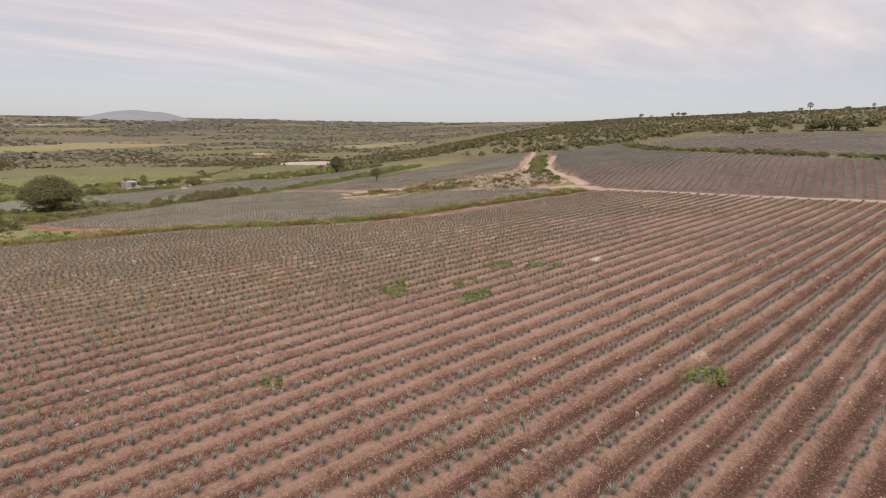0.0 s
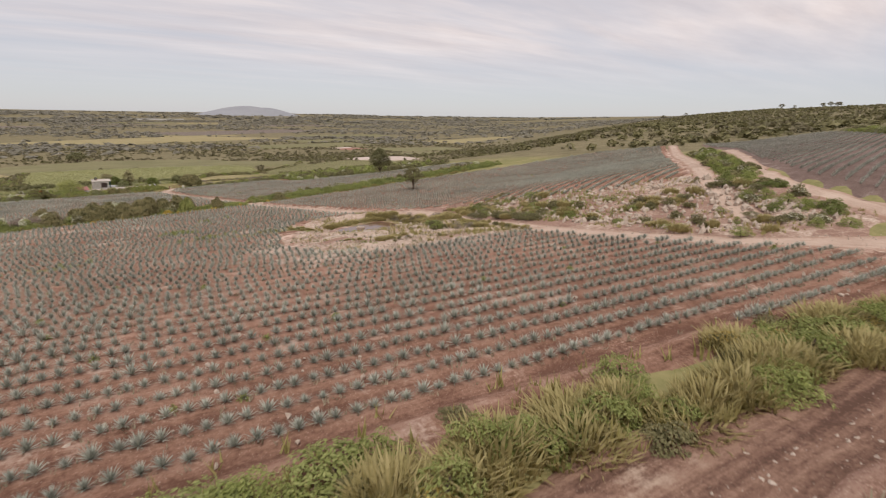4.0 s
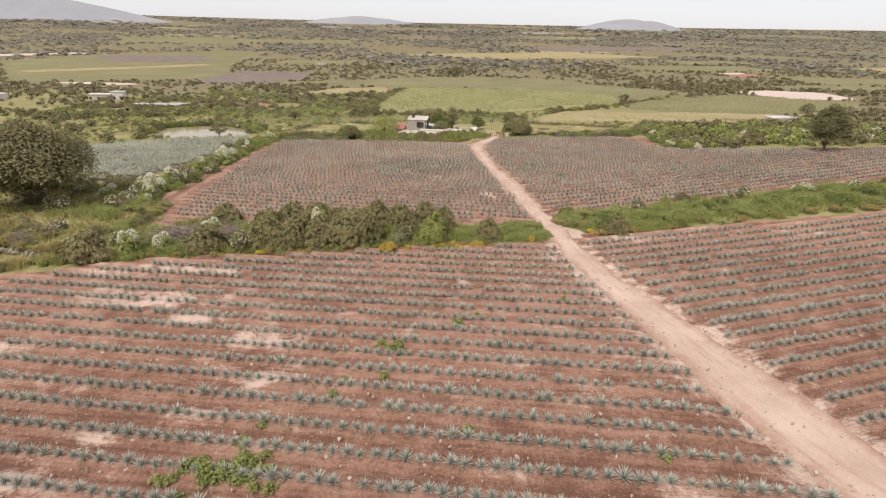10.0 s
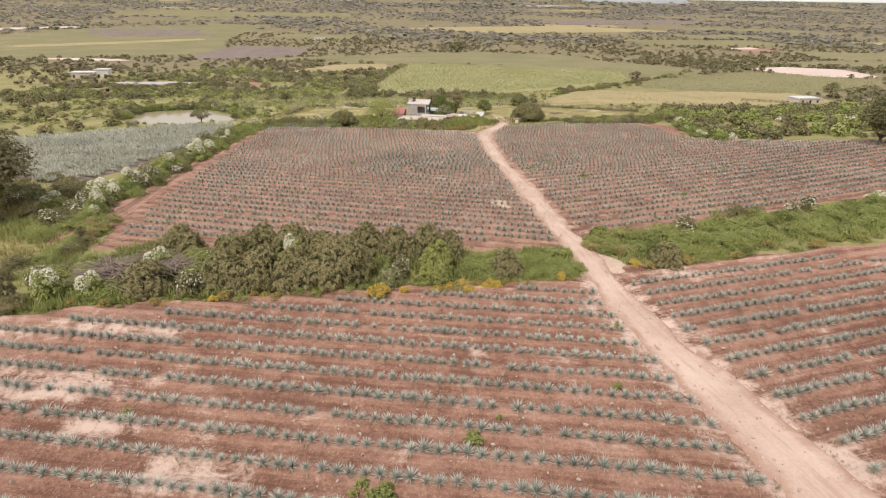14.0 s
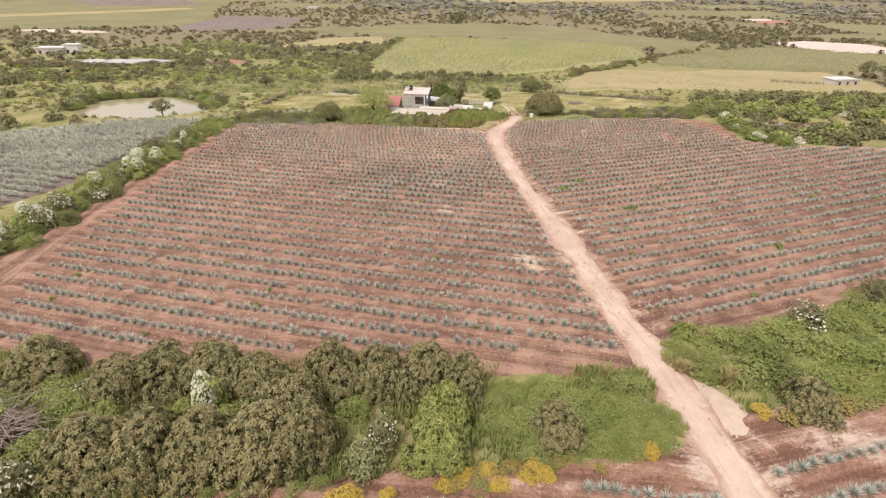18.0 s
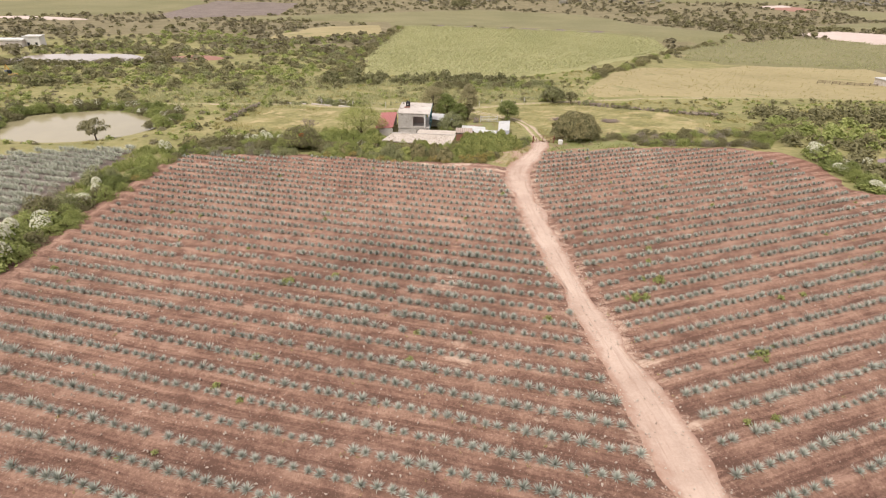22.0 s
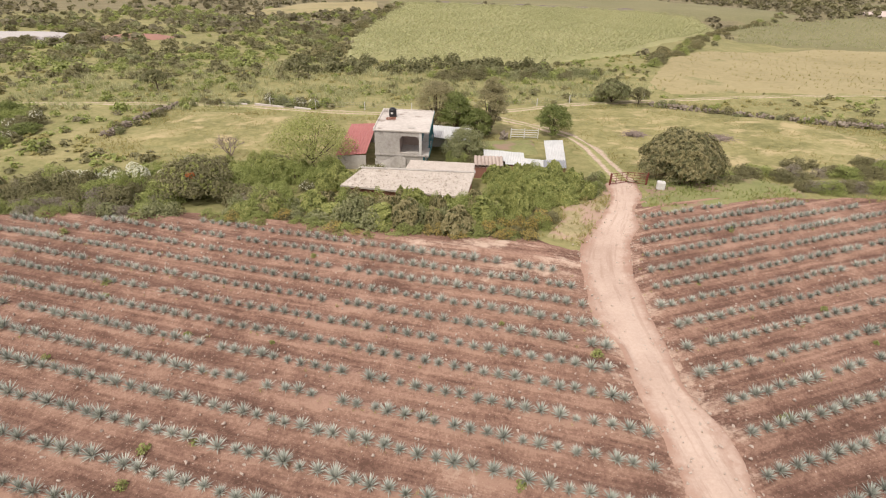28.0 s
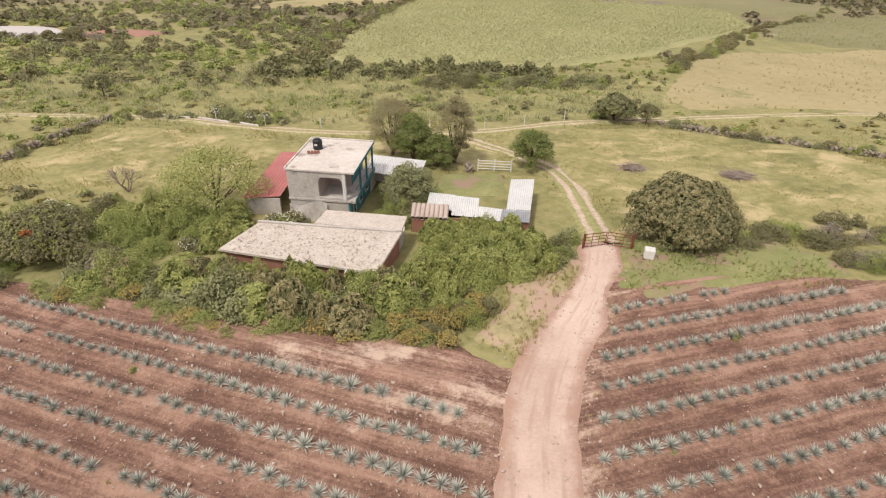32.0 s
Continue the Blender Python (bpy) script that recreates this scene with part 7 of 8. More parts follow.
# red gate: two leaves meeting at a slight angle
gate = empty("gate", pose(0, 0, 0), "rust-red metal field gate of two closed leaves", "gate")
for (ax, ay), (bx, by) in (((13.45, 233.9), (15.35, 234.55)), ((15.42, 234.56), (17.4, 234.15))):
    z = float(land(15.4, 234.2)) + 0.2
    d = Vector((bx - ax, by - ay, 0)); ln = d.length
    m = Matrix.Translation((ax, ay, z)) @ Matrix.Rotation(math.atan2(d.y, d.x), 4, "Z")
    leaf = part("leaf", boxes((0, 0.05, -0.025, 0.025, 0, 1.25), (ln - 0.05, ln, -0.025, 0.025, 0, 1.25), (0.05, ln - 0.05, -0.025, 0.025, 0, 0.05), (0.05, ln - 0.05, -0.025, 0.025, 1.2, 1.25), bevel=0.006), M_gate, gate)
    leaf.matrix_basis = m
    for q in (0.3, 0.6, 0.9):
        part("rail", boxes((0.05, ln - 0.05, -0.018, 0.018, q, q + 0.035), bevel=0), M_gate, leaf)
    for q in (0.33, 0.66):
        part("upright", boxes((ln * q, ln * q + 0.035, -0.018, 0.018, 0.05, 1.2), bevel=0), M_gate, leaf)
for x, y in ((13.35, 233.85), (17.5, 234.1)):
    post_at(x, y, 1.55, 0.07, M_gate, gate, "gate_post")
fence = empty("yard_fence", pose(0, 0, 0), "white painted rail fence across the yard", "fence")
zf = float(land(6, 252.7)) + 0.1
for k in range(4):
    part("rail", boxes((4.25, 8.05, 252.66, 252.72, zf + 0.25 + 0.33 * k, zf + 0.35 + 0.33 * k)), M_white, fence)
for x in (4.2, 6.1, 8.05):
    post_at(x, 252.75, 1.6, 0.06, M_white, fence)
pillar = empty("stone_pillar", pose(3.2, 252.4, float(land(3.2, 252.4)) - 0.05), "stubby rubble stone pillar at the fence's end", "pillar")
for k in range(26):
    a_, zz = k * 1.9, 0.16 * (k // 4)
    v_, f_ = ROCKS[k % 6]
    put("stone", mesh_of("stone", v_ * 0.22, f_, M_drystone), pillar).matrix_basis = pose(0.42 * math.cos(a_), 0.3 * math.sin(a_), zz + 0.12, 0, 0, k * 40)
bx = empty("white_box", pose(18.4, 232.3, float(land(18.4, 232.3)) + 0.28, 0, 0, -12), "white plastic water container by the gate", "container")
part("body", boxes((-0.42, 0.42, -0.36, 0.36, 0, 0.86), bevel=0.06), M_white, bx)
part("cap", cylinder(0.12, 0.06, 12, z=0.862), M_white, bx)
part("foot_pallet", boxes((-0.45, 0.45, -0.4, 0.4, -0.12, -0.004)), M_bark, bx)


def stone_wall(name, line, h, w, label, per=2.6):
    """A dry-stone wall of separate stones."""
    line = np.array(line, float)
    t = np.r_[0, np.cumsum(np.hypot(*np.diff(line, axis=0).T))]
    n = int(t[-1] * per)
    wall = empty(name, pose(0, 0, 0), label, "stone wall")
    share = [mesh_of("stone", v_ * 0.24, f_, M_drystone) for v_, f_ in ROCKS]
    for k in range(n):
        s = rub.uniform(0, t[-1])
        x, y = np.interp(s, t, line[:, 0]) + rub.uniform(-w, w), np.interp(s, t, line[:, 1]) + rub.uniform(-w, w)
        z = float(land(x, y)) + 0.1 + rub.choice([0.05, 0.25, 0.45, 0.6]) * h
        o = put("stone", share[k % 6], wall)
        o.matrix_basis = pose(x, y, z, rub.uniform(0, 360), 0, rub.uniform(0, 360)) @ Matrix.Scale(rub.uniform(0.7, 1.4), 4)
    return wall


stone_wall("stone_wall", [(-52.6, 250), (-52.8, 259.9), (-51.5, 270.5)], 1.0, 0.3, "old grey dry-stone wall across the meadow", 6)
stone_wall("stone_wall", [(31, 275.4), (41.6, 268.3), (48.5, 264.2), (60, 258)], 0.9, 0.3, "old dark dry-stone wall along the meadow", 6)
stone_wall("stone_wall", [(-47, 116), (-52, 117.6), (-60, 118)], 0.7, 0.3, "tumbled dry-stone wall by the scrub", 6)
lane_wall = empty("lane_wall", pose(0, 0, 0), "low broken pale wall along the lane", "wall")
for k, (x0, x1, y0, y1) in enumerate([(-47, -40, 272.6, 271.9), (-38.5, -33, 271.6, 270.2), (-31, -28, 269.3, 268.4)]):
    z = float(land(x0, y0))
    part("wall_piece", prism([(x0, y0), (x1, y1), (x1, y1 + 0.3), (x0, y0 + 0.3)], z - 0.4, z + 0.5), M_roofcon, lane_wall)
lane_fence = empty("lane_fence", pose(0, 0, 0), "pale fence posts with wire along the lane", "fence")
LP = [(-36, 272.3), (-27.5, 270), (-19, 269.6), (-11, 269.4), (-3, 270.3), (5, 272), (11, 274.3), (17.4, 277.6), (24, 279.8), (32, 281)]
for x, y in LP:
    post_at(x, y, 1.45, 0.06, M_white, lane_fence)
for (ax, ay), (bx_, by_) in zip(LP, LP[1:]):
    for q in (0.55, 0.95, 1.3):
        part("wire", (lambda vf: (lambda b: ([b.verts.new(c) for c in vf[0]], b.verts.ensure_lookup_table(), [b.faces.new([b.verts[i] for i in fc]) for fc in vf[1]], b)[-1])(bmesh.new()))(tube([(ax, ay, float(land(ax, ay)) + q), (bx_, by_, float(land(bx_, by_)) + q)], [0.008, 0.008], 3)), M_greytin, lane_fence)


# distant farm buildings
def farmhouse(x, y, w, d, h, turn, wall_mat, roof_mat, label, openings=3):
    e = empty("farmhouse", pose(x, y, float(land(x, y)) - 0.2, 0, 0, turn), label, "house")
    part("wall", boxes((-w / 2, w / 2, -d / 2, d / 2, 0, h)), wall_mat, e)
    part("roof", boxes((-w / 2 - 0.3, w / 2 + 0.3, -d / 2 - 0.3, d / 2 + 0.3, h + 0.004, h + 0.25)), roof_mat, e)
    part("parapet", boxes((-w / 2 - 0.3, w / 2 + 0.3, -d / 2 - 0.3, -d / 2 - 0.1, h + 0.254, h + 0.6)), roof_mat, e)
    for k in range(openings):
        cx = -w / 2 + w * (k + 0.5) / openings
        win = part("window" if k else "door", boxes((cx - 0.6, cx + 0.6, -d / 2 - 0.03, -d / 2 - 0.004, 0.9 if k else 0.1, 2.1)), M_bark, e)
        part("pane", boxes((cx - 0.5, cx + 0.5, -d / 2 - 0.05, -d / 2 - 0.032, 1.0, 2.0), bevel=0), M_glass, win)


farmhouse(-215, 409, 13, 8, 3.2, 10, M_roofcon, M_white, "low pale farmhouse beyond the ponds")
farmhouse(-206, 413, 7, 6, 4.6, 10, M_white, M_white, "white upper block of a farmhouse beyond the ponds", 2)
farmhouse(-276, 402, 13, 7, 3.2, -5, M_white, M_tin, "white shed-like house on the plain")
farmhouse(-330, 447, 22, 8, 3.2, -5, M_roofcon, M_white, "long pale farm building on the plain", 4)
farmhouse(180, 358, 13, 8, 2.8, 12, M_roofcon, M_tin, "cattle shed with a white sheet roof")
farmhouse(-200, 992, 16, 8, 3.4, 0, M_white, M_white, "tiny white building far out on the plain")
farmhouse(-144, 1196, 16, 8, 3.4, 0, M_white, M_white, "tiny white building far out on the plain")
farmhouse(480, 2900, 200, 30, 7, 3, M_white, M_white, "long row of white greenhouses far out on the plain", 4)
farmhouse(-560, 3100, 150, 26, 7, -3, M_white, M_white, "row of white sheds far out on the plain", 4)
farmhouse(-1700, 2900, 240, 30, 8, 5, M_white, M_white, "white village strip at the mountain's foot", 4)
corral = empty("corral", pose(0, 0, 0), "dark rail corral beside the cattle shed", "corral")
for k in range(9):
    x, y = 150 + 2.6 * k, 361 - 0.7 * k
    post_at(x, y, 1.4, 0.09, M_bark, corral)
for q in (0.5, 0.9, 1.3):
    z = float(land(160, 358)) + q
    part("rail", prism([(150, 361), (170.8, 355.4), (170.8, 355.52), (150, 361.12)], z, z + 0.12, bevel=0), M_bark, corral)

# bushes round the farm
G7 = "bushes round the farm"
hedge(["lush", "castor", "castor_dark", "castor", "pale"], [(-26, 226), (-20, 226), (-15, 225), (-9, 223.8), (-4, 223.4), (0, 223.2)], 4.5, 44, (1.0, 2.2), (1.3, 3.2), G7, " in front of the low building")
hedge(["lush", "weed", "golden", "weed"], [(-28, 223.4), (-19, 222.8), (-11, 220.4), (-5, 220.4), (1, 219.8)], 1.8, 34, (0.8, 1.4), (0.7, 1.3), G7, " at the field edge")
hedge(["golden", "weed", "lush", "scrub"], [(-1, 221), (2.6, 221.4), (4.6, 222.6), (5, 225)], 3.0, 22, (0.8, 1.4), (0.8, 1.4), G7, " at the road corner")
hedge(["castor", "lush", "castor", "castor"], [(-0.5, 226.5), (3, 229), (6, 231.5), (9.5, 233)], 6.5, 40, (1.0, 2.1), (1.2, 2.9), G7, " below the sheds")
hedge(["castor", "castor"], [(0.5, 233.5), (4, 234.6), (8, 235)], 2.0, 14, (1.0, 1.5), (1.6, 2.2), G7, " below the sheds")
hedge(["pale", "scrub", "lush"], [(10, 231), (12, 233.4), (11.5, 236)], 2.4, 10, (0.9, 1.5), (1.0, 1.9), G7, " beside the gate")
hedge(["lush", "scrub", "lush", "scrub", "dry"], [(-50, 227), (-40, 228.5), (-30, 228.5), (-22, 229)], 5, 46, (1.2, 2.6), (1.2, 3.2), G7, " north of the house field")
hedge(["dry", "pale", "dry", "weed"], [(-50, 224), (-40, 224.6), (-31, 224.8)], 2.4, 30, (1.0, 1.8), (1.0, 1.9), G7, " at the field edge")
hedge(["flowering_sparse", "lush", "pale", "flowering"], [(-48, 231), (-36, 232), (-30, 234)], 4, 16, (1.4, 2.2), (1.8, 3.0), G7, " in the meadow corner")
hedge(["lush", "flowering_sparse", "weed"], [(-20, 231), (-15.5, 233.5), (-12, 236)], 4, 18, (1.0, 1.7), (1.0, 1.8), G7, " behind the low building")
hedge(["lush", "weed"], [(-8, 236.4), (-4, 237.6), (-3.4, 240)], 2.6, 12, (0.9, 1.4), (0.9, 1.7), G7, " below the house")
hedge(["lush", "scrub", "castor_dark"], [(-4.5, 243), (-2.5, 240), (-1.5, 237)], 2.2, 9, (1.0, 1.6), (1.4, 2.2), G7, " between house and sheds")
hedge(["scrub", "scrub", "dry", "lush"], [(26, 235.5), (34, 237.5), (42, 238.5), (52, 239), (62, 236)], 4.5, 40, (1.1, 2.2), (0.9, 2.0), G7, " beside the round tree")
hedge(["scrub", "lush", "broad"], [(58, 232), (64, 239), (71, 248)], 7, 24, (1.6, 2.8), (1.6, 2.8), G7, " beyond the gate field")
hedge(["scrub", "pale", "lush"], [(-52.5, 252), (-53, 262), (-52, 271), (-40, 273)], 3, 22, (0.8, 1.7), (0.8, 1.7), G7, " along the old wall")
hedge(["scrub", "pale", "lush"], [(33, 275), (42, 269), (50, 264.5), (62, 259)], 2.5, 22, (0.7, 1.5), (0.7, 1.6), G7, " along the old wall")
hedge(["flowering_sparse", "lush", "pale"], [(-37, 273.5), (-32, 272.5), (-26, 271)], 3, 12, (1.0, 1.8), (1.2, 2.2), G7, " along the lane")
hedge(["scrub", "lush", "broad"], [(47, 322), (64, 354), (90, 403), (132, 471), (164, 497), (198, 537)], 7, 60, (1.6, 3.2), (1.6, 3.0), "hedge beside the corn", " along the corn field")
hedge(["scrub", "broad", "lush"], [(-40, 330), (-42, 380), (-40, 470), (-38, 580)], 9, 60, (1.8, 3.6), (1.8, 3.2), "hedge beside the corn", " along the corn field")
hedge(["scrub", "lush", "pale"], [(-8, 300), (4, 303), (16, 306), (30, 305)], 8, 34, (1.4, 2.6), (1.4, 2.6), "hedge beside the corn", " below the corn field")
hedge(["lush", "lush", "castor", "lush", "lush"], [(-29, 232.5), (-27, 233), (-21, 233.5), (-16.5, 235)], 6.5, 40, (1.2, 2.1), (1.5, 2.9), G7, " beside the red roof")
hedge(["lush", "weed", "scrub"], [(-44, 233), (-38, 236), (-30, 239), (-24, 241)], 5, 26, (0.9, 1.8), (0.9, 1.9), G7, " on the meadow's edge")
hedge(["castor", "castor_dark", "lush"], [(-15, 225.2), (-9, 224.6), (-3, 224.6), (0, 226)], 1.6, 18, (1.0, 1.5), (2.5, 3.2), G7, " in front of the low building")
hedge(["castor", "lush"], [(0, 234.6), (4, 235.6), (8, 235.8)], 1.4, 14, (0.9, 1.4), (1.9, 2.6), G7, " below the sheds")
hedge(["lush", "pale", "lush"], [(-5, 240.5), (-2, 239.6), (0.8, 240.4), (-0.5, 243)], 2.4, 16, (0.9, 1.5), (1.4, 2.6), G7, " between house and sheds")
hedge(["scrub", "dry", "deep", "scrub", "lush"], [(34, 233), (42, 232), (50, 231.4), (57, 229.4)], 2.4, 38, (0.9, 1.8), (0.8, 1.8), G7, " along the gate field's end")
hedge(["lush", "deep", "flowering", "lush"], [(61.5, 226), (60, 214), (59, 204), (62, 196)], 3.5, 26, (1.4, 2.4), (1.4, 2.6), G7, " beyond the gate field")


# ---- small things on the ground ----
M_redstone = surface("reddish_rubble", [(0.3, (0.20, 0.125, 0.098)), (0.5, (0.31, 0.205, 0.162)), (0.7, (0.44, 0.325, 0.265))], 0.6, 4.0)
def tufts(label, n, poly, size, mat, blades=6, off=True, category="grass", drift=0.0, lift=0.1):
    """Blades of grass over an outline."""
    p = np.array(poly)
    x, y = rng.uniform(p[:, 0].min(), p[:, 0].max(), n), rng.uniform(p[:, 1].min(), p[:, 1].max(), n)
    ok = (inside(poly, x, y) > 0) & (waves(x, y, 3.0, 1.7) + rng.uniform(-0.6, 0.6, n) > drift)
    for q in ROADS if off else ():
        ok &= inside(q, x, y) < 0.1
    x, y = x[ok], y[ok]
    kinds = []
    for _ in range(4):
        vs, fs = [], []
        for k in range(blades):
            a, lean, h = rng.uniform(0, 6.28), rng.uniform(0.1, 0.6), rng.uniform(0.6, 1.0)
            b = np.array([rng.uniform(-0.25, 0.25), rng.uniform(-0.25, 0.25), 0])
            s = np.array([-math.sin(a), math.cos(a), 0]) * 0.075
            vs += [b - s, b + s, b + np.array([math.cos(a) * lean, math.sin(a) * lean, h])]
            fs.append((3 * k, 3 * k + 1, 3 * k + 2))
        kinds.append((np.array(vs), np.array(fs)))
    v, f = scatter(kinds, np.stack([x, y, land(x, y) + lift], 1), rng.uniform(*size, len(x)), rng.uniform(0, 6.28, len(x)), rng)
    put("grass_tufts", mesh_of("grass_tufts", v, f, mat), label=label, category=category, kind="stuff")


tufts("rough grass on the hill's lip", 9000, [(-110, 67), (-68, 45), (-56, 31), (-46, 12), (-38, 4), (-28, 3), (-14, 1), (4, -3), (24, -8), (24, -14), (9, -12.4), (-3, -9.4), (-16, -6.6), (-25, -6), (-38, -4), (-47, 2.5), (-55, 13), (-64, 26), (-110, 56)], (0.6, 1.2), M_grassblade, off=False)
tufts("yellowing grass round the pond", 4500, [(5, 68), (10, 73), (20, 74), (23.5, 66), (23, 50), (22, 36), (14, 37), (8, 46), (4, 56)], (0.3, 0.75), M_grassblade, drift=0.25, lift=0.42)
tufts("dry grass over the chalky mound", 9000, RING, (0.15, 0.4), M_straw, drift=0.35, lift=0.4)
tufts("dead weeds over the chalky mound", 5000, RING, (0.2, 0.5), M_dryweed, drift=0.2, lift=0.4)
tufts("dry grass on the rubble bank", 4000, [(26, 10), (27, 60), (36, 66), (48, 42), (58, 30), (38, 1)], (0.3, 0.7), M_grassblade, drift=0.0, lift=0.34)
tufts("weeds on the rubble bank", 1600, [(27, 33), (27.5, 60), (34, 66), (44, 56), (46, 40), (40, 27)], (0.4, 0.9), M_lush, drift=0.1, lift=0.3)
tufts("meadow grass round the house", 20000, [(-56, 240), (-56, 274), (-12, 266), (17, 275), (40, 280), (66, 258), (56, 236), (16, 236), (12, 250), (-8, 252), (-24, 240)], (0.18, 0.42), M_grassblade, drift=0.1)
tufts("greener grass behind the lane", 14000, [(-90, 262), (-90, 318), (-34, 322), (30, 318), (40, 288), (10, 276), (-20, 271)], (0.5, 1.1), M_corn, off=True)
tufts("dry grass by the road corner", 1600, [(3.5, 219.8), (7.2, 218.4), (12.4, 228), (13, 235), (9, 232), (5, 224)], (0.2, 0.45), M_grassblade)
tufts("grass on the hedge bank", 13000, [(-45, 113), (-20, 118.5), (11, 122.5), (11.5, 130), (-10, 131.5), (-42, 132)], (0.5, 1.0), M_lush, off=True, drift=-0.1)
tufts("grass on the long hedge bank", 15000, [(16, 125), (40, 131), (70, 137.5), (120, 146), (122, 158), (63, 149), (36, 140), (17, 134)], (0.5, 1.0), M_lush, drift=-0.1)
tufts("grass west of the house field", 8000, [(-49.6, 132), (-50.4, 160), (-52.8, 190), (-56, 228), (-60, 228), (-58, 180), (-54, 150), (-60, 134)], (0.5, 1.0), M_lush, drift=-0.1)
tufts("grass on the rough slope", 12000, [(-46, 112), (-46, 132), (-56, 160), (-110, 165), (-130, 120), (-90, 100)], (0.5, 1.1), M_grassblade, drift=-0.1)


def row_weeds(label, fname, gap, size, mat, spread=0.3, keep=0.75):
    """Dry weeds that have come up along the planted ridges."""
    poly, ang, spacing = FIELDS[fname][:3]
    p = np.array(poly, float)
    a = radians(ang)
    ca, sa = math.cos(a), math.sin(a)
    u, v = p[:, 0] * ca + p[:, 1] * sa, -p[:, 0] * sa + p[:, 1] * ca
    U, V = np.meshgrid(np.arange(max(u.min(), -135), u.max(), gap), spacing * np.arange(math.ceil(v.min() / spacing), math.floor(v.max() / spacing) + 1))
    U, V = U + rng.uniform(-gap, gap, U.shape), V + rng.normal(0, spread, V.shape)
    x, y = (U * ca - V * sa).ravel(), (U * sa + V * ca).ravel()
    ok = (y > -105) & (inside(poly, x, y) > 0) & (0.5 + 0.5 * waves(x, y, 7.0, 2.3) + rng.uniform(-0.4, 0.4, len(x)) > 1 - keep + (0.8 * np.clip((-38 - y) / 14, 0, 1) if fname == "hill_field" else 0))
    for q in ROADS:
        ok &= inside(q, x, y) < -0.3
    x, y = x[ok], y[ok]
    kinds = []
    for _ in range(5):
        n = 6
        az, h, lean = rng.uniform(0, 6.28, n), rng.uniform(0.5, 1.0, n), rng.uniform(0.2, 0.8, n)
        b = np.stack([rng.uniform(-0.4, 0.4, n), rng.uniform(-0.4, 0.4, n), np.zeros(n)], 1)
        side = 0.09 * np.stack([-np.sin(az), np.cos(az), 0 * az], 1)
        vs = np.stack([b - side, b + side, b + np.stack([np.cos(az) * lean, np.sin(az) * lean, h], 1)], 1).reshape(-1, 3)
        kinds.append((vs, np.arange(3 * n).reshape(-1, 3)))
    v, f = scatter(kinds, np.stack([x, y, land(x, y) + 0.3], 1), rng.uniform(*size, len(x)), rng.uniform(0, 6.28, len(x)), rng)
    put("row_weeds", mesh_of("row_weeds", v, f, mat), label=label, category="weeds", kind="stuff")


row_weeds("dry brown weeds along the hill field's rows", "hill_field", 0.16, (0.25, 0.55), M_dryweed, spread=0.34, keep=0.95)
row_weeds("dry weeds along the middle field's rows", "middle_field", 0.34, (0.2, 0.44), M_dryweed, keep=0.7)
row_weeds("dry weeds along the track field's rows", "track_field", 0.5, (0.2, 0.4), M_dryweed, keep=0.6)
row_weeds("dull small weeds along the house field's rows", "house_field", 0.7, (0.14, 0.3), M_grassblade, keep=0.45)
row_weeds("dull small weeds along the gate field's rows", "gate_field", 0.7, (0.14, 0.3), M_grassblade, keep=0.45)


def slab(x, y, z, sx, sy, sz, turn, label):
    """A flat pale rock, its upper edge worn round."""
    bm = bmesh.new()
    bmesh.ops.create_icosphere(bm, subdivisions=3, radius=1.0)
    for w in bm.verts:
        c = w.co
        k = 1 + 0.32 * float(waves(c.x * 2.2 + x, c.y * 2.2 + y, 1.0)) + 0.12 * float(waves(c.x * 9 + x, c.z * 9 + y, 1.0))
        w.co = (c.x * sx * k, c.y * sy * k, math.copysign(abs(c.z) ** 0.6, c.z) * sz * (1 + 0.25 * float(waves(c.x * 4 + y, c.y * 4, 1.0))))
    me = bpy.data.meshes.new("rock_slab")
    bm.to_mesh(me); bm.free()
    me.materials.append(M_stone)
    put("rock_slab", me, label=label, category="rock", group="rocks at the pond", m=pose(x, y, z, rng.uniform(-6, 6), rng.uniform(-6, 6), turn))


pond_z = SHORE_Z
for x, y, sx, sy, sz, turn in ((11.6, 64.6, 0.55, 0.28, 0.3, -25), (12.1, 64.3, 0.42, 0.25, 0.25, 10), (11.9, 64.9, 0.25, 0.2, 0.2, 0)):
    slab(x, y, pond_z + 0.02, sx, sy, sz, turn, "pale flat rock standing in the muddy pond")
for x, y, sx, sy, sz, turn in ((14.3, 58.3, 1.7, 0.8, 0.4, -12), (15.4, 57.2, 1.2, 0.7, 0.4, 20), (12.0, 56.4, 0.8, 0.5, 0.3, 40), (10.2, 56.2, 0.6, 0.4, 0.3, 0), (8.0, 57.6, 0.5, 0.3, 0.25, 60), (7.6, 59.4, 0.4, 0.25, 0.2, 30), (20.2, 61.5, 0.9, 0.3, 0.25, 75), (19.6, 64.2, 0.8, 0.3, 0.25, 70), (17.2, 68.3, 0.4, 0.25, 0.2, 0), (20.6, 59.6, 0.5, 0.4, 0.2, 10)):
    slab(x, y, max(float(land(x, y)) + 0.42, pond_z) + 0.02, sx, sy, sz, turn, "pale chalky rock slab on the pond's edge")


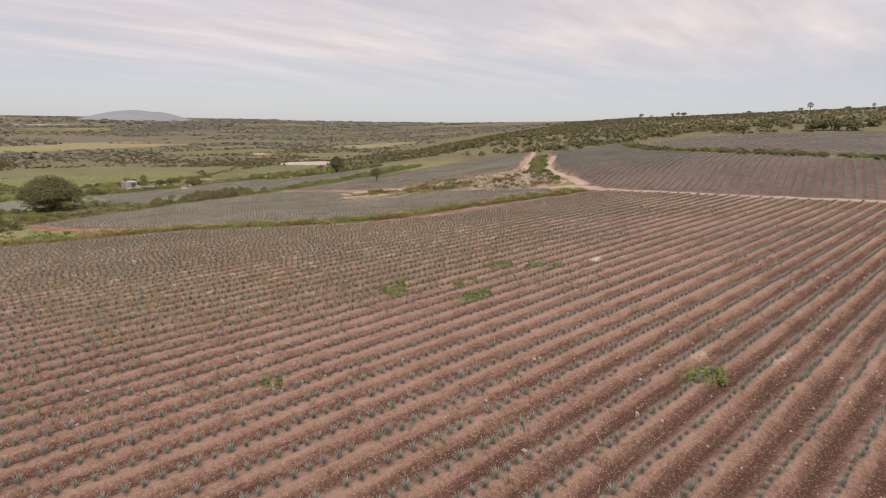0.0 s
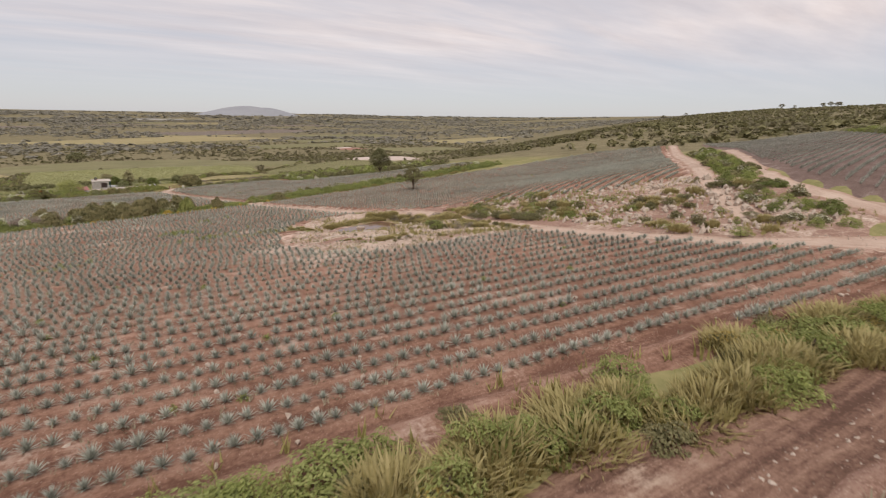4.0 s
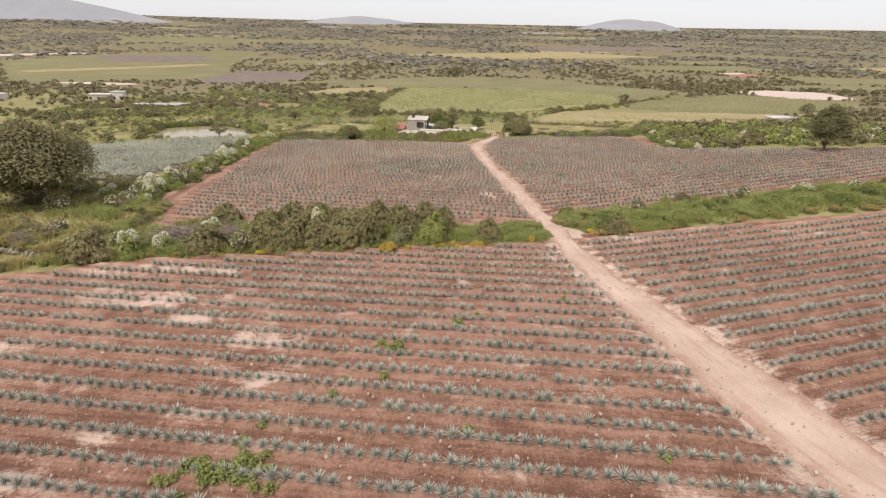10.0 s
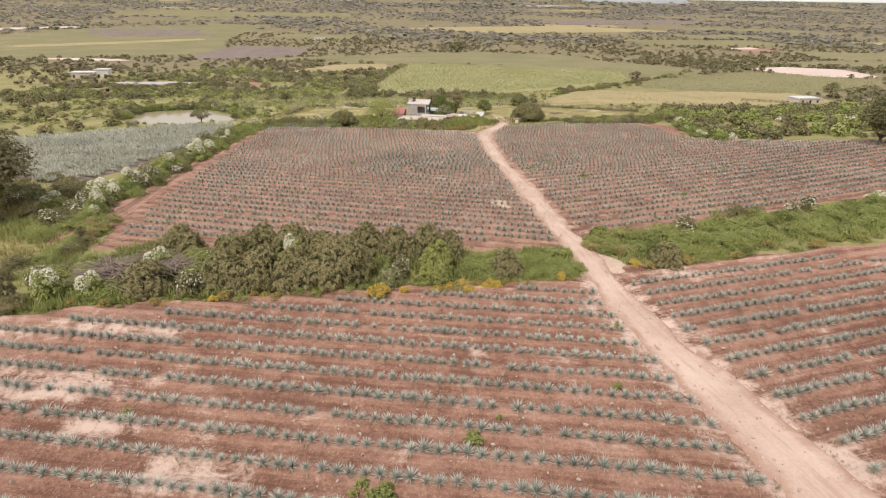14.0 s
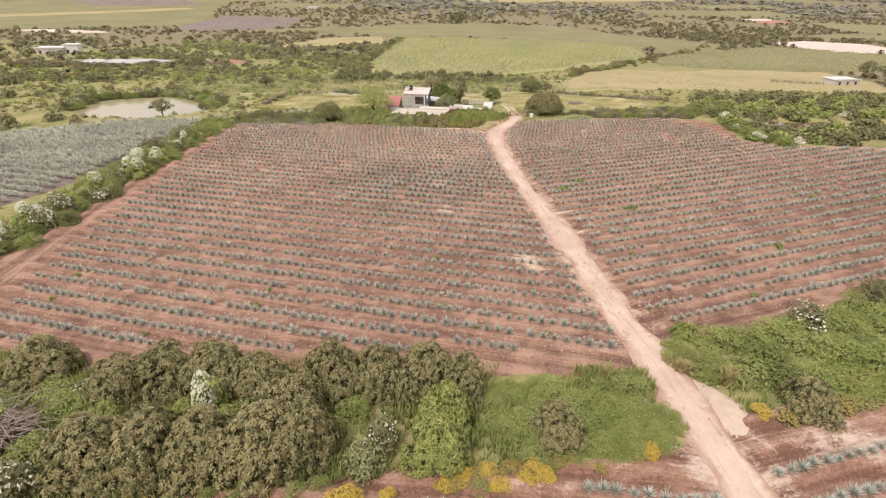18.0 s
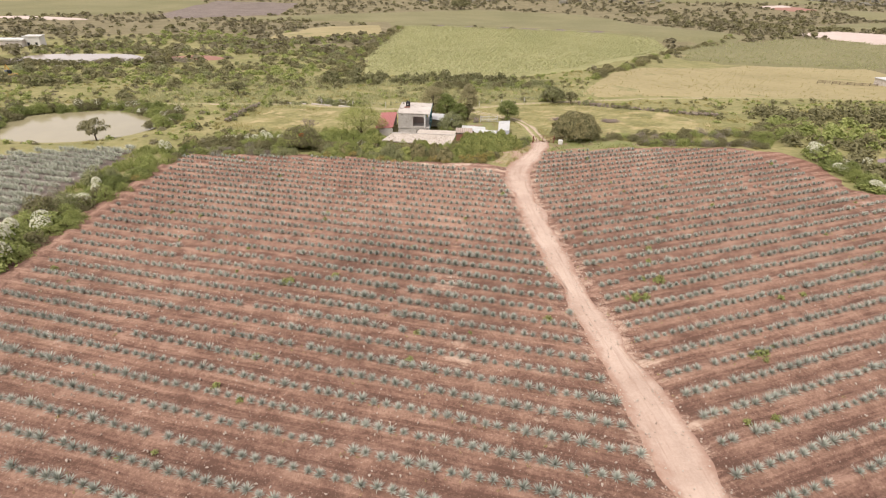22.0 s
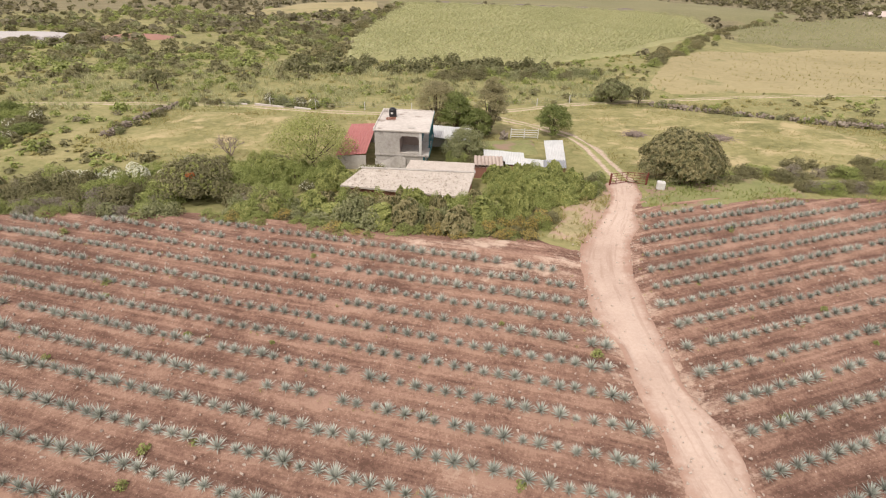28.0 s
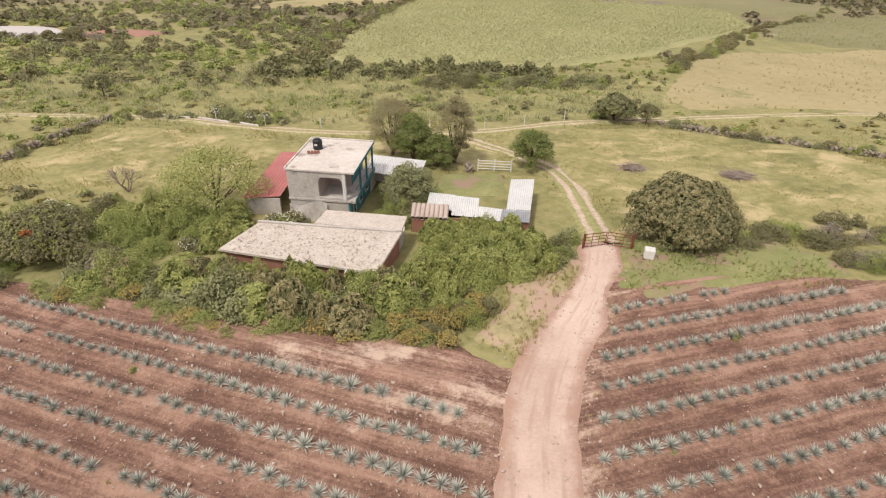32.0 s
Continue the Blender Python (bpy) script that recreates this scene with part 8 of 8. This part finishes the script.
for x, y, sx, sy, sz, turn in ((14.0, 52.4, 2.1, 0.9, 0.28, -30), (5.6, 48.2, 1.7, 0.8, 0.25, 12), (8.6, 47.2, 1.4, 0.8, 0.25, -20), (2.6, 49.9, 1.5, 0.5, 0.22, 15), (0.6, 52.6, 1.6, 0.5, 0.2, 5), (20.2, 50.6, 1.5, 0.6, 0.25, -25), (9.8, 56.2, 1.1, 0.6, 0.25, 20), (13.0, 50.0, 1.2, 0.6, 0.2, 40), (6.4, 51.8, 1.0, 0.5, 0.2, -10)):
    slab(x, y, float(land(x, y)) + 0.40, sx, sy, 0.55 * sz, turn, "flat outcrop of pale chalky rock on the mound")
# heap of reddish rubble beside the road
n = 900
a, q = rng.uniform(0, 6.28, n), np.sqrt(rng.random(n))
x, y = 31.0 + 2.9 * q * np.cos(a), 62.4 + 1.9 * q * np.sin(a)
v, f = scatter(ROCKS, np.stack([x, y, land(x, y) + 0.3 + 1.1 * (1 - q) * rng.uniform(0.5, 1, n)], 1), rng.uniform(0.08, 0.34, n), rng.uniform(0, 6.28, n), rng)
put("rubble_heap", mesh_of("rubble_heap", v, f, M_redstone), label="heap of reddish broken stones beside the road", category="rubble", kind="stuff")


tufts("straw in the meadow round the house", 22000, [(-56, 240), (-56, 274), (-12, 266), (17, 275), (60, 284), (66, 258), (56, 232), (16, 236), (12, 250), (-8, 252), (-24, 240)], (0.15, 0.42), M_straw, drift=0.2)
tufts("ragged grass at the verge's edge", 900, [(15.5, 227), (30, 228.4), (48, 227.4), (48, 229.5), (30, 231), (16, 229.6)], (0.15, 0.4), M_grassblade, lift=0.28)


tufts("grazed weeds in the pasture", 7000, [(60, 345), (81, 372), (151, 424), (210, 417), (202, 365), (180, 322), (112, 293), (72, 290), (40, 286), (36, 292)], (0.3, 0.8), M_grassblade, drift=0.1)
tufts("rough growth on the crop field past the pasture", 9000, [(150, 491), (246, 531), (318, 490), (280, 451), (209, 411), (125, 439)], (0.7, 1.4), M_corn, drift=-0.1, lift=0.7)


def stones(label, n, poly, size, mat=None, drift=-9.0, off=False, lift=0.28):
    p = np.array(poly)
    x, y = rng.uniform(p[:, 0].min(), p[:, 0].max(), n), rng.uniform(p[:, 1].min(), p[:, 1].max(), n)
    ok = (inside(poly, x, y) > 0.5) & (waves(x, y, 6.0, 4.2) + rng.uniform(-0.5, 0.5, n) > drift)
    x, y = x[ok], y[ok]
    s = size[0] + (size[1] - size[0]) * rng.random(len(x)) ** 3
    v, f = scatter(ROCKS, np.stack([x, y, land(x, y) + lift], 1), s, rng.uniform(0, 6.28, len(x)), rng)
    put("field_stones", mesh_of("field_stones", v, f, mat or M_stone), label=label, category="stones", kind="stuff")


stones("pale stones strewn over the hill field", 18000, [(-125, -100), (-125, 30), (-60, 18), (-38, -4), (0, -10), (18, -20), (24, -50), (20, -100)], (0.03, 0.13), drift=0.0)
BROW = [(-100, -40), (-104, 40), (-76, 33), (-62, 20), (-46, -4), (-28, -12), (-20, -24), (-42, -44), (-66, -46)]
tufts("dry straw among the stones on the hill's brow", 52000, BROW, (0.16, 0.42), M_straw, drift=-0.5, lift=0.26)
stones("small pale stones on the hill's brow", 11000, BROW, (0.03, 0.12), drift=-0.5)
stones("pale stones strewn over the hill field's brow", 14000, [(-82, -40), (-70, 12), (-60, 16), (-38, -5), (0, -11), (8, -40)], (0.04, 0.13))
stones("pale stones in the middle field", 8000, FIELDS["middle_field"][0], (0.04, 0.15))
stones("pale stones in the track field", 4500, FIELDS["track_field"][0], (0.04, 0.14))
stones("pale stones in the house field", 13000, FIELDS["house_field"][0], (0.025, 0.10))
stones("pale stones in the gate field", 9000, FIELDS["gate_field"][0], (0.025, 0.10))
stones("white stones round the pond", 2200, RING, (0.05, 0.24), lift=0.42)
stones("rubble on the bank", 3000, [(27, 12), (27.5, 60), (34, 66), (44, 56), (48, 40), (56, 30), (38, 3)], (0.08, 0.5), lift=0.38)
# weeds between the rows, in ones and in patches
spots = []
for fname, cnt in (("house_field", 60), ("gate_field", 56), ("middle_field", 70), ("track_field", 34)):
    p = np.array(FIELDS[fname][0])
    x, y = rng.uniform(p[:, 0].min(), p[:, 0].max(), cnt * 3), rng.uniform(p[:, 1].min(), p[:, 1].max(), cnt * 3)
    ok = inside(FIELDS[fname][0], x, y) > 2
    for q in ROADS:
        ok &= inside(q, x, y) < -1
    spots += [(a, b, rng.uniform(0.25, 0.55)) for a, b in zip(x[ok][:cnt], y[ok][:cnt])]
for cx, cy, sx, sy, cnt in ((-75, -45, 0.9, 0.5, 17), (-73.4, -44.2, 0.5, 0.3, 6), (-71.4, -52.5, 0.9, 0.6, 26), (-75.9, -75.2, 0.7, 0.6, 18), (-94.5, -54.2, 0.5, 0.3, 6), (-57.5, -50.2, 0.6, 0.35, 12), (-56, -52.1, 0.7, 0.35, 12), (-44, -54.3, 0.15, 0.15, 3), (-60, -46.5, 1.6, 0.6, 14), (-68, -48.5, 1.2, 0.4, 7), (-12, 71, 2.6, 0.8, 16), (-9, 73, 1.5, 0.8, 8), (-30, 62, 3, 1, 10), (-14, 84, 1.4, 1, 6), (-12.7, 82, 1.8, 0.9, 44), (14.1, 173.7, 0.6, 0.4, 7), (17.5, 177.2, 0.5, 0.3, 4), (-19.5, 176, 0.4, 0.3, 4), (-0.8, 98.8, 0.3, 0.3, 3), (-6.2, 95.2, 0.4, 0.3, 4), (-5.2, 95, 0.3, 0.3, 4), (33, 152, 0.6, 0.4, 5), (21.6, 164, 0.8, 0.5, 5)):
    spots += [(rng.normal(cx, sx), rng.normal(cy, sy), rng.uniform(0.3, 0.7)) for _ in range(cnt)]
spots = np.array(spots)
v, f = scatter(LOD["near"], np.stack([spots[:, 0], spots[:, 1], land(spots[:, 0], spots[:, 1]) + 0.15], 1), np.stack([spots[:, 2], spots[:, 2], spots[:, 2] * 1.25], 1), rng.uniform(0, 6.28, len(spots)), rng)
put("field_weeds", mesh_of("field_weeds", v, f, M_lush), label="bright green weeds between agave rows", category="weeds", kind="stuff")

# brushwood heaps
def brush(x, y, r, h, label):
    st = [tube([(rng.normal(0, r * 0.4), rng.normal(0, r * 0.3), rng.uniform(0, h * 0.3)), (rng.normal(0, r * 0.5), rng.normal(0, r * 0.4), h * rng.uniform(0.4, 0.9)), (rng.normal(0, r * 0.7), rng.normal(0, r * 0.6), h * rng.uniform(0.3, 1.0))], [0.05, 0.035, 0.015], 4) for _ in range(150)]
    put("brushwood", mesh_of("brushwood", *join(*st), M_twig), label=label, category="brushwood", m=pose(x, y, float(land(x, y)), 0, 0, 10))


brush(-33.5, 121.2, 3.2, 2.3, "grey-purple heap of dry brushwood in the hedge")
brush(-29.5, 122.4, 2.6, 2.2, "grey-purple heap of dry brushwood in the hedge")
brush(33.5, 252.5, 1.6, 0.7, "brown heap of dry brush in the meadow")
brush(22.5, 254.5, 1.4, 0.7, "brown heap of dry brush in the meadow")

def bare_shrub(x, y, h, label):
    """Forking leafless limbs, three times divided."""
    r = np.random.default_rng(23)
    limbs = []

    def fork(p, d, ln, rad, left):
        mid = p + d * ln * 0.5 + r.normal(0, 0.05, 3) * ln
        end = p + d * ln
        limbs.append(tube([p, mid, end], [rad, rad * 0.8, rad * 0.55], 5))
        if left:
            for _ in range(4):
                q = d + r.normal(0, 0.55, 3) + np.array([0, 0, 0.12])
                fork(end, q / np.linalg.norm(q), ln * r.uniform(0.55, 0.8), rad * 0.5, left - 1)

    for k in range(4):
        a = k * 1.57 + r.uniform(-0.4, 0.4)
        d = np.array([0.55 * math.cos(a), 0.55 * math.sin(a), 0.85])
        fork(np.array([0, 0, -0.1]), d / np.linalg.norm(d), h * 0.36, 0.10, 3)
    put("dead_shrub", mesh_of("dead_shrub", *join(*limbs), M_twig), label=label, category="shrub", m=pose(x, y, float(land(x, y)) + 0.15))


bare_shrub(-32.4, 243.0, 3.3, "bare grey dead shrub in the meadow")


def excavator(x, y, turn):
    """A small digger with its boom raised."""
    paint = surface("weathered_yellow_paint", [(0.3, (0.36, 0.20, 0.045)), (0.7, (0.52, 0.31, 0.08))], 0.8, 5.0, space="object", rough=0.55)
    e = empty("excavator", pose(x, y, float(land(x, y)) + 0.05, 0, 0, turn), "yellow excavator with a raised boom on rough grass", "excavator")
    for side in (-0.85, 0.85):
        part("track", boxes((-1.3, 1.3, side - 0.21, side + 0.21, 0.0, 0.7), bevel=0.2), M_black, e, "dark crawler track")
    body = part("body", boxes((-1.4, 0.8, -0.9, 0.9, 0.7, 1.4), bevel=0.08), paint, e)
    part("cab", boxes((-0.2, 0.9, 0.05, 0.88, 1.4, 2.6), bevel=0.08), M_glass, body, "glazed operator's cab")
    for name, path, rad in (("boom", [(0.8, -0.2, 1.3), (1.6, -0.2, 2.9), (2.2, -0.2, 3.9)], [0.24, 0.2, 0.15]), ("arm", [(2.2, -0.2, 3.9), (2.9, -0.2, 3.0), (3.2, -0.2, 2.2)], [0.15, 0.13, 0.1])):
        put(name, mesh_of(name, *tube(path, rad, 6), paint), e)
    part("bucket", boxes((2.9, 3.5, -0.55, 0.15, 1.6, 2.2), bevel=0.1), M_greytin, e, "steel bucket")


excavator(-143.5, 310.5, 160)


# gravel strewn along the road's margins
side = []
for q in ROADS[:1]:
    p = np.array(q)
    k = rng.integers(0, len(p) - 1, 2600)
    w = rng.random((2600, 1))
    side.append(p[k] * w + p[k + 1] * (1 - w) + rng.normal(0, 0.8, (2600, 2)))
side = np.concatenate(side)
v, f = scatter(ROCKS, np.stack([side[:, 0], side[:, 1], land(side[:, 0], side[:, 1]) + 0.14], 1), rng.uniform(0.03, 0.09, len(side)), rng.uniform(0, 6.28, len(side)), rng)
put("road_gravel", mesh_of("road_gravel", v, f, M_stone), label="loose pale gravel along the dirt road's margins", category="gravel", kind="stuff")
tufts("dry grass on the road's corner", 900, [(3.5, 219.4), (7.0, 218), (10.4, 222.4), (12.6, 229), (13, 234), (9, 229), (6, 224)], (0.2, 0.45), M_straw, lift=0.28)
tufts("green grass below the round tree", 3200, [(15.6, 227), (19, 227.4), (24, 228.4), (29, 229.6), (33.6, 230.6), (32.6, 232.6), (30, 237), (18, 235.5)], (0.15, 0.4), M_lush, lift=0.3)
